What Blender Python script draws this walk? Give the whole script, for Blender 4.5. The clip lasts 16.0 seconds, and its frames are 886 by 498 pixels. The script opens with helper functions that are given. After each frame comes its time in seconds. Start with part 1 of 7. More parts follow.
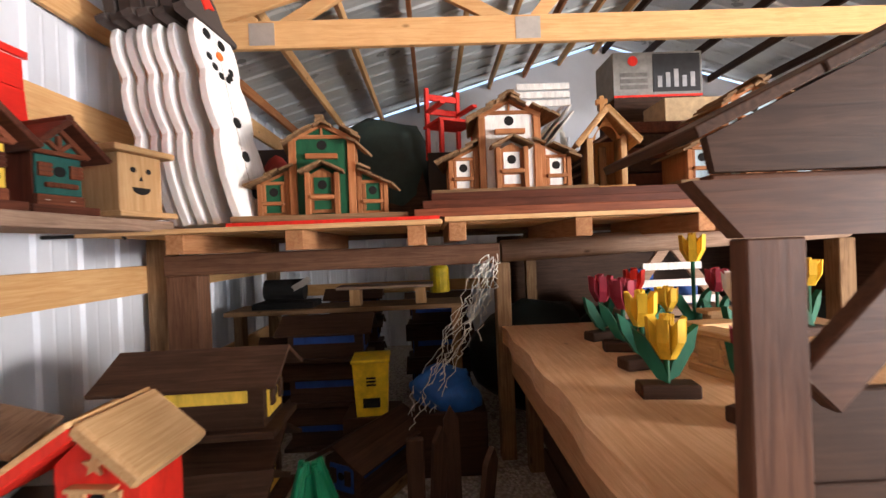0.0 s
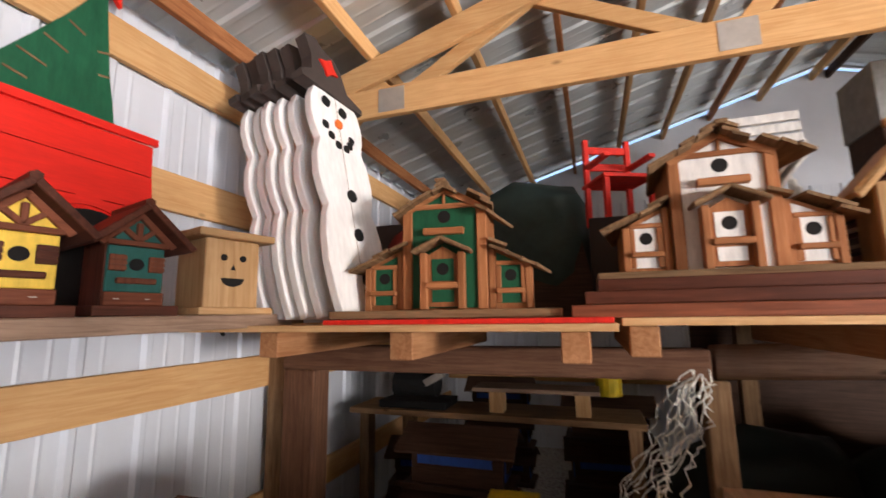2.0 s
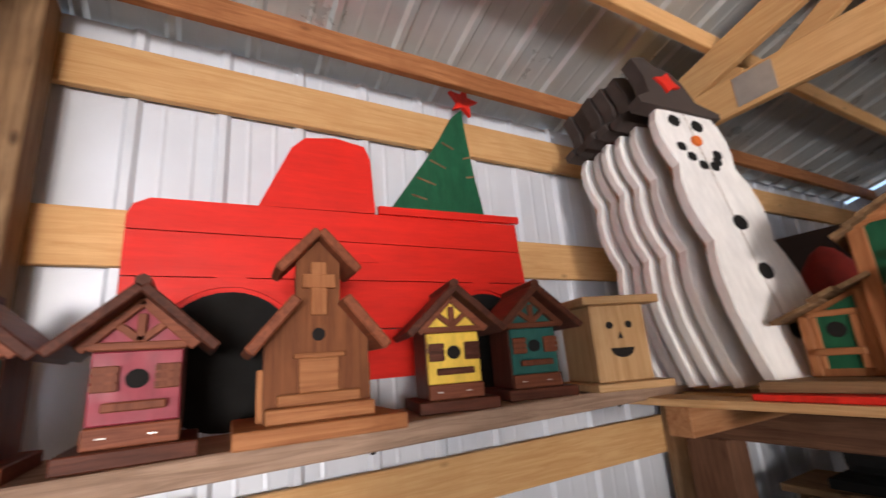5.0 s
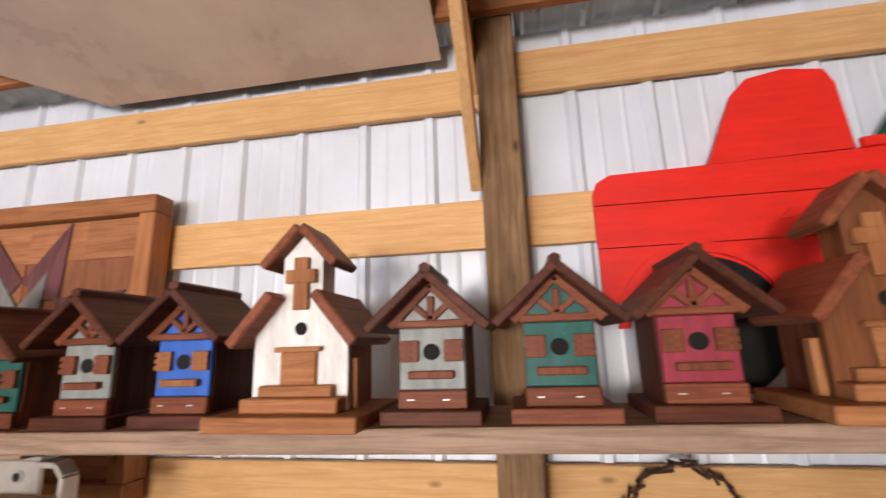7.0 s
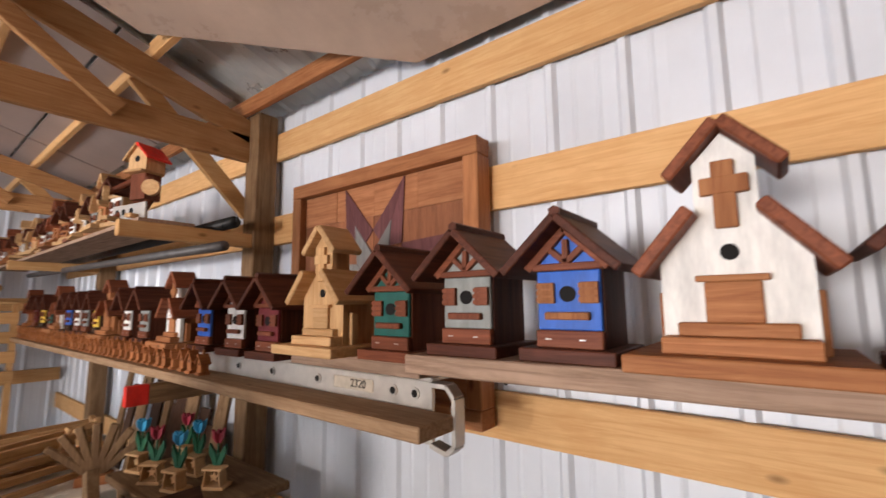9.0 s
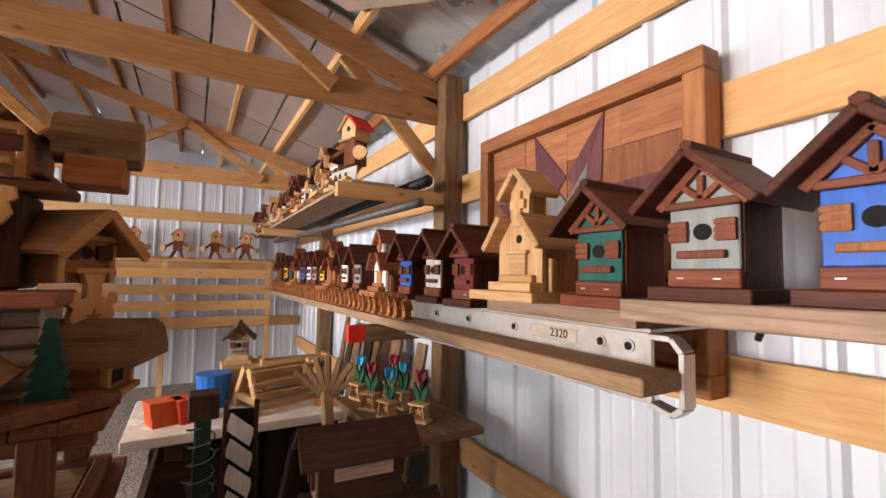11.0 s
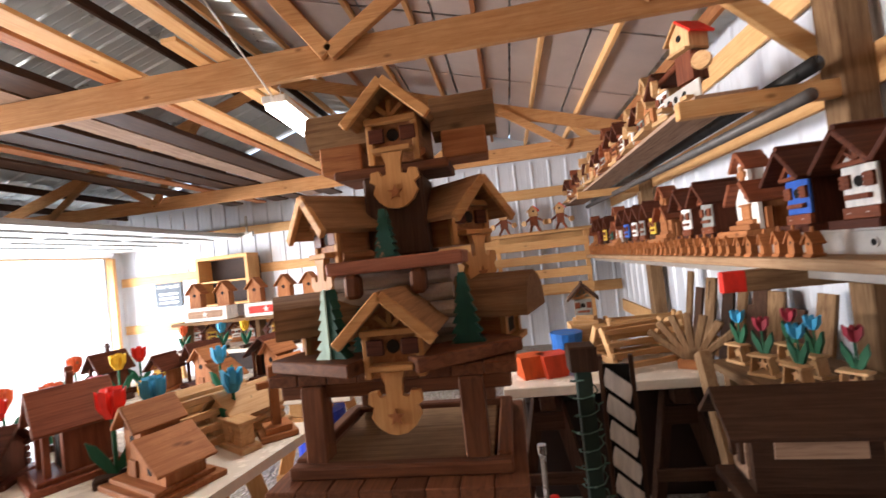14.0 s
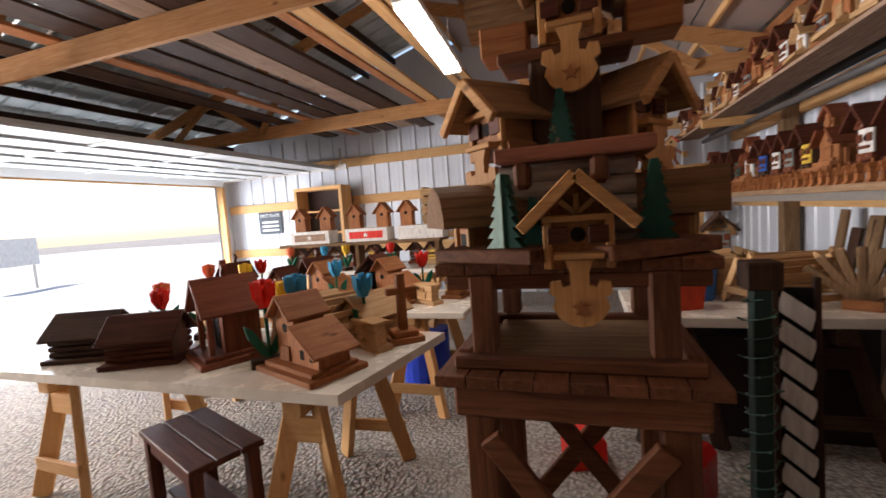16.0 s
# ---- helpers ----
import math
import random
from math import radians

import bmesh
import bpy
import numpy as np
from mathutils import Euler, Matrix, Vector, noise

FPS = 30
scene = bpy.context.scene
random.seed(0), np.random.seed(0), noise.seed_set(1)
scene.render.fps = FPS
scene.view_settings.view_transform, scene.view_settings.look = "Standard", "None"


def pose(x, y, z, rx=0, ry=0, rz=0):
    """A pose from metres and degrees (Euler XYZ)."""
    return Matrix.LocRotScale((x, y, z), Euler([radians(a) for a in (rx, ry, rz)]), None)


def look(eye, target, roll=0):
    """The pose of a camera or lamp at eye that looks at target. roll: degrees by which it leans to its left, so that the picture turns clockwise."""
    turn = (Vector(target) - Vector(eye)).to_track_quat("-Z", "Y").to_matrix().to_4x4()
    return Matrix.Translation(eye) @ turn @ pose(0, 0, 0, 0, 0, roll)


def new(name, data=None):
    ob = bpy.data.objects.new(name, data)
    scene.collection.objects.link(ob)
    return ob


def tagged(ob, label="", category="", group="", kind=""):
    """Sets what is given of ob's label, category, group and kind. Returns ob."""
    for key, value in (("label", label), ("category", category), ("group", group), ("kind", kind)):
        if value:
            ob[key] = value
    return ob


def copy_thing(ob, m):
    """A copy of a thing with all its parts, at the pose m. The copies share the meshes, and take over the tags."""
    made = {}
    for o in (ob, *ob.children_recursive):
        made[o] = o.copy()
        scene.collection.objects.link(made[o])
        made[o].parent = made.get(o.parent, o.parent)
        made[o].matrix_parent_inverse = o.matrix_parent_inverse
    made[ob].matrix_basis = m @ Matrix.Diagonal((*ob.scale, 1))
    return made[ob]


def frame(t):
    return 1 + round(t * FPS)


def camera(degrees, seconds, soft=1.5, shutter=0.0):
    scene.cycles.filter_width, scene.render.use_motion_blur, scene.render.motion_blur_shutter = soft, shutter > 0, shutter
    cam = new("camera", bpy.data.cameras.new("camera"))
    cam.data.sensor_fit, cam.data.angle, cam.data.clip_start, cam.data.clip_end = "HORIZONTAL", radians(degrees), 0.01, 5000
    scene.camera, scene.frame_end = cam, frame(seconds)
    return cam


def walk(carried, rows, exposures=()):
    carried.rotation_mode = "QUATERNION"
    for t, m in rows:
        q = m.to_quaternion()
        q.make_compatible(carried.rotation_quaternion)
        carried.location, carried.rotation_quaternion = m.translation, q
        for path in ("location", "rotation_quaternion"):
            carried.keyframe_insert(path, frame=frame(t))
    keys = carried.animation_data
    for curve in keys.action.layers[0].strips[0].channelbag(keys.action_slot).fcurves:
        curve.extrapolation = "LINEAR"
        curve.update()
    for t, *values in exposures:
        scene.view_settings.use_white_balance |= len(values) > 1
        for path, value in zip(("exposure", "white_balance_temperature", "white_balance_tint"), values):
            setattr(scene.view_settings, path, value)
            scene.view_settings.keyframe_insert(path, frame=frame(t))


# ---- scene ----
cam = camera(91.2, 16.0, shutter=0.4)
PATH = [
    (0, (0.054, 0.141, 1.45), (0.105, 2.14, 1.437), -2.3),
    (0.5, (0.09, 0.416, 1.448), (0.156, 2.415, 1.452), -2.1),
    (1, (0.085, 0.579, 1.488), (-0.013, 2.576, 1.537), -1.7),
    (1.5, (0.032, 0.696, 1.556), (-0.303, 2.657, 1.757), -1.6),
    (2, (0.036, 0.835, 1.613), (-0.597, 2.707, 1.92), -0.8),
    (2.5, (0.039, 0.931, 1.638), (-0.799, 2.705, 2.027), -0.4),
    (3, (-0.007, 0.95, 1.649), (-0.95, 2.66, 2.078), -1.2),
    (5.5, (-0.228, 0.786, 1.783), (-2.055, 1.434, 2.279), -3.6),
    (6, (-0.251, 0.658, 1.785), (-2.165, 0.983, 2.265), -2.1),
    (6.5, (-0.27, 0.51, 1.785), (-2.217, 0.488, 2.244), -1.8),
    (7, (-0.276, 0.361, 1.792), (-2.203, 0.035, 2.217), -1.8),
    (7.5, (-0.279, 0.225, 1.784), (-2.156, -0.346, 2.17), -0.6),
    (8, (-0.25, 0.1, 1.79), (-2.054, -0.696, 2.122), 0.4),
    (8.5, (-0.247, -0.027, 1.767), (-1.949, -1.032, 2.073), 0.8),
    (9, (-0.307, -0.123, 1.745), (-1.874, -1.341, 1.992), -0.6),
    (9.5, (-0.388, -0.151, 1.72), (-1.752, -1.599, 1.919), -0.5),
    (10, (-0.373, -0.208, 1.687), (-1.558, -1.811, 1.857), 0.1),
    (12.5, (-0.186, -0.411, 1.618), (-0.81, -2.31, 1.696), 1.3),
    (13, (-0.168, -0.501, 1.602), (-0.525, -2.468, 1.679), 0.8),
    (13.5, (-0.166, -0.502, 1.585), (-0.271, -2.498, 1.668), -2.2),
    (14, (-0.123, -0.495, 1.555), (0.173, -2.473, 1.607), -6.3),
    (14.5, (-0.035, -0.496, 1.507), (0.323, -2.464, 1.488), -7.1),
    (15, (0.073, -0.489, 1.479), (0.463, -2.45, 1.419), -7.4),
    (15.5, (0.163, -0.48, 1.445), (0.628, -2.423, 1.342), -4.9),
    (16, (0.216, -0.517, 1.405), (0.842, -2.409, 1.244), -4.2),
]
EXPOSURES = [(t, stops, 6150, 14) for t, stops in ((0.0, 1.72), (1.0, 1.65), (2.0, 1.35), (3.0, 1.28), (5.5, 0.87), (6.5, 0.85), (7.5, 0.9), (9.0, 0.72), (10.0, 0.85), (12.5, 1.5), (14.5, 1.2), (15.5, 0.6), (16.0, 0.35))]
walk(cam, [(t, look(eye, to, roll)) for t, eye, to, roll in PATH], EXPOSURES)

# ---- world ----
world = bpy.data.worlds.new("sky")
scene.world = world
world.use_nodes = True
_wn = world.node_tree.nodes
_sky = _wn.new("ShaderNodeTexSky")
_sky.sky_type, _sky.sun_disc = "NISHITA", False
_sky.sun_elevation, _sky.sun_rotation = radians(50), radians(120)
world.node_tree.links.new(_sky.outputs[0], _wn["Background"].inputs[0])
_wn["Background"].inputs[1].default_value = 0.15
_sun = new("sun", bpy.data.lights.new("sun", "SUN"))
_sun.data.energy, _sun.data.angle, _sun.data.color = 5.0, radians(0.6), (1.0, 0.95, 0.88)
_sun.matrix_world = look((12, 7, 18), (0, 0, 0))

EAST, WEST, SOUTH, NORTH = 7.2, -1.87, -7.8, 6.6     # inner faces of the four walls
EAVE, RIDGE_X, SLOPE = 3.0, 2.67, 0.30


def area_lamp(name, at, to, w, h, power, colour):
    ob = new(name, bpy.data.lights.new(name, "AREA"))
    ob.data.shape, ob.data.size, ob.data.size_y, ob.data.energy, ob.data.color = "RECTANGLE", w, h, power, colour
    ob.matrix_world = look(at, to)
    return ob


# sky light in the door opening; warmer light in an assumed, unseen second one
area_lamp("door_skylight", (EAST + 0.15, -4.9, 1.15), (0, -4.6, 0.5), 4.8, 1.5, 180, (0.90, 0.95, 1.0))
area_lamp("door_skylight", (EAST + 0.15, -1.15, 1.6), (0, -0.9, 2.4), 1.8, 1.2, 330, (1.0, 0.91, 0.81))

# ---- materials ----
MATS = {}


def node_mat(name, rough=0.6, metal=0.0):
    m = bpy.data.materials.new(name)
    m.use_nodes = True
    nt = m.node_tree
    b = nt.nodes["Principled BSDF"]
    b.inputs["Roughness"].default_value, b.inputs["Metallic"].default_value = rough, metal
    b.inputs["Specular IOR Level"].default_value = 0.28
    return m, nt, b


def ramp(nt, fac, stops):
    r = nt.nodes.new("ShaderNodeValToRGB")
    e = r.color_ramp.elements
    while len(e) < len(stops):
        e.new(0.5)
    for i, (p, c) in enumerate(stops):
        e[i].position, e[i].color = p, (*c, 1)
    nt.links.new(fac, r.inputs[0])
    return r.outputs[0]


def noise_tex(nt, vec, scale, detail=4.0, rough=0.6, distort=0.0):
    n = nt.nodes.new("ShaderNodeTexNoise")
    n.inputs["Scale"].default_value, n.inputs["Detail"].default_value = scale, detail
    n.inputs["Roughness"].default_value, n.inputs["Distortion"].default_value = rough, distort
    nt.links.new(vec, n.inputs["Vector"])
    return n.outputs["Fac"]


def coords(nt, stretch=(1, 1, 1)):
    """Object coordinates, shifted by each object's random number so that alike pieces differ."""
    t, m, o, c = (nt.nodes.new(k) for k in ("ShaderNodeTexCoord", "ShaderNodeMapping", "ShaderNodeObjectInfo", "ShaderNodeMath"))
    c.operation = "MULTIPLY"
    c.inputs[1].default_value = 37.0
    nt.links.new(o.outputs["Random"], c.inputs[0])
    nt.links.new(c.outputs[0], m.inputs["Location"])
    m.inputs["Scale"].default_value = stretch
    nt.links.new(t.outputs["Object"], m.inputs["Vector"])
    return m.outputs[0], o.outputs["Random"]


def mix(nt, a, b, fac, kind="MIX"):
    x = nt.nodes.new("ShaderNodeMix")
    x.data_type, x.blend_type = "RGBA", kind
    for sock, v in ((x.inputs["Factor"], fac), (x.inputs["A"], a), (x.inputs["B"], b)):
        if isinstance(v, bpy.types.NodeSocket):
            nt.links.new(v, sock)
        elif isinstance(v, (int, float)):
            sock.default_value = v
        else:
            sock.default_value = (*v, 1)
    return x.outputs["Result"]


def bump(nt, b, height, strength=0.3, dist=0.01):
    n = nt.nodes.new("ShaderNodeBump")
    n.inputs["Strength"].default_value, n.inputs["Distance"].default_value = strength, dist
    nt.links.new(height, n.inputs["Height"])
    nt.links.new(n.outputs[0], b.inputs["Normal"])


def wood(light, dark, axis="x", rough=0.6, grain=55.0, knots=True):
    """Sawn timber with long grain along one axis, knots and blotches."""
    key = ("wood", light, dark, axis, rough)
    if key in MATS:
        return MATS[key]
    m, nt, b = node_mat("wood_" + axis, rough)
    b.inputs["Specular IOR Level"].default_value = 0.13
    s = [1.0, 1.0, 1.0]
    s["xyz".index(axis)] = 0.06
    v, rnd = coords(nt, tuple(s))
    g = noise_tex(nt, v, grain, 5, 0.65, 0.8)
    col = ramp(nt, g, [(0.32, dark), (0.62, light)])
    v2, _ = coords(nt)
    blot = noise_tex(nt, v2, 6.0, 3)
    col = mix(nt, col, dark, mul(nt, blot, 0.0, 0.55, 0.45, 0.75))
    if knots:
        w = nt.nodes.new("ShaderNodeTexVoronoi")
        k = [3.0, 3.0, 3.0]
        k["xyz".index(axis)] = 1.4
        vk, _ = coords(nt, tuple(k))
        nt.links.new(vk, w.inputs["Vector"])
        w.inputs["Scale"].default_value = 2.2
        kf = ramp(nt, w.outputs["Distance"], [(0.03, (1, 1, 1)), (0.10, (0, 0, 0))])
        col = mix(nt, col, tuple(c * 0.55 for c in dark), kf)
    h = nt.nodes.new("ShaderNodeHueSaturation")
    mm = nt.nodes.new("ShaderNodeMapRange")
    mm.inputs["To Min"].default_value, mm.inputs["To Max"].default_value = 0.82, 1.15
    nt.links.new(rnd, mm.inputs["Value"])
    nt.links.new(mm.outputs[0], h.inputs["Value"])
    nt.links.new(col, h.inputs["Color"])
    nt.links.new(h.outputs[0], b.inputs["Base Color"])
    bump(nt, b, g, 0.25, 0.004)
    MATS[key] = m
    return m


def mul(nt, v, a, bb, lo, hi):
    n = nt.nodes.new("ShaderNodeMapRange")
    for k, x in (("From Min", lo), ("From Max", hi), ("To Min", a), ("To Max", bb)):
        n.inputs[k].default_value = x
    nt.links.new(v, n.inputs["Value"])
    return n.outputs[0]


def paint(name, colour, rough=0.55, worn=(0.25, 0.15, 0.09), wear=0.12, streak=(1, 1, 0.25), depth=0.72):
    """Brushed paint over wood: streaks, dull patches, a few worn flecks."""
    key = ("paint", name, colour)
    if key in MATS:
        return MATS[key]
    m, nt, b = node_mat(name, rough)
    v, rnd = coords(nt, streak)
    g = noise_tex(nt, v, 26.0, 5, 0.7)
    v2, _ = coords(nt)
    n2 = noise_tex(nt, v2, 9.0, 6, 0.7)
    col = mix(nt, tuple(c * depth for c in colour), tuple(min(1, c * 1.1) for c in colour), mul(nt, g, 0, 1, 0.3, 0.65))
    col = mix(nt, col, worn, mul(nt, n2, 0.0, 1.0, 0.70 - wear * 0.4, 0.74 - wear * 0.2))
    nt.links.new(col, b.inputs["Base Color"])
    nt.links.new(mul(nt, n2, rough - 0.1, rough + 0.2, 0.3, 0.7), b.inputs["Roughness"])
    bump(nt, b, g, 0.15, 0.003)
    MATS[key] = m
    return m


def plain(name, colour, rough=0.5, metal=0.0, vary=0.25, scale=14.0):
    key = ("plain", name, colour)
    if key in MATS:
        return MATS[key]
    m, nt, b = node_mat(name, rough, metal)
    v, _ = coords(nt)
    n = noise_tex(nt, v, scale, 6, 0.65)
    col = mix(nt, tuple(c * (1 - vary) for c in colour), tuple(min(1, c * (1 + vary)) for c in colour), mul(nt, n, 0, 1, 0.3, 0.7))
    nt.links.new(col, b.inputs["Base Color"])
    nt.links.new(mul(nt, n, max(0.05, rough - 0.12), min(1, rough + 0.15), 0.3, 0.7), b.inputs["Roughness"])
    bump(nt, b, n, 0.08, 0.003)
    MATS[key] = m
    return m


def glow(name, colour, strength):
    m, nt, b = node_mat(name)
    b.inputs["Emission Color"].default_value, b.inputs["Emission Strength"].default_value = (*colour, 1), strength
    return m


PINE, PINE_D = (0.70, 0.425, 0.19), (0.58, 0.31, 0.12)
CEDAR, CEDAR_D = (0.43, 0.185, 0.075), (0.25, 0.09, 0.033)
OLD, OLD_D = (0.27, 0.165, 0.085), (0.13, 0.07, 0.035)
GREYW, GREYW_D = (0.40, 0.27, 0.19), (0.22, 0.14, 0.095)
STAIN, STAIN_D = (0.120, 0.038, 0.021), (0.052, 0.016, 0.009)
REDST, REDST_D = (0.235, 0.074, 0.036), (0.125, 0.037, 0.018)
CHAL, CHAL_D = (0.175, 0.068, 0.032), (0.085, 0.032, 0.016)
TAN, TAN_D = (0.52, 0.28, 0.11), (0.36, 0.17, 0.06)
NAT, NAT_D = (0.60, 0.38, 0.19), (0.43, 0.24, 0.10)
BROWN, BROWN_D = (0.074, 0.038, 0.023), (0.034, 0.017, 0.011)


def pine(a): return wood(PINE, PINE_D, a)
def cedar(a): return wood(CEDAR, CEDAR_D, a)
def old(a): return wood(OLD, OLD_D, a, 0.75)
def greyw(a): return wood(GREYW, GREYW_D, a, 0.8)
def stain(a): return wood(STAIN, STAIN_D, a, 0.5, knots=False)
def redst(a): return wood(REDST, REDST_D, a, 0.5, knots=False)
def chal(a): return wood(CHAL, CHAL_D, a, 0.6)
def nat(a): return wood(NAT, NAT_D, a, 0.55, knots=False)
def tan(a): return wood(TAN, TAN_D, a, 0.6)
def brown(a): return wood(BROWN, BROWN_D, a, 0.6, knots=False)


SHEET = plain("wall_sheet_metal", (0.66, 0.685, 0.73), 0.42, 0.12, 0.05, 3.0)
ROOFM = plain("roof_sheet_metal", (0.62, 0.66, 0.66), 0.35, 0.45, 0.10, 3.0)
FOIL = plain("foil_board", (0.50, 0.42, 0.38), 0.42, 0.55, 0.14, 2.5)
ALU = plain("cast_aluminium", (0.55, 0.51, 0.46), 0.45, 0.6, 0.12, 20)
BLACK = plain("black_paint", (0.009, 0.0085, 0.008), 0.85)
WHITE = paint("white_paint", (0.80, 0.77, 0.72), 0.6, (0.5, 0.42, 0.34), 0.02)
SNOWW = paint("snowman_white", (0.86, 0.84, 0.81), 0.7, (0.55, 0.45, 0.38), 0.02, (1, 1, 0.25), 0.9)
RED = paint("red_paint", (0.74, 0.028, 0.014), 0.5, (0.35, 0.03, 0.02), 0.05)
TRUCKRED = paint("truck_red", (0.72, 0.022, 0.012), 0.45, (0.35, 0.03, 0.02), 0.0, (1, 0.12, 1), 0.88)
GREEN = paint("dark_green_paint", (0.012, 0.095, 0.042), 0.55, (0.3, 0.2, 0.08), 0.05)
DARKHOLE = plain("hole_dark", (0.012, 0.010, 0.009), 0.9)

# ---- mesh helpers ----


def box(bm, x0, x1, y0, y1, z0, z1, bev=0.0):
    r = bmesh.ops.create_cube(bm, size=1.0, matrix=Matrix.LocRotScale(((x0 + x1) / 2, (y0 + y1) / 2, (z0 + z1) / 2), None, (abs(x1 - x0), abs(y1 - y0), abs(z1 - z0))))
    if bev:
        es = list({e for v in r["verts"] for e in v.link_edges})
        bmesh.ops.bevel(bm, geom=es, offset=bev, segments=1, affect="EDGES")
    return bm


def prism(bm, pts, d0, d1, axis="x"):
    """A flat outline pulled from d0 to d1 along an axis; pts are (a, b) in the two other axes, in order."""
    def at(a, b, d):
        return {"x": (d, a, b), "y": (a, d, b), "z": (a, b, d)}[axis]
    lo = [bm.verts.new(at(a, b, d0)) for a, b in pts]
    hi = [bm.verts.new(at(a, b, d1)) for a, b in pts]
    n = len(pts)
    fs = [bm.faces.new(lo[::-1]), bm.faces.new(hi)]
    for i in range(n):
        fs.append(bm.faces.new((lo[i], lo[(i + 1) % n], hi[(i + 1) % n], hi[i])))
    bmesh.ops.recalc_face_normals(bm, faces=fs)
    return bm


def rod(bm, a, b, r0, r1=None, seg=10):
    a, b = Vector(a), Vector(b)
    q = (b - a).to_track_quat("Z", "Y").to_matrix().to_4x4()
    bmesh.ops.create_cone(bm, cap_ends=True, segments=seg, radius1=r0, radius2=r0 if r1 is None else r1, depth=(b - a).length, matrix=Matrix.Translation((a + b) / 2) @ q)
    return bm


def beam(bm, a, b, w, h, roll=0.0, bev=0.004):
    """A board from a to b: w across, h in depth (h upright when it lies level)."""
    a, b = Vector(a), Vector(b)
    d = (b - a).normalized()
    side = d.cross(Vector((0, 0, 1)))
    side = side.normalized() if side.length > 1e-4 else Vector((1, 0, 0))
    up = side.cross(d)
    if roll:
        rot = Matrix.Rotation(radians(roll), 3, d)
        side, up = rot @ side, rot @ up
    m = Matrix((d, side, up)).transposed().to_4x4()
    r = bmesh.ops.create_cube(bm, size=1.0, matrix=Matrix.Translation((a + b) / 2) @ m @ Matrix.Diagonal(((b - a).length, w, h, 1)))
    if bev:
        bmesh.ops.bevel(bm, geom=list({e for v in r["verts"] for e in v.link_edges}), offset=bev, segments=1, affect="EDGES")
    return bm


def mesh_of(bm, mats, name, smooth=False):
    me = bpy.data.meshes.new(name)
    if smooth:
        for f in bm.faces:
            f.smooth = True
    bm.to_mesh(me)
    bm.free()
    for m in (mats if isinstance(mats, (list, tuple)) else [mats]):
        me.materials.append(m)
    return me


def part(name, bm, material, parent=None, label="", smooth=False):
    ob = new(name, mesh_of(bm, material, name, smooth))
    if parent is not None:
        ob.parent = parent
    if label:
        ob["label"] = label
    return ob


def thing(name, label, category, group="", kind=""):
    return tagged(new(name), label, category, group, kind)


def B():
    return bmesh.new()


def boxp(name, mat, parent, *d, bev=0.003, label=""):
    return part(name, box(B(), *d, bev=bev), mat, parent, label)


def single(name, bm, mat, label, category, group="", kind="", smooth=False):
    return tagged(part(name, bm, mat, None, "", smooth), label, category, group, kind)


def put(ob, x, y, z, rz=0, rx=0, ry=0, s=1.0):
    ob.matrix_basis = pose(x, y, z, rx, ry, rz) @ Matrix.Diagonal((s, s, s, 1))
    return ob


# ---- the shed ----
def roof_z(x):
    return EAVE + SLOPE * (x - WEST if x < RIDGE_X else (EAST - x))


def ribbed(bm, origin, along, out, up, width, height, pitch=0.28, depth=0.018, first=0.14):
    """Ribbed sheet: flat pans with a trapezoid rib at each pitch, and its thickness towards the back."""
    o, a, n, u = Vector(origin), Vector(along), Vector(out), Vector(up)
    prof = [(0.0, 0.0)]
    s = first
    while s < width - 0.03:
        prof += [(s - 0.028, 0), (s - 0.012, depth), (s + 0.012, depth), (s + 0.028, 0)]
        for k in (1, 2):
            q = s + pitch * k / 3
            if q < width - 0.03:
                prof += [(q - 0.012, 0), (q, 0.003), (q + 0.012, 0)]
        s += pitch
    prof.append((width, 0.0))
    rows = [[bm.verts.new(o + a * p + n * (h - back) + u * v) for p, h in prof] for v, back in ((0, 0), (height, 0), (height, 0.03), (0, 0.03))]
    for i in range(4):
        A, C = rows[i], rows[(i + 1) % 4]
        for k in range(len(prof) - 1):
            bm.faces.new((A[k], A[k + 1], C[k + 1], C[k]))
    bmesh.ops.recalc_face_normals(bm, faces=bm.faces[:])
    return bm


def structure(name, label, category="wall"):
    return thing(name, label, category, kind="structure")


GRAVEL, _nt, _b = node_mat("gravel", 0.9)
_v, _ = coords(_nt)
_vo = _nt.nodes.new("ShaderNodeTexVoronoi")
_vo.inputs["Scale"].default_value = 42
_nt.links.new(_v, _vo.inputs["Vector"])
_n = noise_tex(_nt, _v, 1.3, 5)
_c = mix(_nt, ramp(_nt, _vo.outputs["Distance"], [(0.2, (0.60, 0.55, 0.49)), (0.75, (0.22, 0.195, 0.17))]), _vo.outputs["Color"], 0.12, "MULTIPLY")
_c = mix(_nt, _c, (0.42, 0.37, 0.32), mul(_nt, _n, 0, 0.7, 0.35, 0.7))
_nt.links.new(_c, _b.inputs["Base Color"])
bump(_nt, _b, _vo.outputs["Distance"], 0.9, 0.02)

_g = B()
_gs = bmesh.ops.create_grid(_g, x_segments=2, y_segments=2, size=150)
single("ground", _g, GRAVEL, "pale crushed gravel floor running outside into daylight", "ground", kind="structure")

# Pale sheet added outside so the ground reads as overexposed daylight.
BRIGHT_GROUND = plain("bright_ground", (0.68, 0.65, 0.60), 0.9, 0.0, 0.12, 6)
single("driveway", box(B(), EAST - 0.25, 60, -40, 30, -0.02, 0.006), BRIGHT_GROUND, "pale sheet over the ground outside, added to look overexposed", "ground", kind="structure")

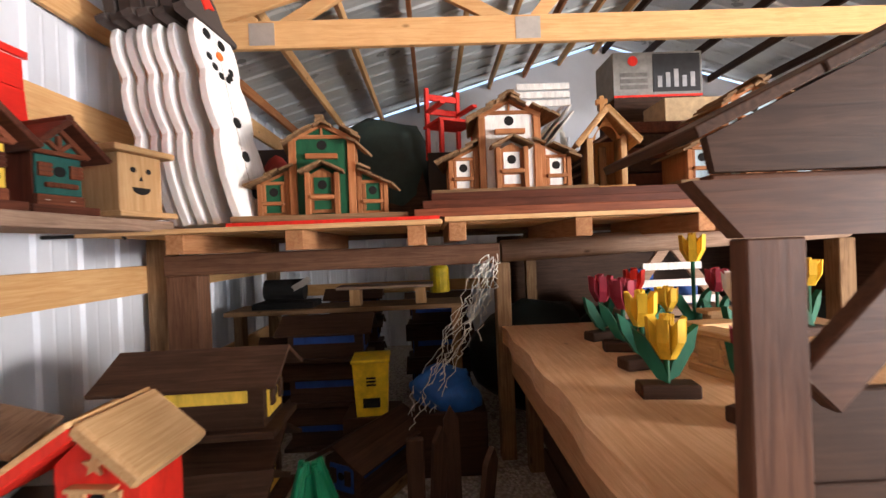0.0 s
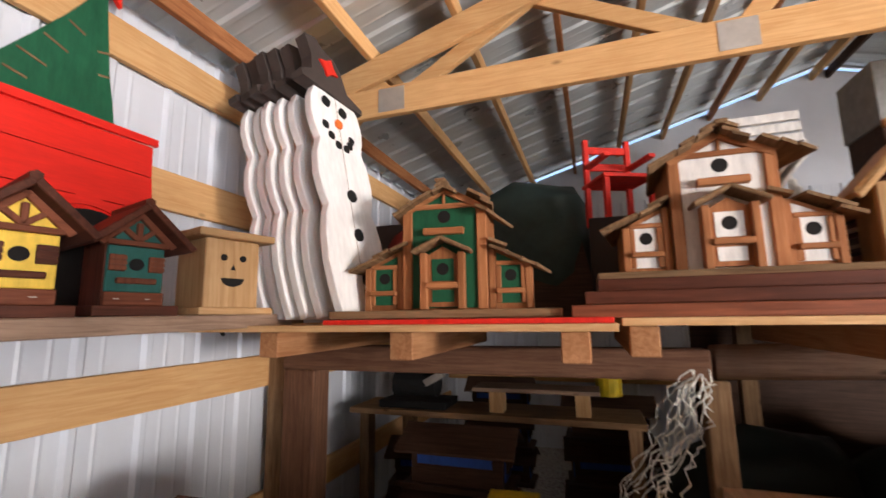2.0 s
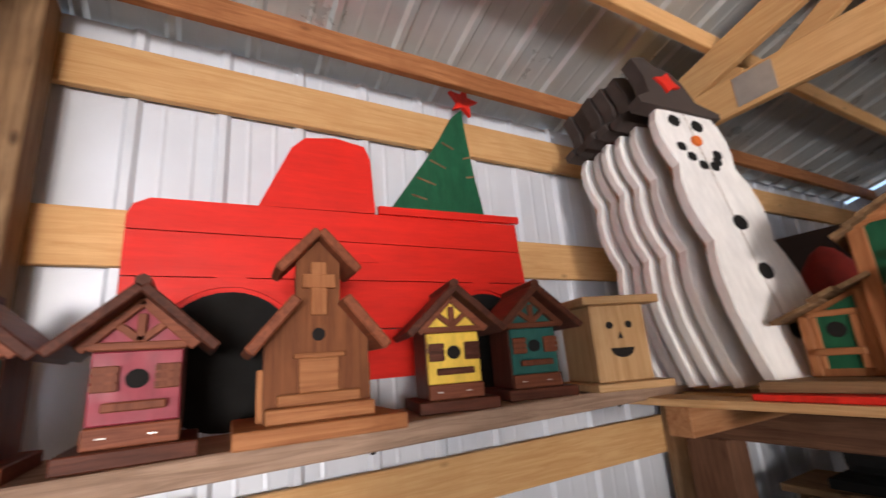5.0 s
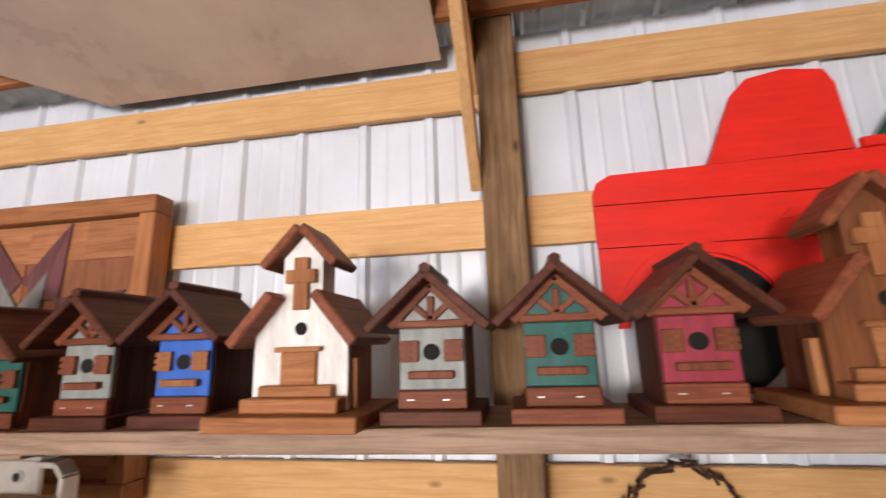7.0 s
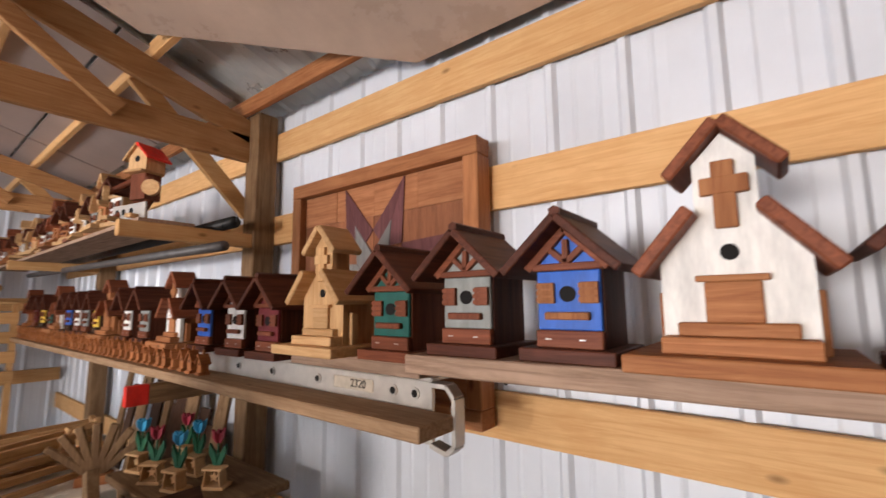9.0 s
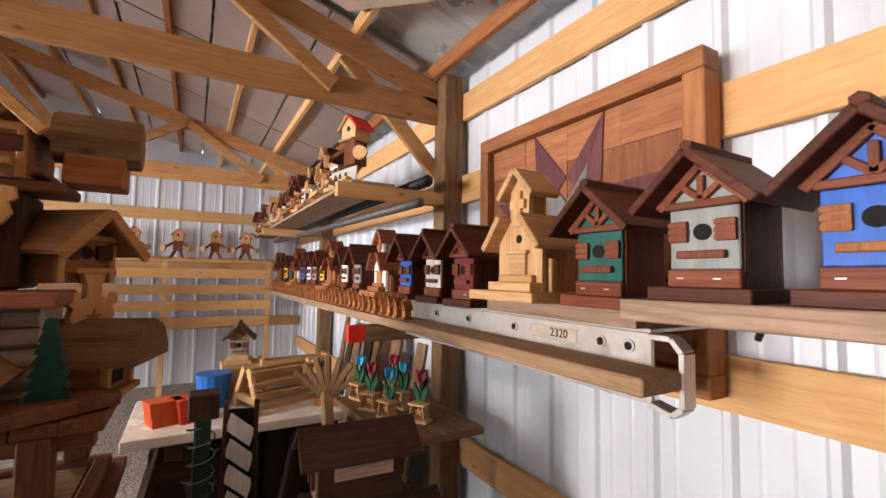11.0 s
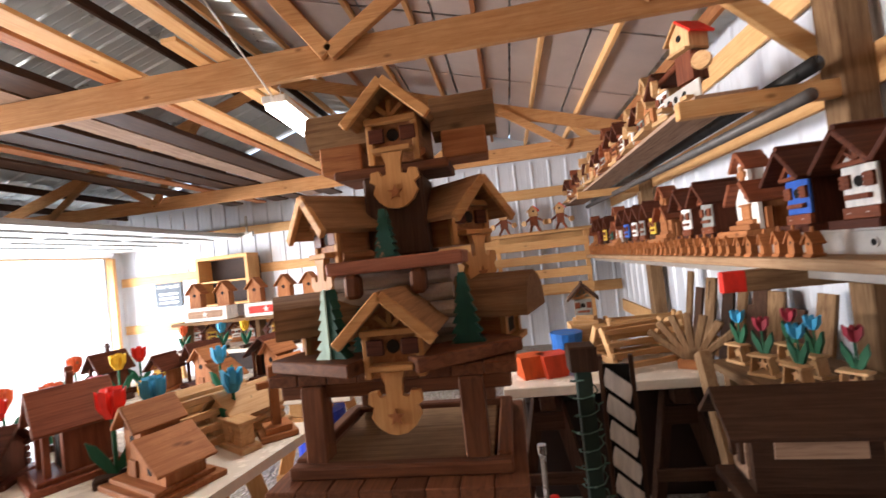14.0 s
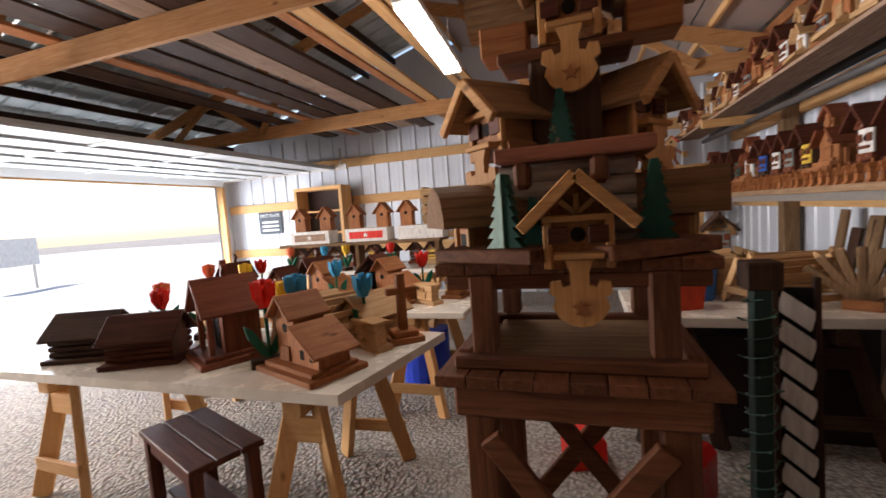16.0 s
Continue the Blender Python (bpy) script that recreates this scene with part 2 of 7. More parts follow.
# west wall with its girts
_w = structure("wall_west", "white ribbed steel wall sheets on pine girts")
y = SOUTH - 0.125
while y < NORTH - 0.01:
    wd = min(0.84, NORTH + 0.03 - y)
    part("panel", ribbed(B(), (WEST, y, 0), (0, 1, 0), (1, 0, 0), (0, 0, 1), wd, EAVE + 0.02), SHEET, _w)
    y += 0.84
for z0, z1 in ((0.45, 0.63), (1.22, 1.40), (2.125, 2.31)):
    for y0, y1 in ((SOUTH, -2.74), (-2.74, 0.335), (0.335, 3.1), (3.1, NORTH)):
        boxp("girt", pine("y"), _w, WEST + 0.018, -1.82, y0 + 0.004, y1 - 0.004, z0, z1)
for y0, y1, dz in ((SOUTH, -2.74, 0), (-2.74, 0.335, 0), (0.335, 3.1, 0.045), (3.1, NORTH, 0.045)):
    boxp("girt", pine("y"), _w, WEST + 0.018, -1.82, y0 + 0.004, y1 - 0.004, 2.685 + dz, 2.865 + dz)

# south wall, with its girts
_w = structure("wall_south", "white ribbed steel end wall with pine girts")
x = WEST - 0.03
while x < EAST - 0.01:
    wd = min(0.84, EAST + 0.03 - x)
    part("panel", ribbed(B(), (x, SOUTH, 0), (1, 0, 0), (0, 1, 0), (0, 0, 1), wd, 3.0), SHEET, _w)
    x += 0.84
part("gable", prism(B(), [(WEST, 3.0), (EAST, 3.0), (RIDGE_X, roof_z(RIDGE_X))], SOUTH - 0.03, SOUTH, "y"), SHEET, _w)
for z0 in (0.80, 1.70, 2.40):
    boxp("girt", pine("x"), _w, WEST + 0.03, EAST - 0.02, SOUTH + 0.018, SOUTH + 0.058, z0, z0 + 0.16)

# north wall
_w = structure("wall_north", "white ribbed steel back wall in shade")
x = WEST - 0.03
while x < EAST - 0.01:
    wd = min(0.84, EAST + 0.03 - x)
    part("panel", ribbed(B(), (x, NORTH, 0), (1, 0, 0), (0, -1, 0), (0, 0, 1), wd, 3.0), SHEET, _w)
    x += 0.84
part("gable", prism(B(), [(WEST, 3.0), (EAST, 3.0), (RIDGE_X, roof_z(RIDGE_X))], NORTH, NORTH + 0.03, "y"), SHEET, _w)
for z0 in (0.80, 1.70, 2.60):
    boxp("girt", pine("x"), _w, WEST + 0.03, EAST - 0.02, NORTH - 0.058, NORTH - 0.018, z0, z0 + 0.16)

# east wall, with one door opening and a second, unseen one assumed for light
DOORS = ((-7.45, -2.45, 2.25), (-2.1, -0.2, 2.25))
_w = structure("wall_east", "grey ribbed steel wall with overhead-door opening and an assumed second one")
for y0, y1, z0 in ((SOUTH, DOORS[0][0], 0), (DOORS[0][0], DOORS[0][1], 2.25), (DOORS[0][1], DOORS[1][0], 0), (DOORS[1][0], DOORS[1][1], 2.25), (DOORS[1][1], NORTH, 0)):
    part("panel", ribbed(B(), (EAST, y0, z0), (0, 1, 0), (-1, 0, 0), (0, 0, 1), y1 - y0, EAVE + 0.02 - z0), SHEET, _w)
for y0, y1, z1 in DOORS:
    for yy in (y0 - 0.07, y1 + 0.0):
        boxp("jamb", pine("z"), _w, EAST - 0.16, EAST - 0.02, yy, yy + 0.07, 0, z1)
    boxp("header", pine("y"), _w, EAST - 0.06, EAST - 0.02, y0 - 0.07, y1 + 0.07, z1, z1 + 0.18)

# roof: ribbed steel, purlins along the length, foil boards towards the south
_r = structure("ceiling", "ribbed steel roof sheets with pine purlins and foil boards", "roof")
LEN = NORTH - SOUTH
for side in (0, 1):
    run = RIDGE_X - WEST if side == 0 else EAST - RIDGE_X
    d = Vector((1 if side == 0 else -1, 0, SLOPE)).normalized()
    nrm = Vector((SLOPE * (1 if side == 0 else -1), 0, -1)).normalized()
    sl = run * math.hypot(1, SLOPE)
    ox = WEST - 0.1 if side == 0 else EAST + 0.1
    part("sheet", ribbed(B(), (ox, SOUTH - 0.03, EAVE + 0.05 - 0.03), (0, 1, 0), nrm, d, LEN + 0.06, sl + 0.12), ROOFM, _r)
for i in range(9):
    for sx in (1, -1):
        xx = (WEST + 0.22 + i * 0.53) if sx > 0 else (EAST - 0.22 - i * 0.53)
        z = roof_z(xx) - 0.055
        part("purlin", beam(B(), (xx, SOUTH, z), (xx, NORTH, z), 0.04, 0.10), (pine("y") if i % 3 else cedar("y")) if sx > 0 else brown("y"), _r)

# trusses and posts
def truss(yc, zb, timber, h=0.175, webs=True):
    t = structure("roof_truss", "pine roof truss with steel gusset plates", "truss")
    part("bottom_chord", box(B(), WEST + 0.05, EAST - 0.05, yc - 0.02, yc + 0.02, zb, zb + h, bev=0.004), timber, t)
    for sx in (1, -1):
        xe = WEST + 0.02 if sx > 0 else EAST - 0.02
        zt = EAVE - 0.19
        part("top_chord", beam(B(), (xe, yc, zt), (RIDGE_X, yc, zt + SLOPE * (RIDGE_X - WEST)), 0.04, 0.15), timber, t)
        if webs:
            for xa, xb in ((0.9, 1.7), (2.6, 1.7), (2.6, 3.4)):
                X0, X1 = (WEST + xa, WEST + xb) if sx > 0 else (EAST - xa, EAST - xb)
                part("web", beam(B(), (X0, yc + 0.042, zb + 0.09), (X1, yc + 0.042, min(roof_z(X1) - 0.2, zb + 1.2)), 0.04, 0.09), timber, t)
                if xb < xa or xa < 1:
                    part("gusset_plate", box(B(), X0 - 0.08, X0 + 0.08, yc - 0.0235, yc - 0.0205, zb + 0.02, zb + 0.16), ALU, t)
    return t


# The two south trusses get a darker, browner pine than the north ones.
DARK_PINE = wood((0.50, 0.27, 0.115), (0.35, 0.165, 0.065), "x", 0.7)
for yc, zb, timber in ((-5.85, 2.66, DARK_PINE), (-2.79, 2.66, DARK_PINE), (0.24, 2.86, pine("x")), (2.95, 2.748, pine("x"))):
    truss(yc, zb, timber)
for yc in (-5.8, -2.74, 0.335, 3.1):
    p = structure("post_" + str(int(abs(yc))), "weathered square timber wall post", "post")
    boxp("timber", old("z"), p, -1.82, -1.68, yc - 0.07, yc + 0.07, 0, roof_z(-1.75) - 0.06, bev=0.006)
    part("knee_brace", beam(B(), (-1.72, yc - 0.09, 2.33), (-1.05, yc - 0.09, 3.0), 0.038, 0.10), pine("x"), p)

# ---- birdhouses: front towards +x, origin at the middle of the base ----
def disc_hole(parent, x, y, z, r, ringmat=None):
    part("entrance_hole", rod(B(), (x - 0.01, y, z), (x + 0.0025, y, z), r, seg=20), DARKHOLE, parent)


def spokes(bm, x0, x1, zc, r, n=3, w=0.016):
    for i in range(n):
        a = radians(90 + (i - (n - 1) / 2) * 48)
        beam(bm, ((x0 + x1) / 2, 0, zc), ((x0 + x1) / 2, math.cos(a) * r, zc + math.sin(a) * r), x1 - x0, w, bev=0.002)
    return bm


def cottage(face, trim="stain", label="", w=0.165, d=0.20, shutters=None, roof="stain", s=1.0):
    """The standard gabled birdhouse: plinth, painted face, shutters, perch, fan in the gable, plank roof and ridge cap."""
    T = {"stain": stain, "redst": redst, "brown": brown, "cedar": cedar, "nat": nat}[trim]
    Rf = {"stain": stain, "redst": redst, "brown": brown, "cedar": cedar, "nat": nat}[roof]
    SH = shutters or redst("z")
    TR = redst if trim == "stain" else T
    h = thing("birdhouse", label, "birdhouse", "birdhouses on the long shelf")
    hw = w / 2
    boxp("base_board", T("y"), h, -d / 2 - 0.02, d / 2 + 0.045, -hw - 0.035, hw + 0.035, 0, 0.035)
    boxp("plinth_rail", TR("y"), h, d / 2 - 0.012, d / 2 + 0.012, -hw, hw, 0.035, 0.08)
    part("body", prism(B(), [(-hw, 0.035), (hw, 0.035), (hw, 0.25), (0, 0.355), (-hw, 0.25)], -d / 2, d / 2 - 0.014, "x"), T("z"), h)
    boxp("face_panel", face, h, d / 2 - 0.013, d / 2 + 0.002, -hw + 0.003, hw - 0.003, 0.081, 0.236)
    part("gable_panel", prism(B(), [(-hw + 0.01, 0.257), (hw - 0.01, 0.257), (0, 0.338)], d / 2 - 0.014, d / 2 - 0.004, "x"), face, h)
    boxp("header_rail", TR("y"), h, d / 2 - 0.012, d / 2 + 0.014, -hw - 0.004, hw + 0.004, 0.237, 0.256)
    part("gable_fan", spokes(B(), d / 2 - 0.01, d / 2 + 0.012, 0.257, 0.062), TR("z"), h)
    bb = B()
    for sg in (1, -1):
        beam(bb, (d / 2 + 0.004, sg * (hw + 0.022), 0.242), (d / 2 + 0.004, 0, 0.352), 0.02, 0.026, bev=0.002)
    part("bargeboard", bb, TR("y"), h)
    disc_hole(h, d / 2 + 0.0025, 0, 0.175, 0.021)
    for sg in (1, -1):
        sh = part("shutter", box(B(), d / 2 + 0.002, d / 2 + 0.012, sg * 0.054 - 0.022, sg * 0.054 + 0.022, 0.150, 0.205, bev=0.002), SH, h)
        sl = B()
        for k in range(3):
            box(sl, d / 2 + 0.012, d / 2 + 0.016, sg * 0.054 - 0.023, sg * 0.054 + 0.023, 0.154 + k * 0.018, 0.166 + k * 0.018)
        part("louvre", sl, SH, sh)
    boxp("perch_board", SH, h, d / 2 + 0.002, d / 2 + 0.022, -0.055, 0.055, 0.108, 0.128)
    for sg in (1, -1):
        part("roof_board", beam(B(), (0.03, sg * (hw + 0.06), 0.232), (0.03, sg * 0.002, 0.372), d + 0.10, 0.022, bev=0.003), Rf("x"), h)
    part("ridge_cap", rod(B(), (-d / 2 - 0.02, 0, 0.385), (d / 2 + 0.07, 0, 0.385), 0.016, seg=6), Rf("x"), h)
    for yy in (-0.05, 0.035):
        part("staple", box(B(), d / 2 + 0.0125, d / 2 + 0.0135, yy - 0.008, yy + 0.008, 0.056, 0.059), ALU, h)
    h.scale = (s, s, s)
    return h


def chapel(face, trim="cedar", label="", w=0.24, d=0.20, s=1.0, door="cedar"):
    """Steepled church birdhouse on three steps, with a cross."""
    T = {"stain": stain, "redst": redst, "cedar": cedar, "nat": nat, "brown": brown}[trim]
    D = {"stain": stain, "redst": redst, "cedar": cedar, "nat": nat, "brown": brown}[door]
    h = thing("church_birdhouse", label, "birdhouse", "birdhouses on the long shelf")
    RF = (lambda a: wood((0.27, 0.085, 0.04), (0.14, 0.042, 0.02), a, 0.5, knots=False)) if door == "cedar" else D
    hw = w / 2
    for i, (a, z0, z1, xf) in enumerate(((0.18, 0, 0.034, 0.10), (0.118, 0.034, 0.066, 0.055), (0.092, 0.066, 0.092, 0.025))):
        boxp("step", D("y"), h, -d / 2 - 0.02 if i == 0 else d / 2 - 0.02, d / 2 + xf, -a, a, z0, z1)
    part("front", prism(B(), [(-hw, 0.034), (hw, 0.034), (hw, 0.21), (0.052, 0.305), (0.052, 0.40), (0, 0.455), (-0.052, 0.40), (-0.052, 0.305), (-hw, 0.21)], d / 2 - 0.02, d / 2, "x"), face, h)
    part("body", prism(B(), [(-hw + 0.01, 0.034), (hw - 0.01, 0.034), (hw - 0.01, 0.20), (0, 0.29), (-hw + 0.01, 0.20)], -d / 2, d / 2 - 0.021, "x"), T("z"), h)
    boxp("steeple_back", face, h, d / 2 - 0.09, d / 2 - 0.021, -0.045, 0.045, 0.26, 0.395)
    for sg in (1, -1):
        part("roof_board", beam(B(), (0.02, sg * (hw + 0.035), 0.185), (0.02, sg * 0.055, 0.305), d + 0.08, 0.026), RF("x"), h)
        part("steeple_roof", beam(B(), (d / 2 - 0.035, sg * 0.095, 0.375), (d / 2 - 0.035, sg * 0.003, 0.475), 0.14, 0.024), RF("x"), h)
    c = B()
    box(c, d / 2, d / 2 + 0.014, -0.019, 0.019, 0.268, 0.398, bev=0.002)
    box(c, d / 2, d / 2 + 0.0155, -0.040, 0.040, 0.333, 0.367, bev=0.002)
    part("cross", c, D("z"), h)
    disc_hole(h, d / 2 + 0.0005, 0, 0.223, 0.0155)
    dr = part("door", box(B(), d / 2, d / 2 + 0.012, -0.045, 0.045, 0.092, 0.168, bev=0.002), D("y"), h)
    part("lintel", box(B(), d / 2, d / 2 + 0.02, -0.058, 0.058, 0.168, 0.180, bev=0.002), D("y"), dr)
    for sg in (1, -1):
        boxp("side_post", D("z"), h, d / 2 - 0.06, d / 2 - 0.03, sg * (hw - 0.008), sg * (hw + 0.012), 0.034, 0.15)
    h.scale = (s, s, s)
    return h


TEAL = paint("teal_paint", (0.018, 0.105, 0.085), 0.45, (0.30, 0.28, 0.22), 0.10)
PINK = paint("rose_paint", (0.30, 0.036, 0.055), 0.45)
CRIM = paint("crimson_paint", (0.15, 0.016, 0.020), 0.45)
GREYP = paint("warm_grey_paint", (0.27, 0.275, 0.255), 0.45)
BLUE = paint("blue_paint", (0.035, 0.12, 0.48), 0.45, (0.35, 0.42, 0.60), 0.10)
YELL = paint("yellow_paint", (0.85, 0.56, 0.07), 0.5)

# the long shelf and what stands on it
SHELF = 1.607
SHELF_RISE = 0.012


def shelf_z(y): return SHELF + SHELF_RISE * (y - 0.2)


_s = single("shelf_board", beam(B(), (-1.465, -1.04, shelf_z(-1.04) - 0.0275), (-1.465, 2.55, shelf_z(2.55) - 0.0275), 0.35, 0.055), greyw("y"), "long weathered grey-brown shelf board on brackets", "shelf")
for yy in (-0.78, 0.25, 1.3, 2.3):
    hk = B()
    rod(hk, (-1.84, yy, shelf_z(yy) - 0.064), (-1.46, yy, shelf_z(yy) - 0.064), 0.009, seg=8)
    rod(hk, (-1.46, yy, shelf_z(yy) - 0.064), (-1.44, yy, shelf_z(yy) - 0.085), 0.008, seg=8)
    single("shelf_hook", hk, BLACK, "black iron pipe hook carrying the long shelf", "bracket", "shelf hooks")


def row1(ob, yy, z=None, x=-1.45, rz=0, s=None):
    z = shelf_z(yy) if z is None else z
    sc = (ob.scale[0] if s is None else s) * (1.07 if ob.name.startswith("church") else 0.95)
    put(ob, x, yy, z, rz, s=sc)
    if not ob.name.startswith("church"):
        ob.matrix_basis @= Matrix.Diagonal((1.0, 1.08, 1.0, 1.0))
    return ob


row1(cottage(paint("teal_on_maroon", (0.02, 0.11, 0.09)), "stain", "dark maroon birdhouse with a teal face"), 1.87, x=-1.455, rz=-15)
row1(cottage(YELL, "stain", "dark brown birdhouse with a bright yellow face", shutters=stain("y")), 1.56, x=-1.46, rz=-14)
row1(chapel(wood((0.27, 0.098, 0.036), (0.15, 0.05, 0.02), "z"), "redst", "cedar church birdhouse with cross and steps", door="cedar"), 1.135, rz=-3)
row1(cottage(PINK, "stain", "dark birdhouse with a rose red face"), 0.752)
row1(cottage(TEAL, "redst", "red-stained birdhouse with a teal face and bright staples"), 0.449)
row1(cottage(GREYP, "stain", "dark birdhouse with a warm grey face"), 0.142)
row1(chapel(WHITE, "cedar", "white church birdhouse with brown roof and cross"), -0.20)
row1(cottage(BLUE, "stain", "dark birdhouse with a bright blue face", shutters=cedar("z")), -0.545)
row1(cottage(GREYP, "stain", "dark birdhouse with a pale warm grey face"), -0.852)
row1(cottage(TEAL, "redst", "red-brown birdhouse with a green face"), -1.16, z=1.56)
row1(chapel(nat("z"), "nat", "unpainted pale pine church birdhouse", door="nat", s=0.95), -1.52, z=1.56)


# ---- more of the west wall ----
def smiley_box():
    h = thing("birdhouse", "plain tan box birdhouse with a cut-out smiling face", "birdhouse", "birdhouses on the long shelf")
    boxp("base_board", nat("y"), h, -0.12, 0.13, -0.115, 0.115, 0, 0.022)
    boxp("body", nat("z"), h, -0.10, 0.085, -0.085, 0.085, 0.022, 0.245)
    boxp("lid", nat("y"), h, -0.12, 0.12, -0.12, 0.12, 0.245, 0.27)
    for yy, zz, r in ((-0.03, 0.185, 0.011), (0.03, 0.185, 0.011)):
        part("eye_hole", rod(B(), (0.08, yy, zz), (0.0865, yy, zz), r, seg=14), DARKHOLE, h)
    part("nose_hole", prism(B(), [(-0.008, 0.145), (0.008, 0.145), (0, 0.165)], 0.08, 0.0862, "x"), DARKHOLE, h)
    pts = [(0.036 * math.cos(radians(180 + a)), 0.118 + 0.028 * math.sin(radians(180 + a))) for a in range(0, 181, 15)]
    part("mouth_hole", prism(B(), pts, 0.08, 0.0866, "x"), DARKHOLE, h)
    return h


row1(smiley_box(), 2.15, x=-1.33, rz=-16, s=1.2)

# red wooden pickup with a tree, leaning on the girts
_t = thing("wooden_truck", "red painted plank cut-out of an old pickup carrying a tree", "wall decoration")
TX = -1.80


def tpart(name, pts, d0, d1, mat, label=""):
    return part(name, prism(B(), pts, TX + d0, TX + d1, "x"), mat, _t, label)


for i, (z0, z1) in enumerate(((1.72, 1.90), (1.904, 2.085), (2.089, 2.235))):
    ya = 1.20 if i == 0 else 0.64
    tpart("plank", [(ya, z0), (2.17 + (2.3 - z0) * 0.10, z0), (2.17 + (2.3 - z1) * 0.10, z1), (ya, z1)], 0.0, 0.022, TRUCKRED)
tpart("plank", [(0.64, 2.239), (2.176, 2.239), (2.17, 2.375), (0.70, 2.345), (0.655, 2.32), (0.64, 2.28)], 0.0, 0.022, TRUCKRED)
tpart("cab", [(1.02, 2.352), (1.46, 2.365), (1.445, 2.60), (1.42, 2.655), (1.30, 2.672), (1.18, 2.65), (1.13, 2.60)], 0.0, 0.022, TRUCKRED)
tpart("bed_rail", [(1.47, 2.36), (2.18, 2.378), (2.18, 2.41), (1.47, 2.392)], 0.022, 0.042, TRUCKRED)
tpart("door_trim", [(1.20, 2.15), (1.46, 2.16), (1.42, 2.19), (1.24, 2.185)], 0.022, 0.030, TRUCKRED)
for yc in (0.945, 1.93):
    ring = [(yc + 0.27 * math.cos(radians(a)), 1.82 + 0.27 * math.sin(radians(a))) for a in range(0, 181, 12)]
    ring += [(yc + 0.235 * math.cos(radians(a)), 1.82 + 0.235 * math.sin(radians(a))) for a in range(180, -1, -12)]
    tpart("wheel_arch", ring, 0.022, 0.034, TRUCKRED)
    part("wheel", rod(B(), (TX + 0.022, yc, 1.82), (TX + 0.05, yc, 1.82), 0.215, seg=32), BLACK, _t, "black disc wheel")
tpart("tree", [(1.535, 2.40), (2.00, 2.405), (1.985, 2.50), (1.965, 2.60), (1.95, 2.72), (1.935, 2.84), (1.925, 2.95), (1.87, 2.90), (1.80, 2.78), (1.72, 2.66), (1.63, 2.53)], -0.002, 0.018, GREEN, "dark green plank tree")
for (y0, z0, y1, z1) in ((1.66, 2.555, 1.75, 2.53), (1.73, 2.65, 1.81, 2.62), (1.80, 2.75, 1.86, 2.725), (1.63, 2.47, 1.70, 2.455), (1.965, 2.60, 1.92, 2.59), (1.955, 2.70, 1.91, 2.685)):
    part("branch_cut", beam(B(), (TX + 0.0195, y0, z0), (TX + 0.0195, y1, z1), 0.003, 0.008, bev=0), old("y"), _t)


def star_pts(r, cy=0.0, cz=0.0, turn=90, n=5, inner=0.42):
    return [(cy + (r if i % 2 == 0 else r * inner) * math.cos(radians(turn + i * 180 / n)), cz + (r if i % 2 == 0 else r * inner) * math.sin(radians(turn + i * 180 / n))) for i in range(2 * n)]


tpart("star", star_pts(0.085, 1.94, 3.0, 80), 0.004, 0.026, RED, "small red star")

# framed barn quilt star
_q = thing("barn_quilt", "framed wooden star quilt panel in brown and purple woods", "wall decoration")
QX, QY0, QY1, QZ0, QZ1 = -1.80, -2.30, -1.035, 1.27, 2.415
for nm, d in (("frame_board", (QY0, QY1, QZ1 - 0.075, QZ1)), ("frame_board", (QY0, QY1, QZ0, QZ0 + 0.075))):
    boxp(nm, wood((0.42, 0.18, 0.075), (0.26, 0.10, 0.04), "y", 0.5), _q, QX, QX + 0.095, d[0], d[1], d[2], d[3], bev=0.004)
for y0 in (QY0, QY1 - 0.075):
    boxp("frame_board", wood((0.42, 0.18, 0.075), (0.26, 0.10, 0.04), "z", 0.5), _q, QX, QX + 0.094, y0, y0 + 0.075, QZ0 + 0.076, QZ1 - 0.076, bev=0.004)
boxp("backing", wood((0.44, 0.19, 0.085), (0.28, 0.11, 0.045), "z", 0.5), _q, QX + 0.005, QX + 0.045, QY0 + 0.076, QY1 - 0.076, QZ0 + 0.076, QZ1 - 0.076)
PURPLE, PURPLE_D = (0.165, 0.066, 0.066), (0.10, 0.038, 0.04)
qc, qz = (QY0 + QY1) / 2, 1.83
y0, y1, z0, z1 = QY0 + 0.077, QY1 - 0.077, QZ0 + 0.077, QZ1 - 0.077
QM = [wood((0.44, 0.19, 0.085), (0.27, 0.105, 0.045), "y", 0.5), wood((0.36, 0.145, 0.07), (0.22, 0.085, 0.04), "z", 0.5), wood((0.50, 0.24, 0.11), (0.33, 0.14, 0.06), "y", 0.5), wood(PURPLE, PURPLE_D, "z", 0.5, knots=False), wood((0.25, 0.24, 0.23), (0.16, 0.15, 0.14), "z", 0.7, knots=False)]
# boards laid out in rays of quarter panels, then the spiked star over them
for k in range(6):
    for j, (ya, yb) in enumerate(((y0, y0 + 0.27), (y0 + 0.272, qc - 0.002), (qc, y1 - 0.272), (y1 - 0.27, y1))):
        za, zb = z0 + (z1 - z0) * k / 6, z0 + (z1 - z0) * (k + 1) / 6 - 0.002
        boxp("field_board", QM[(k * 5 + j * 3 + k // 2) % 3], _q, QX + 0.045, QX + 0.051 + 0.0012 * ((k + j) % 3), ya, yb, za, zb, bev=0)


def ray_pt(r, a):
    return (qc + r * math.cos(radians(a)), qz + r * math.sin(radians(a)))


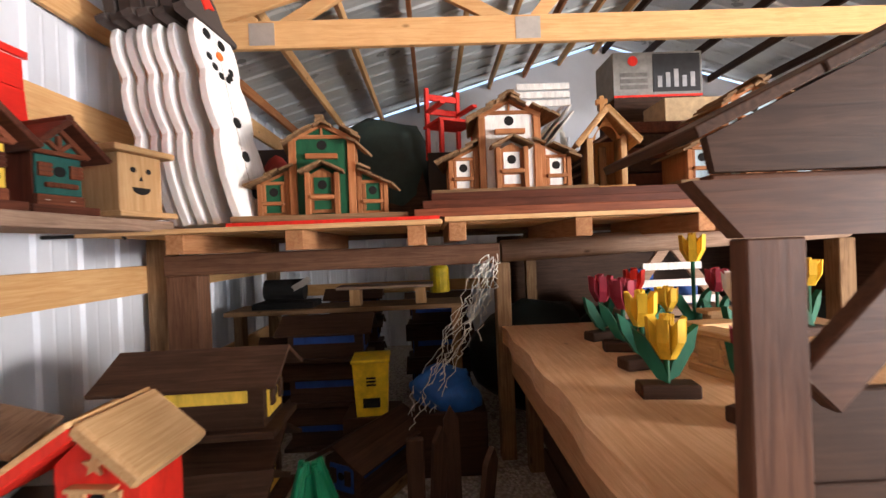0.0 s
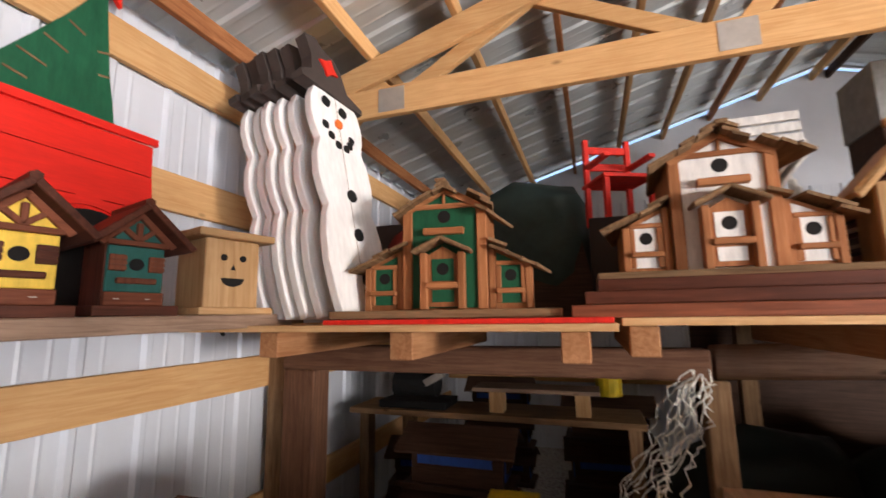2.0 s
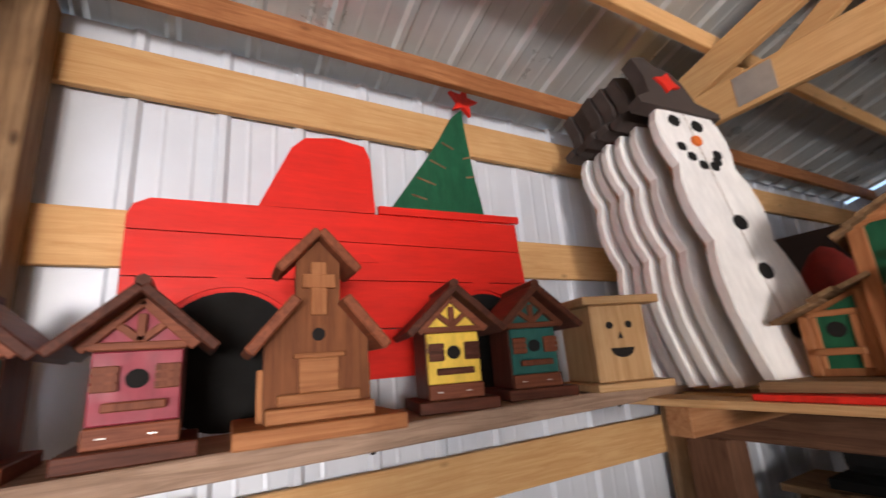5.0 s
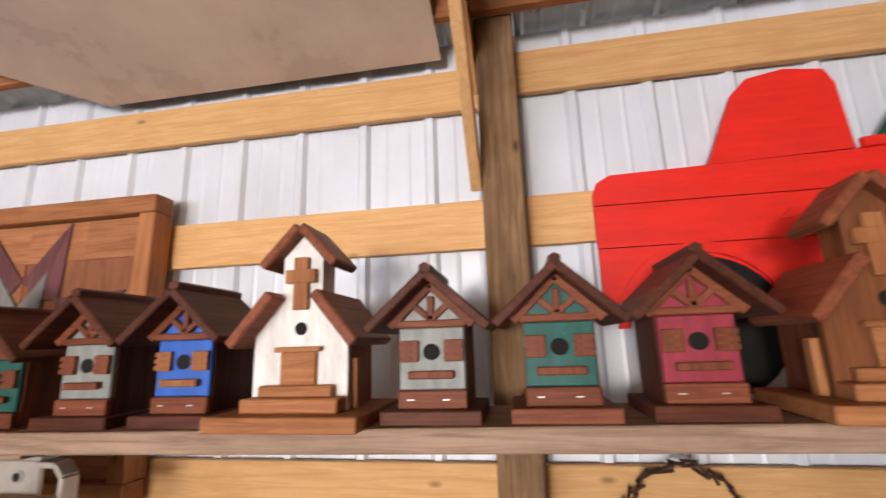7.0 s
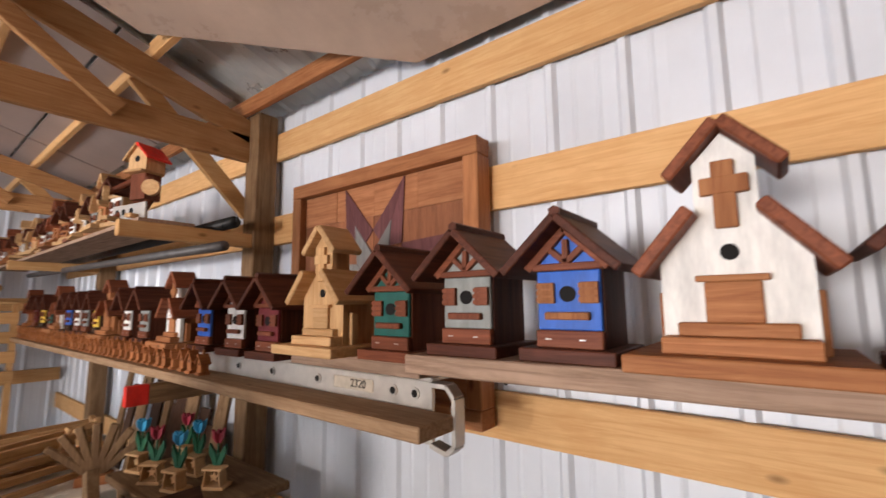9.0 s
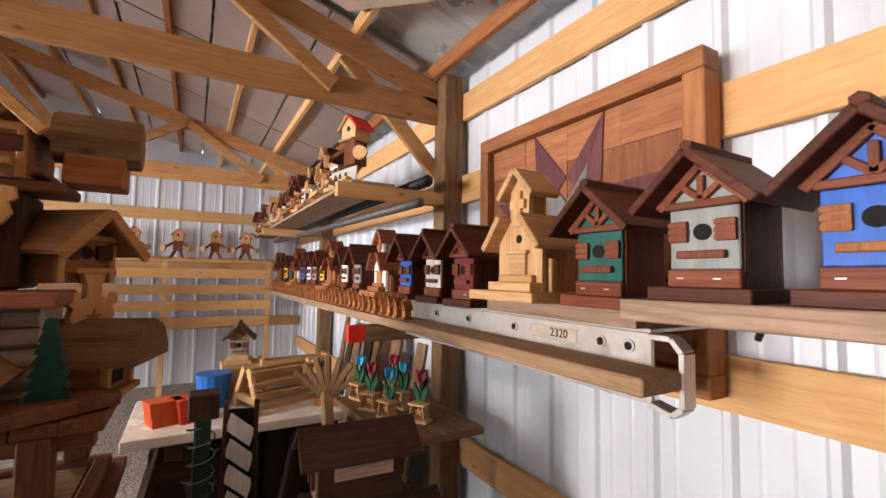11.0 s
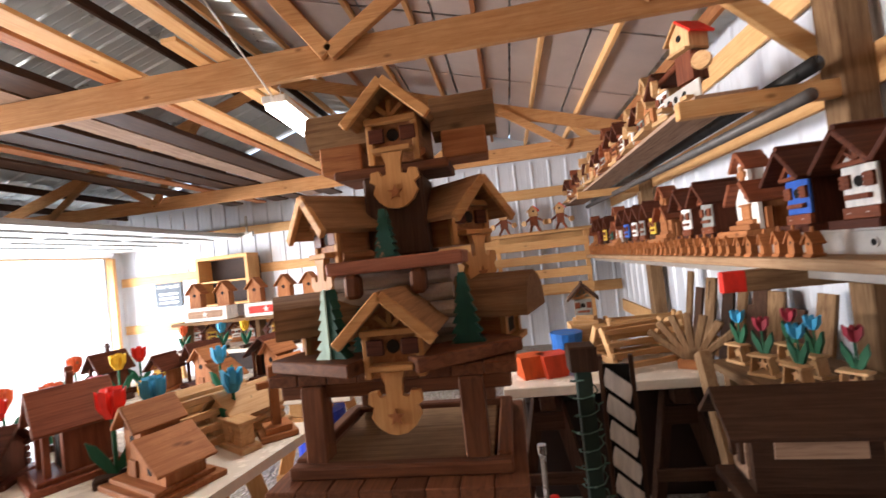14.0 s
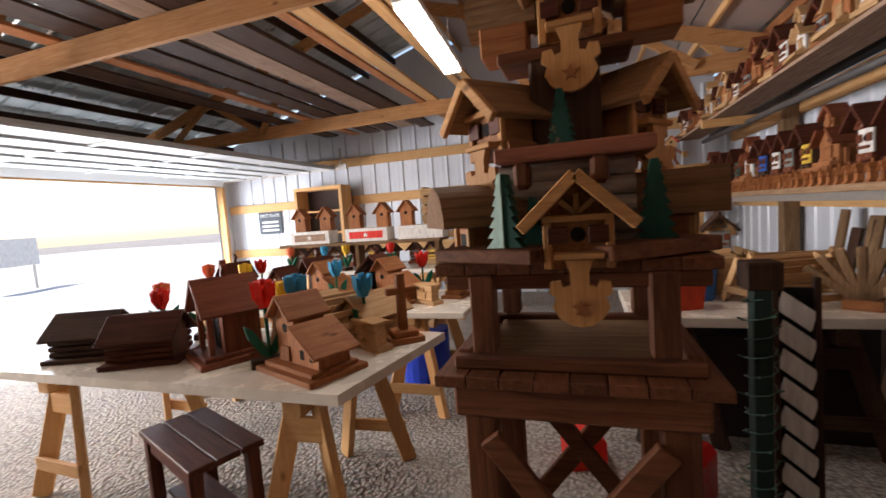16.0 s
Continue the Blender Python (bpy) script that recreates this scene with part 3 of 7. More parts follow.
for i in range(8):
    am = i * 45 + 22.5
    for sg in (1, -1):
        part("star_point", prism(B(), [ray_pt(0.20, am), ray_pt(0.27, am + sg * 22.3), ray_pt(0.545, am)], QX + 0.0545, QX + 0.060 + 0.001 * (sg > 0), "x"), QM[3], _q)
    part("inner_point", prism(B(), [ray_pt(0.0, am), ray_pt(0.155, am - 22), ray_pt(0.33, am), ray_pt(0.155, am + 22)], QX + 0.0545, QX + 0.064, "x"), QM[4], _q)

# lower shelf: plank, cast rail, decking
single("plank_shelf", box(B(), -1.405, -1.235, SOUTH + 0.4, -0.935, 1.362, 1.408, bev=0.005), wood((0.48, 0.31, 0.18), (0.28, 0.165, 0.09), "y", 0.8), "rough weathered plank shelf below the rail", "shelf")
_rl = thing("aluminium_rail", "dull aluminium plank rail with round holes and worn label", "rail")
boxp("web", ALU, _rl, -1.425, -1.410, SOUTH + 0.4, -1.03, 1.30, 1.495, bev=0.002)
boxp("top_flange", ALU, _rl, -1.70, -1.409, SOUTH + 0.4, -1.03, 1.4955, 1.507, bev=0.002)
_hk = B()
for a, b in (((-1.418, -1.03, 1.488), (-1.418, -0.965, 1.488)), ((-1.418, -0.965, 1.488), (-1.418, -0.935, 1.455)), ((-1.418, -0.935, 1.455), (-1.418, -0.935, 1.315)), ((-1.418, -0.935, 1.315), (-1.418, -0.965, 1.29)), ((-1.418, -0.965, 1.29), (-1.418, -1.03, 1.305))):
    beam(_hk, a, b, 0.05, 0.016, bev=0.002)
part("end_hook", _hk, ALU, _rl)
for yy in (-1.10, -1.20, -1.62, -1.95, -2.25):
    part("grommet", rod(B(), (-1.411, yy, 1.452), (-1.404, yy, 1.452), 0.019, seg=20), ALU, _rl)
    part("hole", rod(B(), (-1.411, yy, 1.452), (-1.4025, yy, 1.452), 0.0125, seg=16), DARKHOLE, _rl)
for yy in (-1.28, -1.80, -2.4):
    part("hole", rod(B(), (-1.411, yy, 1.385), (-1.4085, yy, 1.385), 0.008, seg=12), DARKHOLE, _rl)
boxp("label_plate", plain("worn_label", (0.50, 0.43, 0.34), 0.7), _rl, -1.411, -1.4085, -1.52, -1.30, 1.43, 1.475)


def letters(text, size, mat, parent, m, depth=0.001):
    c = bpy.data.curves.new("text", "FONT")
    c.body, c.size, c.extrude, c.align_x, c.align_y = text, size, depth, "CENTER", "CENTER"
    tmp = bpy.data.objects.new("text", c)
    scene.collection.objects.link(tmp)
    me = bpy.data.meshes.new_from_object(tmp.evaluated_get(bpy.context.evaluated_depsgraph_get()))
    bpy.data.objects.remove(tmp)
    me.materials.clear()
    me.materials.append(mat)
    ob = new("lettering", me)
    ob.parent = parent
    ob.matrix_basis = m
    return ob


letters("2320", 0.042, plain("stamp_ink", (0.05, 0.04, 0.035), 0.7), _rl, pose(-1.407, -1.38, 1.453, 90, 0, 90))
_dk = single("decking_board", box(B(), -1.66, -1.36, -1.74, -1.042, 1.508, 1.558, bev=0.003), greyw("y"), "short grooved grey decking board lying on the rail", "board")

# the second row of birdhouses, on the rail
ROW2 = [
    (-1.95, "c", "CRIM", "stain", "dark maroon birdhouse with a maroon face", 0.95),
    (-2.24, "c", "WHITE", "stain", "dark birdhouse with a white face", 0.95),
    (-2.57, "c", "BLUE", "stain", "small dark birdhouse with a blue face", 0.95),
    (-2.98, "h", "WHITE", "cedar", "small white church birdhouse with brown roof", 0.92),
    (-3.45, "c", "GREYP", "stain", "small dark birdhouse with a grey face", 0.92),
    (-3.77, "c", "WHITE", "stain", "small dark birdhouse with white trim", 0.92),
    (-4.18, "h", "CED", "cedar", "tall cedar church birdhouse with cross", 0.92),
    (-4.50, "c", "YELL", "brown", "small dark birdhouse with a yellow face", 0.92),
    (-4.80, "c", "GREYP", "stain", "small birdhouse with a grey face", 0.92),
    (-5.05, "c", "WHITE", "stain", "small birdhouse with a white face", 0.92),
    (-5.35, "c", "BLUE", "brown", "small birdhouse with a blue face", 0.92),
    (-5.70, "h", "WHITE", "cedar", "white church birdhouse far along the rail", 0.92),
    (-6.05, "c", "TEAL", "redst", "small birdhouse with a teal face", 0.92),
    (-6.40, "c", "YELL", "brown", "small birdhouse with a bright yellow face", 0.92),
    (-6.75, "c", "CRIM", "stain", "small birdhouse with a crimson face", 0.92),
    (-7.05, "h", "CED", "cedar", "cedar church birdhouse at the shelf's end", 0.92),
]
FACES = {"CRIM": CRIM, "WHITE": WHITE, "BLUE": BLUE, "GREYP": GREYP, "YELL": YELL, "TEAL": TEAL, "CED": cedar("z")}
for yy, k, f, tr, lb, sc in ROW2:
    ob = cottage(FACES[f], tr, lb) if k == "c" else chapel(FACES[f], tr, lb)
    put(ob, -1.47, yy, 1.507, random.uniform(-4, 4), s=sc)


ORN, ORN_D = (0.46, 0.18, 0.065), (0.28, 0.10, 0.035)
def orn(a): return wood(ORN, ORN_D, a, 0.5, knots=False)


def tiny_house(label="tiny turned cedar birdhouse ornament"):
    h = thing("birdhouse_ornament", label, "ornament", "row of tiny birdhouse ornaments")
    part("body", prism(B(), [(-0.024, 0.012), (0.024, 0.012), (0.022, 0.058), (0, 0.085), (-0.022, 0.058)], -0.02, 0.02, "x"), orn("z"), h)
    boxp("base", orn("y"), h, -0.028, 0.032, -0.030, 0.030, 0, 0.012, bev=0.002)
    for sg in (1, -1):
        part("roof_board", beam(B(), (0.002, sg * 0.040, 0.048), (0.002, 0, 0.092), 0.056, 0.008, bev=0.001), orn("x"), h)
    part("finial", rod(B(), (0, 0, 0.088), (0, 0, 0.112), 0.010, 0.006, 8), orn("z"), h)
    part("entrance_hole", rod(B(), (0.015, 0, 0.05), (0.0207, 0, 0.05), 0.007, seg=10), DARKHOLE, h)
    return h


_ti = put(tiny_house(), -1.305, -2.40, 1.408)
_ti.scale = (0.95, 0.85, 1.08)
y = -2.505
for i in range(44):
    copy_thing(_ti, pose(-1.305 + random.uniform(-0.006, 0.006), y, 1.408, 0, 0, random.uniform(-9, 9)) @ Matrix.Diagonal((0.95, 0.85, random.uniform(1.02, 1.14), 1)))
    y -= random.uniform(0.098, 0.112)

# upper shelf on arms from the posts
for yy in (-2.70, -5.78):
    single("timber_cantilever", box(B(), -1.70, -0.99, yy - 0.04, yy + 0.04 - 0.03, 2.095, 2.18, bev=0.005), pine("x"), "pine arm carrying the high shelf", "timber", "high shelf arms")
single("high_shelf", box(B(), -1.36, -1.08, SOUTH + 0.3, -2.72, 2.181, 2.205, bev=0.003), greyw("y"), "high narrow board shelf crowded with birdhouses", "shelf")
_pl = B()
rod(_pl, (-1.50, SOUTH + 0.3, 2.215), (-1.50, -2.55, 2.215), 0.035, seg=14)
single("black_pipe", _pl, plain("black_pipe", (0.02, 0.02, 0.02), 0.35), "long black plastic pipe lying on the shelf arms", "pipe", smooth=True)
_bp = B()
rod(_bp, (-1.40, SOUTH + 0.3, 2.135), (-1.40, -2.45, 2.06), 0.028, seg=12)
single("grey_pipe", _bp, plain("grey_pipe", (0.10, 0.09, 0.085), 0.4), "long dark pipe slung under the high shelf", "pipe", smooth=True)
kinds = [("c", "WHITE", "nat"), ("h", "CED", "nat"), ("c", "GREYP", "cedar"), ("h", "WHITE", "nat"), ("c", "WHITE", "redst"), ("c", "CED", "nat"), ("h", "CED", "cedar"), ("c", "GREYP", "stain")]
y = -3.18
i = 0
while y > SOUTH + 0.45:
    k, f, tr = kinds[i % len(kinds)]
    lb = {"c": "small birdhouse crowded on the high shelf", "h": "small church birdhouse crowded on the high shelf"}[k]
    ob = cottage(FACES[f], tr, lb) if k == "c" else chapel(FACES[f], tr, lb, door=tr)
    put(ob, -1.17, y, 2.205, random.uniform(-12, 12), s=random.uniform(0.62, 0.82))
    y -= random.uniform(0.20, 0.27)
    i += 1


def lumber_bird(label):
    """A pine birdhouse with dowel arms and a painted roof, mounted as a jointed toy."""
    h = thing("novelty_birdhouse", label, "birdhouse")
    part("head_box", prism(B(), [(-0.07, 0.30), (0.07, 0.30), (0.07, 0.39), (0, 0.45), (-0.07, 0.39)], -0.06, 0.06, "x"), nat("z"), h)
    for sg in (1, -1):
        part("roof_board", beam(B(), (0, sg * 0.10, 0.365), (0, 0, 0.465), 0.16, 0.014), RED if sg > 0 else nat("x"), h)
    part("entrance_hole", rod(B(), (0.055, 0, 0.37), (0.0625, 0, 0.37), 0.018, seg=14), DARKHOLE, h)
    boxp("ledge", nat("y"), h, -0.06, 0.09, -0.07, 0.07, 0.285, 0.30)
    boxp("vest", redst("z"), h, -0.05, 0.05, -0.06, 0.06, 0.13, 0.285)
    for sg in (1, -1):
        part("arm", rod(B(), (0.02, sg * 0.05, 0.26), (0.10, sg * 0.17, 0.17), 0.02, 0.016), redst("z"), h)
        part("disc", rod(B(), (0.09, sg * 0.17, 0.17), (0.115, sg * 0.185, 0.17), 0.045, seg=18), nat("y"), h)
        part("leg", rod(B(), (0.0, sg * 0.035, 0.13), (0.10, sg * 0.09, 0.01), 0.024, 0.02), redst("z"), h)
        boxp("foot", nat("x"), h, 0.07, 0.16, sg * 0.09 - 0.025, sg * 0.09 + 0.025, 0, 0.022)
    return h


put(lumber_bird("pine birdhouse toy with red roof and dowel arms"), -1.16, -2.90, 2.205, 20, s=0.95)
_cl = thing("aluminium_bracket", "short aluminium bracket end with round holes", "bracket")
boxp("plate", ALU, _cl, 0, 0.012, -0.15, 0.15, 0, 0.085)
for k in (-0.10, -0.04, 0.03):
    part("hole", rod(B(), (0.005, k, 0.045), (0.0135, k, 0.045), 0.017, seg=14), DARKHOLE, _cl)
put(_cl, -1.085, -2.86, 2.205, 12)

# ---- the snowmen leaning in the corner ----
def snowman(front):
    h = thing("wooden_snowman", "white painted plank snowman" + (" with brown hat, coal eyes and buttons" if front else " stacked behind another"), "snowman", "stack of wooden snowmen")
    th = 0.042
    side = [(0.150, 0), (0.172, 0.10), (0.190, 0.24), (0.186, 0.36), (0.165, 0.45), (0.146, 0.495), (0.168, 0.555), (0.182, 0.64), (0.172, 0.74), (0.150, 0.795), (0.142, 0.82), (0.164, 0.88), (0.174, 0.95), (0.164, 1.03), (0.135, 1.09)]
    pts = [(a, z) for a, z in side] + [(-a, z) for a, z in reversed(side)]
    bm = prism(B(), pts, 0, th, "x")
    bmesh.ops.bevel(bm, geom=[e for e in bm.edges if abs(e.verts[0].co.x - e.verts[1].co.x) < 1e-5], offset=0.004, segments=1, affect="EDGES")
    part("body", bm, SNOWW, h)
    hat = [(-0.215, 1.098), (0.185, 1.062), (0.192, 1.09), (0.085, 1.135), (0.058, 1.245), (0.02, 1.30), (-0.05, 1.325), (-0.095, 1.37), (-0.165, 1.355), (-0.140, 1.25), (-0.148, 1.165), (-0.22, 1.13)]
    part("hat", prism(B(), hat, -0.008, th + 0.014, "x"), plain("hat_brown", (0.060, 0.046, 0.040), 0.8), h, "dark brown hat")
    part("backing_batten", box(B(), -0.022, -0.0005, -0.13, -0.06, 0.08, 0.98), wood((0.42, 0.27, 0.16), (0.26, 0.15, 0.08), "z", 0.75), h)
    if front:
        part("center_seam", box(B(), th - 0.002, th + 0.0006, -0.0015, 0.0015, 0.004, 1.08), old("z"), h)
        part("hat_flower", prism(B(), star_pts(0.062, -0.035, 1.225, 70, 4, 0.55), th + 0.014, th + 0.024, "x"), RED, h, "red felt leaf")
        for yy, zz in ((-0.073, 1.03), (0.039, 1.013)):
            part("eye", prism(B(), star_pts(0.03, yy, zz, 20, 4, 0.88), th, th + 0.007, "x"), BLACK, h)
        for yy, zz in ((-0.096, 0.898), (-0.066, 0.852), (-0.026, 0.815), (0.028, 0.812), (0.056, 0.838), (0.074, 0.872)):
            part("mouth_coal", prism(B(), star_pts(0.022, yy, zz, 35, 4, 0.88), th, th + 0.006, "x"), BLACK, h)
        part("nose", prism(B(), star_pts(0.024, -0.009, 0.93, 40, 4, 0.9), th, th + 0.014, "x"), paint("carrot_orange", (0.75, 0.17, 0.03)), h)
        for yy, zz in ((0.012, 0.563), (0.018, 0.373), (0.028, 0.165)):
            part("button", rod(B(), (th, yy, zz), (th + 0.008, yy, zz), 0.030, seg=14), BLACK, h)
    return h


for i, back in enumerate((0.46, 0.375, 0.295, 0.215, 0.13, 0.0)):
    put(snowman(i == 5), -0.91 - back * 0.985, 2.525 + back * 0.174 + 0.012 * math.sin(i * 2.1), 1.606, -10, 0, -12)

# ---- pallets, beams and barns at the north ----
def pallet(label, x0, x1, y0, y1, z, blocks):
    p = thing("pallet", label, "pallet", "pallets carried on the beams")
    n = 6
    for i in range(n):
        ya = y0 + (y1 - y0 - 0.12) * i / (n - 1)
        boxp("slat", pine("x") if i else nat("x"), p, x0, x1, ya, ya + 0.12, z - 0.025, z, bev=0.002)
    for xx in blocks:
        part("stringer", box(B(), xx - 0.045, xx + 0.045, y0 + 0.02, y1, z - 0.125, z - 0.026, bev=0.004), wood((0.44, 0.22, 0.10), (0.28, 0.12, 0.05), "y", 0.7), p)
    return p


pallet("pale pine pallet with short stringer ends", -1.66, 0.11, 2.27, 3.45, 1.585, (-1.20, -0.62, -0.02))
pallet("pale pine pallet beside its twin", 0.125, 1.62, 2.36, 3.5, 1.60, (0.19, 0.85, 1.5))
pallet("pale pine pallet further along the beam", 1.64, 3.2, 2.36, 3.5, 1.60, (1.75, 2.4, 3.0))
for y0, z0, x1, m in ((2.36, 1.601, 1.6, REDST), (2.40, 1.646, 1.62, STAIN), (2.44, 1.69, 1.6, STAIN)):
    single("loose_board", box(B(), -0.03 + (z0 - 1.6), x1, y0, y0 + 0.6, z0, z0 + 0.043, bev=0.003), wood(m, tuple(c * 0.55 for c in m), "x", 0.5, knots=False), "long dark red-brown board lying flat on the pallet", "board", "boards on the pallets")
single("loose_board", box(B(), -0.95, 0.10, 2.29, 2.40, 1.586, 1.604, bev=0.002), RED, "thin red painted board lying on the pallet", "board", "boards on the pallets")
single("beam", box(B(), -1.68, 0.50, 2.98, 3.12, 1.325, 1.458, bev=0.008), wood((0.19, 0.095, 0.055), (0.10, 0.045, 0.025), "x", 0.75), "heavy dark timber beam under the pallets", "beam", "beams under the pallets")
_lg = B()
rod(_lg, (0.52, 3.05, 1.40), (2.9, 3.05, 1.47), 0.075, 0.07, 14)
single("log_beam", _lg, greyw("x"), "grey barked log beam under the pallets", "beam", "beams under the pallets", smooth=True)
single("beam_post", box(B(), -1.67, -1.46, 2.98, 3.13, 0, 1.324, bev=0.008), wood((0.19, 0.095, 0.055), (0.10, 0.045, 0.025), "z", 0.75), "dark timber post under the beam", "post")
single("beam_post", box(B(), 0.47, 0.57, 3.02, 3.12, 0, 1.324, bev=0.006), old("z"), "dark slim timber post under the beams", "post")
single("beam_post", box(B(), 2.80, 2.92, 3.0, 3.12, 0, 1.40, bev=0.006), old("z"), "timber post under the log beam", "post")


def barn(face, label, s=1.0, trim="cedar"):
    """Big barn birdhouse: tall nave, two lean-to wings, a porch gable, four holes, shingled plank roofs."""
    T = {"cedar": cedar, "redst": redst}[trim]
    h = thing("barn_birdhouse", label, "birdhouse", "big barn birdhouses")
    D = 0.30
    part("nave", prism(B(), [(-0.155, 0.03), (0.155, 0.03), (0.155, 0.40), (0, 0.485), (-0.155, 0.40)], -D, 0, "x"), T("z"), h)
    part("nave_face", prism(B(), [(-0.125, 0.035), (0.125, 0.035), (0.125, 0.395), (0, 0.462), (-0.125, 0.395)], 0, 0.004, "x"), face, h)
    for sg in (1, -1):
        part("wing", prism(B(), [(sg * 0.156, 0.03), (sg * 0.31, 0.03), (sg * 0.31, 0.19), (sg * 0.156, 0.265)], -D, -0.02, "x"), T("z"), h)
        part("wing_face", prism(B(), [(sg * 0.185, 0.05), (sg * 0.285, 0.05), (sg * 0.285, 0.185), (sg * 0.185, 0.235)], -0.02, -0.016, "x"), face, h)
        for yy in (0.17, 0.298):
            boxp("corner_board", T("z"), h, -0.02, -0.004, sg * yy - 0.012, sg * yy + 0.012, 0.03, 0.19 if yy > 0.2 else 0.25)
        boxp("wing_rail", T("y"), h, -0.016, -0.006, sg * 0.235 - 0.052, sg * 0.235 + 0.052, 0.186, 0.202)
        boxp("wing_frame", T("z"), h, -0.016, -0.008, sg * 0.192 - 0.010, sg * 0.192 + 0.010, 0.05, 0.186)
        boxp("wing_frame", T("z"), h, -0.016, -0.008, sg * 0.278 - 0.008, sg * 0.278 + 0.008, 0.05, 0.186)
        boxp("wing_perch", T("y"), h, -0.016, 0.012, sg * 0.235 - 0.05, sg * 0.235 + 0.05, 0.085, 0.103)
        part("entrance_hole", rod(B(), (-0.03, sg * 0.235, 0.15), (-0.0145, sg * 0.235, 0.15), 0.021, seg=18), DARKHOLE, h)
        boxp("corner_board", T("z"), h, 0.002, 0.016, sg * 0.138 - 0.018, sg * 0.138 + 0.018, 0.03, 0.40)
        part("gable_trim", beam(B(), (0.01, sg * 0.155, 0.395), (0.01, sg * 0.004, 0.478), 0.016, 0.026, bev=0.002), T("y"), h)
        for k in range(6):
            f0, f1 = k / 6, (k + 1) / 6
            pa = Vector((-0.13, sg * 0.20, 0.375)).lerp(Vector((-0.13, 0, 0.495)), f0)
            pb = Vector((-0.13, sg * 0.20, 0.375)).lerp(Vector((-0.13, 0, 0.495)), f1 + 0.05)
            part("shingle", beam(B(), pa + Vector((random.uniform(-.01, .01), 0, 0.004)), pb, 0.40, 0.011, bev=0), old("x"), h)
        for k in range(4):
            pa = Vector((-0.14, sg * 0.355, 0.175)).lerp(Vector((-0.14, sg * 0.15, 0.275)), k / 4)
            pb = Vector((-0.14, sg * 0.355, 0.175)).lerp(Vector((-0.14, sg * 0.15, 0.275)), (k + 1) / 4 + 0.05)
            part("shingle", beam(B(), pa + Vector((random.uniform(-.01, .01), 0, 0.004)), pb, 0.36, 0.011, bev=0), old("x"), h)
        part("porch_roof", beam(B(), (0.045, sg * 0.105, 0.235), (0.045, 0, 0.285), 0.10, 0.014), old("x"), h)
        boxp("porch_post", T("z"), h, 0.016, 0.062, sg * 0.068 - 0.012, sg * 0.068 + 0.012, 0.03, 0.235)
    part("porch_face", prism(B(), [(-0.057, 0.04), (0.057, 0.04), (0.057, 0.225), (0, 0.258), (-0.057, 0.225)], 0.016, 0.037, "x"), T("z"), h)
    boxp("porch_panel", face, h, 0.037, 0.040, -0.040, 0.040, 0.132, 0.212, bev=0)
    boxp("porch_panel", face, h, 0.037, 0.040, -0.040, 0.040, 0.056, 0.100, bev=0)
    boxp("gable_rail", T("y"), h, 0.004, 0.016, -0.12, 0.12, 0.405, 0.424)
    boxp("gable_mullion", T("z"), h, 0.004, 0.013, -0.006, 0.006, 0.424, 0.462)
    boxp("porch_perch", T("y"), h, 0.04, 0.072, -0.056, 0.056, 0.105, 0.125)
    part("entrance_hole", rod(B(), (0.03, 0, 0.175), (0.0415, 0, 0.175), 0.022, seg=18), DARKHOLE, h)
    part("entrance_hole", rod(B(), (0, 0, 0.375), (0.0055, 0, 0.375), 0.024, seg=18), DARKHOLE, h)
    boxp("perch_board", T("y"), h, 0.004, 0.035, -0.075, 0.075, 0.305, 0.33)
    boxp("ridge_board", old("x"), h, -0.34, 0.075, -0.02, 0.02, 0.495, 0.508)
    boxp("base_board", old("y"), h, -D - 0.04, 0.12, -0.40, 0.40, 0, 0.028)
    h.scale = (s, s, s)
    return h


_gb = put(barn(GREEN, "large cedar barn birdhouse with dark green faces"), -0.51, 2.47, 1.607, -84)
_gb.scale = (0.98, 1.10, 1.08)
put(barn(WHITE, "large cedar barn birdhouse with white faces"), 0.545, 2.74, 1.735, -90, s=1.2)
put(barn(paint("pale_blue_paint", (0.42, 0.55, 0.62)), "large cedar barn birdhouse with pale blue faces"), 1.95, 2.62, 1.735, -96, s=1.2)


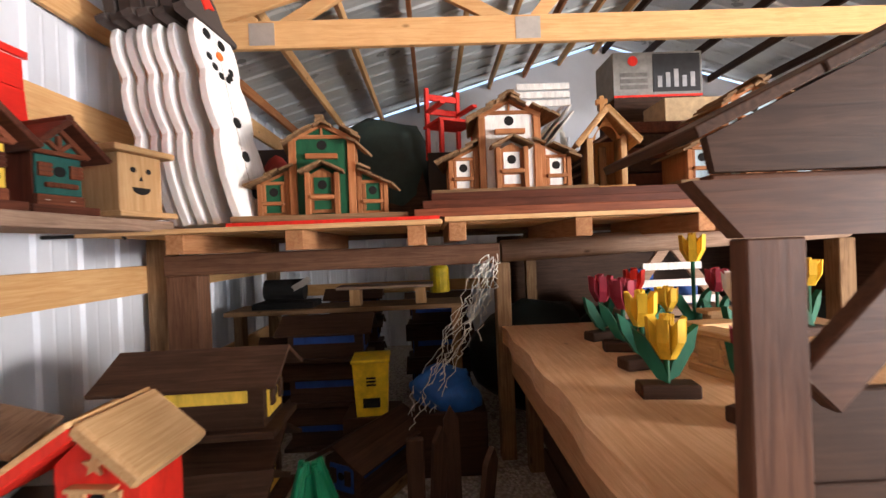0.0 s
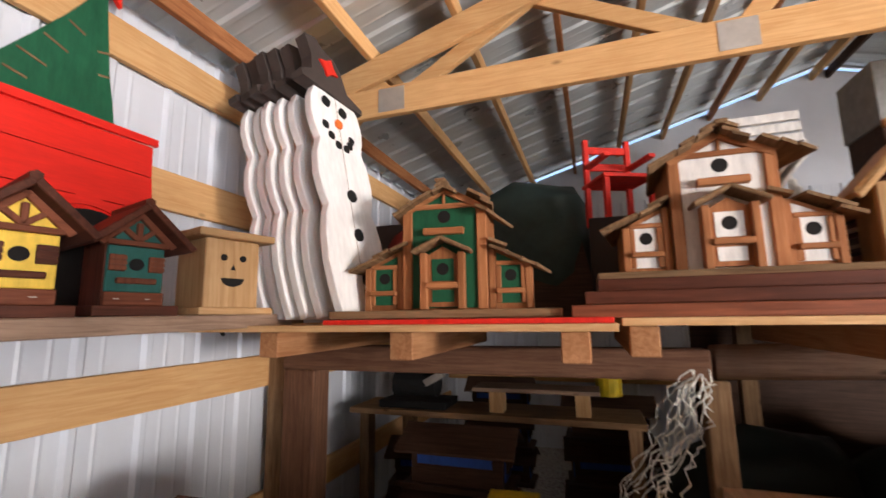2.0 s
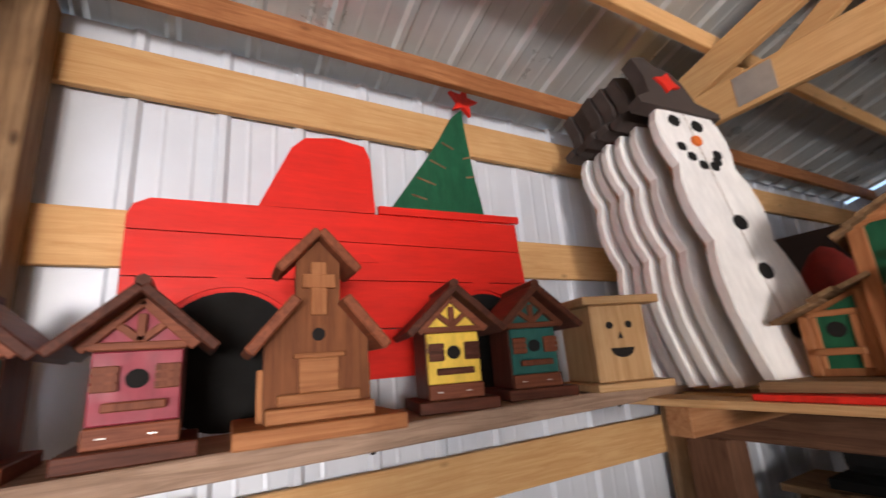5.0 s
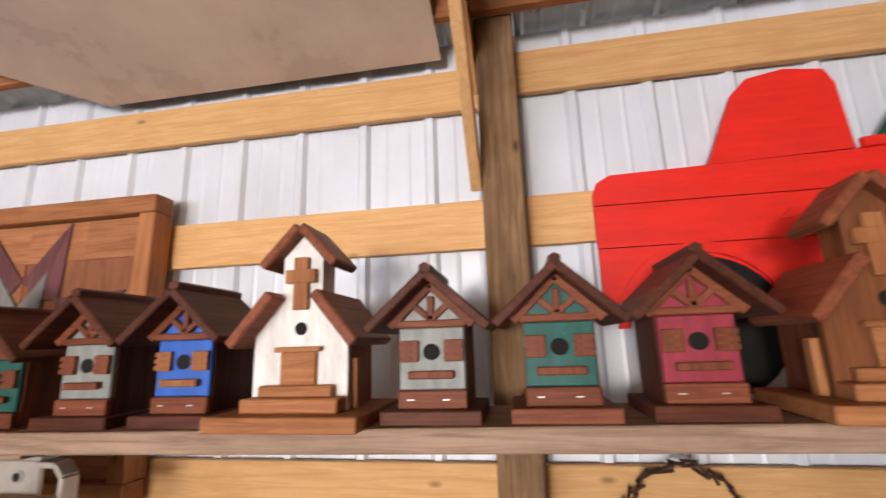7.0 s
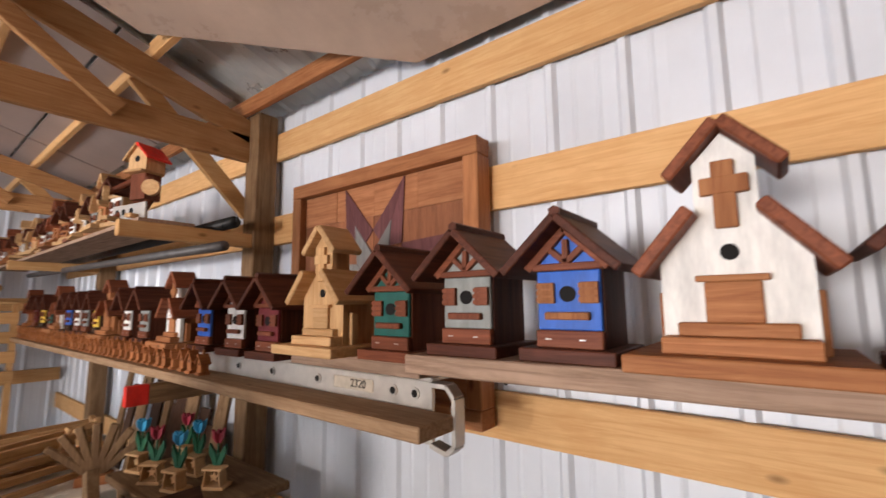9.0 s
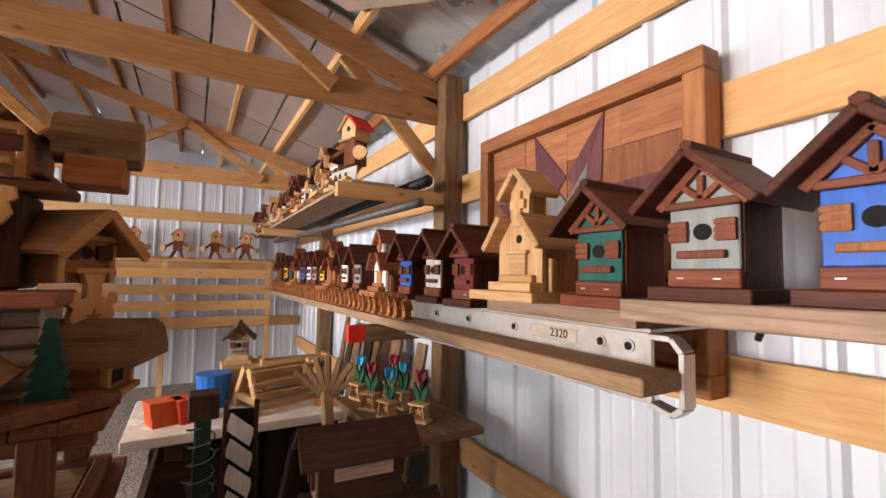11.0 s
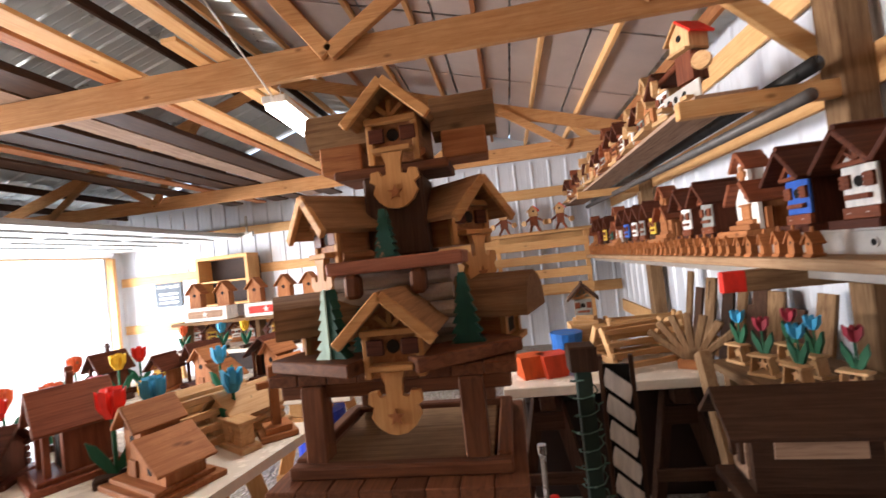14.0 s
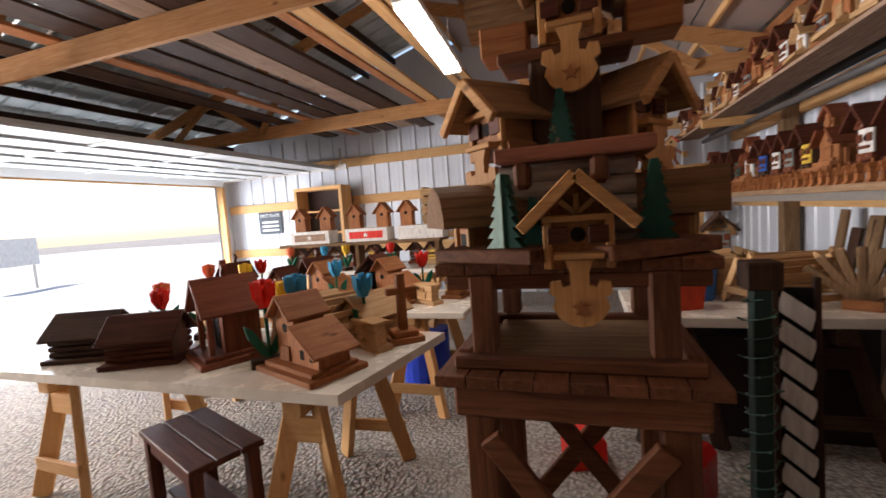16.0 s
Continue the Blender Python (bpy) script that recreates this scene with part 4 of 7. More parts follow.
def shrine():
    h = thing("open_shrine", "natural cedar shrine birdhouse with arched niche and cross", "birdhouse")
    boxp("base_board", tan("y"), h, -0.16, 0.17, -0.17, 0.17, 0, 0.03)
    boxp("back_wall", tan("z"), h, -0.15, -0.12, -0.125, 0.125, 0.03, 0.33)
    for sg in (1, -1):
        boxp("side_wall", tan("z"), h, -0.12, 0.09, sg * 0.125 - 0.01, sg * 0.125 + 0.01, 0.03, 0.33)
        boxp("front_post", nat("z"), h, 0.09, 0.12, sg * 0.115 - 0.02, sg * 0.115 + 0.02, 0.03, 0.31)
        part("roof_board", beam(B(), (0.0, sg * 0.22, 0.27), (0.0, 0, 0.475), 0.36, 0.024), tan("x"), h)
        part("barge_board", beam(B(), (0.165, sg * 0.215, 0.262), (0.165, 0, 0.462), 0.03, 0.035), nat("y"), h)
    arch = [(-0.1, 0.30), (-0.075, 0.30)] + [(0.075 * math.cos(radians(180 - a)), 0.30 + 0.075 * math.sin(radians(180 - a))) for a in range(20, 180, 20)] + [(0.075, 0.30), (0.1, 0.30), (0, 0.43)]
    part("arch_board", prism(B(), arch, 0.092, 0.112, "x"), tan("y"), h)
    boxp("inner_stake", old("z"), h, -0.05, 0.0, -0.025, 0.025, 0.03, 0.28)
    c = B()
    box(c, 0.0, 0.03, -0.018, 0.018, 0.475, 0.575, bev=0.005)
    box(c, 0.0, 0.03, -0.042, 0.042, 0.525, 0.555, bev=0.005)
    part("cross", c, tan("z"), h)
    return h


put(shrine(), 1.14, 2.82, 1.735, -100).matrix_basis @= Matrix.Diagonal((1.0, 0.84, 1.05, 1.0))


# ---- under the roof ----
def roof_plate(name, pts, drop, mat, label, th=0.012):
    bm = B()
    lo = [bm.verts.new((x, y, roof_z(x) - drop - th)) for x, y in pts]
    hi = [bm.verts.new((x, y, roof_z(x) - drop)) for x, y in pts]
    bm.faces.new(lo[::-1]), bm.faces.new(hi)
    for i in range(len(pts)):
        bm.faces.new((lo[i], lo[(i + 1) % len(pts)], hi[(i + 1) % len(pts)], hi[i]))
    bmesh.ops.recalc_face_normals(bm, faces=bm.faces[:])
    return single(name, bm, mat, label, "ceiling panel", kind="structure")


roof_plate("ceiling_panel_1", [(-1.79, -1.42), (-1.79, 0.12), (0.55, 0.16), (0.55, -2.6), (-1.0, -2.6)], 0.115, plain("kraft_board", (0.48, 0.36, 0.28), 0.32, 0.0, 0.16, 2.0), "brown creased sheet tacked under the rafters")
n = 2
for i in range(6):
    for j in range(4):
        x0 = WEST + 0.30 + i * 0.62
        if x0 + 0.6 > RIDGE_X:
            continue
        roof_plate("ceiling_panel_%d" % n, [(x0, -7.7 + j * 1.23), (x0, -6.5 + j * 1.23), (x0 + 0.6, -6.5 + j * 1.23), (x0 + 0.6, -7.7 + j * 1.23)], 0.028 + 0.002 * ((i + j) % 2), FOIL, "dull foil insulation board between purlins")
        n += 1
for x, w, c, y0, y1, z in ((1.32, 0.09, "p", -7.2, -2.1, 2.838), (1.45, 0.09, "p", -7.0, -2.5, 2.838), (1.90, 0.14, "p", -6.9, -1.6, 2.838), (2.08, 0.09, "c", -6.9, -1.9, 2.838), (2.45, 0.24, "d", -7.3, -1.7, 2.838), (2.72, 0.24, "g", -7.1, -1.8, 2.838), (2.47, 0.24, "d", -7.0, -1.9, 2.865), (3.05, 0.24, "d", -7.2, -2.0, 2.838), (3.36, 0.24, "d", -7.2, -2.2, 2.838), (3.75, 0.14, "c", -7.2, -2.2, 2.838), (4.1, 0.24, "d", -7.1, -2.2, 2.838)):
    m = {"p": pine, "c": cedar, "d": brown, "g": greyw}[c]("y")
    single("stored_plank", box(B(), x, x + w, y0, y1, z, z + 0.026, bev=0.002), m, "long plank stored flat across the truss chords", "plank", "planks stored overhead")

# fluorescent lamp on chains
_fl = thing("strip_light", "lit fluorescent strip light hung on chains", "ceiling lamp")
_fm = Matrix.Translation((1.11, -3.33, 2.50)) @ pose(0, 0, 0, 0, 0, 4)
LAMPGLOW = glow("tube_glow", (1.0, 0.92, 0.82), 28.0)
for nm, d, m in (("housing", (-0.07, 0.07, -0.60, 0.60, 0.03, 0.075), WHITE), ("diffuser", (-0.06, 0.06, -0.58, 0.58, 0.0, 0.0295), LAMPGLOW)):
    boxp(nm, m, _fl, *d, bev=0.006)
for yy in (-0.5, 0.5):
    ch = B()
    for k in range(10):
        rod(ch, (0.0, yy, 0.075 + k * 0.03), (0.004 * (-1) ** k, yy, 0.105 + k * 0.03), 0.004, seg=6)
    part("chain", ch, ALU, _fl)
part("cable", rod(B(), (0.0, 0.60, 0.06), (0.15, 1.1, 0.50), 0.005, seg=6), WHITE, _fl)
_fl.matrix_basis = _fm

# ---- overhead door: sections under the roof, the last one hanging ----
DW = plain("door_steel", (0.46, 0.475, 0.475), 0.45, 0.1, 0.06, 4)
_od = thing("overhead_door", "white sectional overhead door rolled up under the rafters", "garage door")
for k in range(5):
    x0 = 4.45 + k * 0.49
    sec = part("section", box(B(), x0, x0 + 0.475, -7.42, -2.38, 2.36, 2.40, bev=0.006), DW, _od)
    for yy in (-7.3, -6.1, -4.9, -3.7, -2.5):
        part("stile", box(B(), x0 + 0.01, x0 + 0.465, yy, yy + 0.06, 2.34, 2.3595), DW, sec)
    part("rail", box(B(), x0 + 0.005, x0 + 0.035, -7.42, -2.38, 2.335, 2.3595), DW, sec)
part("section", beam(B(), (6.92, -4.9, 2.38), (7.02, -4.9, 2.27), 5.04, 0.04), DW, _od)
for yy in (-7.46, -2.36):
    part("track", box(B(), 4.2, 6.95, yy, yy + 0.03, 2.33, 2.42), ALU, _od)
    part("hanger", box(B(), 4.3, 4.33, yy, yy + 0.03, 2.42, 2.7), ALU, _od)

# outside
_wb = thing("white_trailer_panel", "white panel board standing outside in the sun", "sign")
boxp("panel", WHITE, _wb, -0.04, 0.04, -1.1, 1.1, 0.75, 1.6, bev=0.02)
for yy in (-0.9, 0.9):
    boxp("leg", ALU, _wb, -0.03, 0.03, yy - 0.03, yy + 0.03, 0, 0.75)
put(_wb, 16.5, -8.6, 0, 18)


# ---- log chalet feeder ----
def mini_house(parent, m, L=0.30, W=0.20, H=0.17, scroll=True, wall=None, roofm=None):
    """A gabled log house on the chalet: body with roof, fan, shutters, hole, perch and scroll bracket below."""
    wl, rf = wall or wood((0.34, 0.16, 0.07), (0.19, 0.08, 0.034), "x", 0.6), roofm or wood((0.33, 0.18, 0.085), (0.19, 0.095, 0.042), "x", 0.65)
    b = part("house", prism(B(), [(-W / 2, 0), (W / 2, 0), (W / 2, H), (0, H + W * 0.42), (-W / 2, H)], -L, 0, "x"), wl, parent)
    b.matrix_basis = m
    for sg in (1, -1):
        part("roof_board", beam(B(), (-L / 2 + 0.03, sg * (W / 2 + 0.05), H - 0.035), (-L / 2 + 0.03, sg * 0.004, H + W * 0.42 + 0.022), L + 0.12, 0.024, bev=0.004), rf, b)
        part("barge_board", beam(B(), (0.085, sg * (W / 2 + 0.055), H - 0.045), (0.085, 0, H + W * 0.42 + 0.018), 0.02, 0.034, bev=0.003), tan("y"), b)
        part("shutter", box(B(), 0.002, 0.016, sg * 0.058 - 0.028, sg * 0.058 + 0.028, 0.075, 0.125, bev=0.002), stain("y"), b)
        part("corner_post", box(B(), -0.01, 0.014, sg * (W / 2 - 0.012) - 0.012, sg * (W / 2 - 0.012) + 0.012, 0.0, H, bev=0.003), tan("z"), b)
    part("header", box(B(), 0.0, 0.03, -W / 2, W / 2, 0.14, 0.16, bev=0.003), tan("y"), b)
    part("fan", spokes(B(), 0.0, 0.02, 0.16, 0.062, 3), tan("z"), b)
    part("entrance_hole", rod(B(), (-0.005, 0, 0.10), (0.004, 0, 0.10), 0.022, seg=16), DARKHOLE, b)
    part("perch", box(B(), 0.0, 0.05, -0.07, 0.07, 0.032, 0.05, bev=0.003), tan("y"), b)
    part("log", rod(B(), (-L, W / 2, 0.03), (0, W / 2, 0.03), 0.018, seg=10), wl, b)
    if scroll:
        half = [(0.045, 0.03), (0.030, -0.005), (0.030, -0.045), (0.052, -0.050), (0.062, -0.030), (0.094, -0.034), (0.100, -0.066), (0.078, -0.078), (0.090, -0.108), (0.070, -0.138), (0.036, -0.160)]
        pts = [(-a * 0.88, z) for a, z in half] + [(0, -0.166)] + [(a * 0.88, z) for a, z in reversed(half)]
        part("scroll", prism(B(), pts, 0.02, 0.042, "x"), tan("z"), b)
        part("scroll_star", prism(B(), star_pts(0.028, 0, -0.110), 0.042, 0.047, "x"), cedar("z"), b)
    return b


def log_house(parent, m, L=0.30, W=0.19, H=0.10):
    """A low side house of the chalet under one half-round bark log."""
    b = part("side_house", box(B(), -L, 0, -W / 2, W / 2, 0, H, bev=0.004), cedar("x"), parent)
    b.matrix_basis = m
    arc = [(0.145 * math.cos(radians(a)), H + 0.006 + 0.13 * math.sin(radians(a)) * (1 + 0.04 * math.sin(a))) for a in range(0, 181, 15)]
    part("log_roof", prism(B(), arc, -L - 0.02, 0.10, "x"), wood((0.25, 0.14, 0.07), (0.12, 0.06, 0.03), "x", 0.8), b)
    for sg in (1, -1):
        part("corner_post", box(B(), -0.012, 0.014, sg * (W / 2 - 0.014) - 0.014, sg * (W / 2 - 0.014) + 0.014, 0, H, bev=0.003), tan("z"), b)
    part("sill", box(B(), -0.004, 0.035, -W / 2, W / 2, -0.0, 0.022, bev=0.003), tan("y"), b)
    part("window", box(B(), -0.002, 0.003, -0.04, 0.04, 0.035, 0.08), DARKHOLE, b)
    return b


_c = thing("log_chalet", "tall rustic cedar log chalet birdhouse on a braced stand", "birdhouse")
CX, CY = 0.27, -2.02
for sx in (-0.27, 0.27):
    for sy in (-0.25, 0.25):
        boxp("leg", chal("z"), _c, CX + sx - 0.045, CX + sx + 0.045, CY + sy - 0.045, CY + sy + 0.045, 0, 0.80, bev=0.005)
        boxp("upper_post", chal("z"), _c, CX + sx * 0.9 - 0.035, CX + sx * 0.9 + 0.035, CY + sy - 0.035, CY + sy + 0.035, 0.985, 1.215, bev=0.005)
for sy in (-0.25, 0.30):
    for a in (1, -1):
        part("brace", beam(B(), (CX - 0.24 * a, CY + sy + a * 0.004, 0.12), (CX + 0.24 * a, CY + sy + a * 0.004, 0.74), 0.03, 0.07), chal("x"), _c)
for sx in (-0.29, 0.29):
    part("brace", beam(B(), (CX + sx, CY - 0.22, 0.12), (CX + sx, CY + 0.22, 0.74), 0.03, 0.07), chal("y"), _c)
boxp("lower_rail", chal("x"), _c, CX - 0.34, CX + 0.34, CY - 0.30, CY + 0.31, 0.80, 0.90, bev=0.008)
for k in range(8):
    boxp("deck_board", chal("y"), _c, CX - 0.38 + k * 0.096, CX - 0.286 + k * 0.096, CY - 0.34, CY + 0.345, 0.901, 0.935, bev=0.003)
for z0, sy in ((0.936, 0.24), (0.936, -0.29)):
    boxp("tray_rail", chal("x"), _c, CX - 0.34, CX + 0.34, CY + sy, CY + sy + 0.045, z0, z0 + 0.038, bev=0.006)
for sx in (-0.34, 0.295):
    boxp("tray_rail", chal("y"), _c, CX + sx, CX + sx + 0.045, CY - 0.244, CY + 0.239, 0.946, 0.982, bev=0.006)
boxp("tray_floor", old("x"), _c, CX - 0.28, CX + 0.28, CY - 0.24, CY + 0.23, 0.946, 0.955)
for k in range(8):
    boxp("upper_deck_board", chal("y"), _c, CX - 0.38 + k * 0.096, CX - 0.286 + k * 0.096, CY - 0.30, CY + 0.27, 1.216, 1.25, bev=0.003)
boxp("cross_beam", chal("x"), _c, CX - 0.36, CX + 0.36, CY + 0.20, CY + 0.25, 1.17, 1.215, bev=0.005)
part("ledge", beam(B(), (CX + 0.36, CY + 0.16, 1.275), (CX + 0.05, CY + 0.30, 1.275), 0.16, 0.04), chal("x"), _c)
part("ledge", beam(B(), (CX - 0.36, CY + 0.10, 1.275), (CX - 0.07, CY + 0.30, 1.275), 0.16, 0.04), chal("x"), _c)
boxp("core", plain("whitewashed_logs", (0.42, 0.36, 0.31), 0.8), _c, CX - 0.19, CX + 0.19, CY - 0.2, CY + 0.10, 1.251, 1.54, bev=0.01)
for k in range(5):
    part("core_log", rod(B(), (CX - 0.20, CY + 0.10, 1.28 + k * 0.058), (CX + 0.20, CY + 0.10, 1.28 + k * 0.058), 0.028, seg=12), plain("whitewashed_logs", (0.42, 0.36, 0.31), 0.8), _c)
for xx in (CX - 0.1, CX + 0.12):
    boxp("bracket", chal("z"), _c, xx - 0.025, xx + 0.025, CY + 0.128, CY + 0.19, 1.46, 1.54, bev=0.012)
boxp("red_ledge", wood((0.36, 0.135, 0.08), (0.22, 0.08, 0.045), "x", 0.6), _c, CX - 0.25, CX + 0.20, CY - 0.05, CY + 0.19, 1.541, 1.585, bev=0.006)
boxp("upper_core", brown("z"), _c, CX - 0.12, CX + 0.10, CY - 0.2, CY + 0.02, 1.586, 1.88, bev=0.01)
part("top_ledge", box(B(), CX - 0.22, CX + 0.20, CY - 0.18, CY + 0.03, 1.881, 1.915, bev=0.006), chal("x"), _c)
mini_house(_c, pose(0.235, -1.715, 1.235, 0, 0, 90) @ Matrix.Diagonal((1, 0.9, 0.9, 1)), L=0.28)
mini_house(_c, pose(0.515, -1.985, 1.575, 0, 0, 48), L=0.30, W=0.19, H=0.15)
mini_house(_c, pose(0.01, -2.10, 1.605, 0, 0, 142), L=0.30, W=0.20, H=0.13)
mini_house(_c, pose(0.235, -1.985, 1.916, 0, 0, 88), L=0.24, W=0.19)
log_house(_c, pose(0.60, -1.92, 1.252, 0, 0, 30))
log_house(_c, pose(-0.10, -2.03, 1.252, 0, 0, 165), L=0.22)
for sg, xx in ((1, 0.37), (-1, 0.07)):
    part("side_wing", box(B(), min(xx, xx + sg * 0.16), max(xx, xx + sg * 0.16), -2.16, -2.02, 1.916, 2.05, bev=0.006), cedar("x"), _c)
    part("wing_roof", rod(B(), (xx - sg * 0.03, -2.08, 2.075), (xx + sg * 0.20, -2.08, 2.075), 0.085, seg=8), old("x"), _c)


def cut_tree(h, m, parent, snowy=False):
    pts = []
    n = 7
    for k in range(n):
        w = 0.42 * (1 - k / n) * h / 2 + 0.01
        pts += [(w, k * h / n), (w * 0.55, (k + 0.9) * h / n)]
    pts += [(-a, z) for a, z in reversed(pts)]
    b = part("cut_tree", prism(B(), pts, -0.02, 0.02, "x"), paint("fir_green", (0.010, 0.060, 0.042)), parent, "dark green notched wooden fir")
    b.matrix_basis = m
    if snowy:
        part("pale_half", prism(B(), [(0.0, h)] + [q for k in range(n - 1, -1, -1) for q in ((-(0.42 * (1 - k / n) * h / 2 + 0.01) * 0.55, (k + 0.9) * h / n), (-(0.42 * (1 - k / n) * h / 2 + 0.01), k * h / n))] + [(0.0, 0)], 0.02, 0.026, "x"), paint("mint_paint", (0.55, 0.78, 0.70)), b)
    return b


cut_tree(0.21, pose(0.43, -1.755, 1.296, 0, 0, 75), _c, True)
cut_tree(0.14, pose(0.36, -1.83, 1.296, 0, 0, 90), _c)
cut_tree(0.22, pose(0.03, -1.84, 1.296, 0, 0, 90), _c)
cut_tree(0.16, pose(0.27, -1.88, 1.586, 0, 0, 90), _c)


# ---- tables on trestles ----
TOPW = plain("painted_tabletop", (0.80, 0.74, 0.64), 0.22, 0.0, 0.08, 6)


def trestle(parent_label, x, y, rz, h=0.70, w=0.80, timber=pine):
    t = thing("sawhorse", parent_label, "sawhorse", "sawhorses under the tables")
    boxp("top_rail", timber("y"), t, -0.045, 0.045, -w / 2, w / 2, h - 0.09, h, bev=0.004)
    for sx in (1, -1):
        for sy in (1, -1):
            part("leg", beam(B(), (sx * 0.20, sy * (w / 2 - 0.02), 0), (sx * 0.045, sy * (w / 2 - 0.12), h - 0.02), 0.04, 0.085), timber("z"), t)
    for sy in (1, -1):
        part("end_plate", box(B(), -0.10, 0.10, sy * (w / 2 - 0.08) - 0.012, sy * (w / 2 - 0.08) + 0.012, h - 0.23, h - 0.12, bev=0.003), timber("x"), t)
        part("brace", box(B(), -0.19, 0.19, sy * (w / 2 - 0.02) - 0.012, sy * (w / 2 - 0.02) + 0.012, 0.16, 0.23, bev=0.003), timber("x"), t)
    return put(t, x, y, 0, rz)


def table(label, x0, x1, y0, y1, z=0.75, th=0.045, legs=(), timber=pine):
    ob = single("trestle_tabletop", box(B(), x0, x1, y0, y1, z - th, z, bev=0.006), [TOPW], label, "table top", "trestle tables")
    for x, y, rz in legs:
        trestle("sawhorse trestle under a display table", x, y, rz, z - th, timber=timber)
    return ob


single("trestle_tabletop", prism(B(), [(1.135, -1.895), (3.50, -1.90), (3.46, -2.80), (0.985, -2.762)], 0.705, 0.75, "z"), [TOPW], "pale painted door used as a display table top", "table top", "trestle tables")
for x, y, rz in ((1.42, -2.34, 4), (2.95, -2.36, -3)):
    trestle("sawhorse trestle under a display table", x, y, rz, 0.705)
table("pale long display table behind the first", 1.0, 3.6, -4.05, -3.22, legs=((1.4, -3.63, 0), (3.2, -3.63, 0)))
# Sawhorses here are near-black brown: the shade under the table is in their colour.
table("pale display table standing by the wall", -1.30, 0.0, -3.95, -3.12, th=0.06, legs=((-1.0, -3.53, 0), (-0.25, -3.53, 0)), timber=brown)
table("far display table near the end wall", 1.6, 4.4, -6.0, -5.1, z=0.80, legs=((2.0, -5.55, 0), (4.0, -5.55, 0)))


def stool(label):
    s = thing("wooden_bench", label, "bench")
    for k in range(3):
        boxp("seat_board", stain("x"), s, -0.32, 0.32, -0.16 + k * 0.108, -0.058 + k * 0.108, 0.42, 0.45, bev=0.004)
    for sx in (-0.29, 0.235):
        for sy in (-0.15, 0.095):
            boxp("leg", stain("z"), s, sx, sx + 0.055, sy, sy + 0.055, 0, 0.419, bev=0.004)
    boxp("lower_shelf", stain("x"), s, -0.23, 0.23, -0.09, 0.09, 0.12, 0.14)
    for sy in (-0.145, 0.11):
        boxp("apron", stain("x"), s, -0.234, 0.234, sy, sy + 0.03, 0.35, 0.415)
    return s


put(stool("dark stained low wooden bench under the table"), 2.0, -2.02, 0, -22)


def tulip(colour, label, h=0.30, holder=True, s=1.0, group="wooden tulips"):
    t = thing("wooden_tulip", label, "wooden flower", group)
    boxp("foot_block", brown("x"), t, -0.085, 0.085, -0.035, 0.035, 0, 0.042, bev=0.005)
    part("stem", rod(B(), (0, 0, 0.042), (0, 0, h), 0.009, seg=8), GREEN, t)
    for sg, rz in ((1, 10), (-1, -12)):
        pts = [(0.0, 0.045), (sg * 0.035, 0.06), (sg * 0.085, 0.14), (sg * 0.10, 0.21), (sg * 0.06, 0.18), (sg * 0.015, 0.10)]
        lf = part("leaf", prism(B(), pts, -0.014, 0.014, "y"), paint("leaf_green", (0.010, 0.11, 0.058)), t)
        lf.matrix_basis = pose(0, 0.012 * sg, 0, 0, 0, rz)
    for k in range(3):
        pts = [(-0.022, h - 0.02), (0.022, h - 0.02), (0.052, h + 0.035), (0.056, h + 0.105), (0.026, h + 0.07), (0.0, h + 0.115), (-0.026, h + 0.07), (-0.056, h + 0.105), (-0.052, h + 0.035)]
        pe = part("petal", prism(B(), pts, -0.016, 0.016, "y"), colour, t)
        pe.matrix_basis = pose(0, 0, 0, 0, 0, k * 60)
    t.scale = (s, s, s)
    return t


TUL = {"y": (paint("tulip_yellow", (0.80, 0.50, 0.03)), "yellow"), "m": (paint("tulip_maroon", (0.30, 0.025, 0.045)), "maroon"), "r": (RED, "red"), "w": (WHITE, "white"), "b": (paint("tulip_blue", (0.05, 0.32, 0.55)), "sky blue"), "p": (paint("tulip_pink", (0.62, 0.12, 0.16)), "pink"), "o": (paint("tulip_orange", (0.75, 0.14, 0.04)), "orange")}


def tul(c, x, y, z, rz, h=0.25, s=1.0):
    m, nm = TUL[c]
    return put(tulip(m, nm + " painted wooden tulip with green leaves on a block", h), x, y, z, rz, s=s)


# things on the first table
def jumbo_church(label, trim="redst", s=1.0):
    h = thing("church_birdhouse", label, "birdhouse", "birdhouses on the tables")
    T = {"redst": redst, "stain": stain, "cedar": cedar}[trim]
    boxp("base_board", T("y"), h, -0.17, 0.17, -0.15, 0.15, 0, 0.03)
    boxp("second_base", T("y"), h, -0.145, 0.145, -0.125, 0.125, 0.03, 0.05)
    part("body", prism(B(), [(-0.10, 0.05), (0.10, 0.05), (0.10, 0.26), (0, 0.36), (-0.10, 0.26)], -0.12, 0.05, "x"), T("z"), h)
    for sg in (1, -1):
        boxp("porch_post", T("z"), h, 0.09, 0.115, sg * 0.085 - 0.012, sg * 0.085 + 0.012, 0.05, 0.27)
        part("roof_board", beam(B(), (0.0, sg * 0.16, 0.235), (0.0, 0, 0.40), 0.30, 0.018), T("x"), h)
    part("doorway", box(B(), 0.05, 0.053, -0.045, 0.045, 0.06, 0.24), DARKHOLE, h)
    c = B()
    box(c, -0.02, 0.01, -0.012, 0.012, 0.40, 0.48, bev=0.003)
    box(c, -0.02, 0.01, -0.03, 0.03, 0.435, 0.458, bev=0.003)
    part("cross", c, T("z"), h)
    h.scale = (s, s, s)
    return h


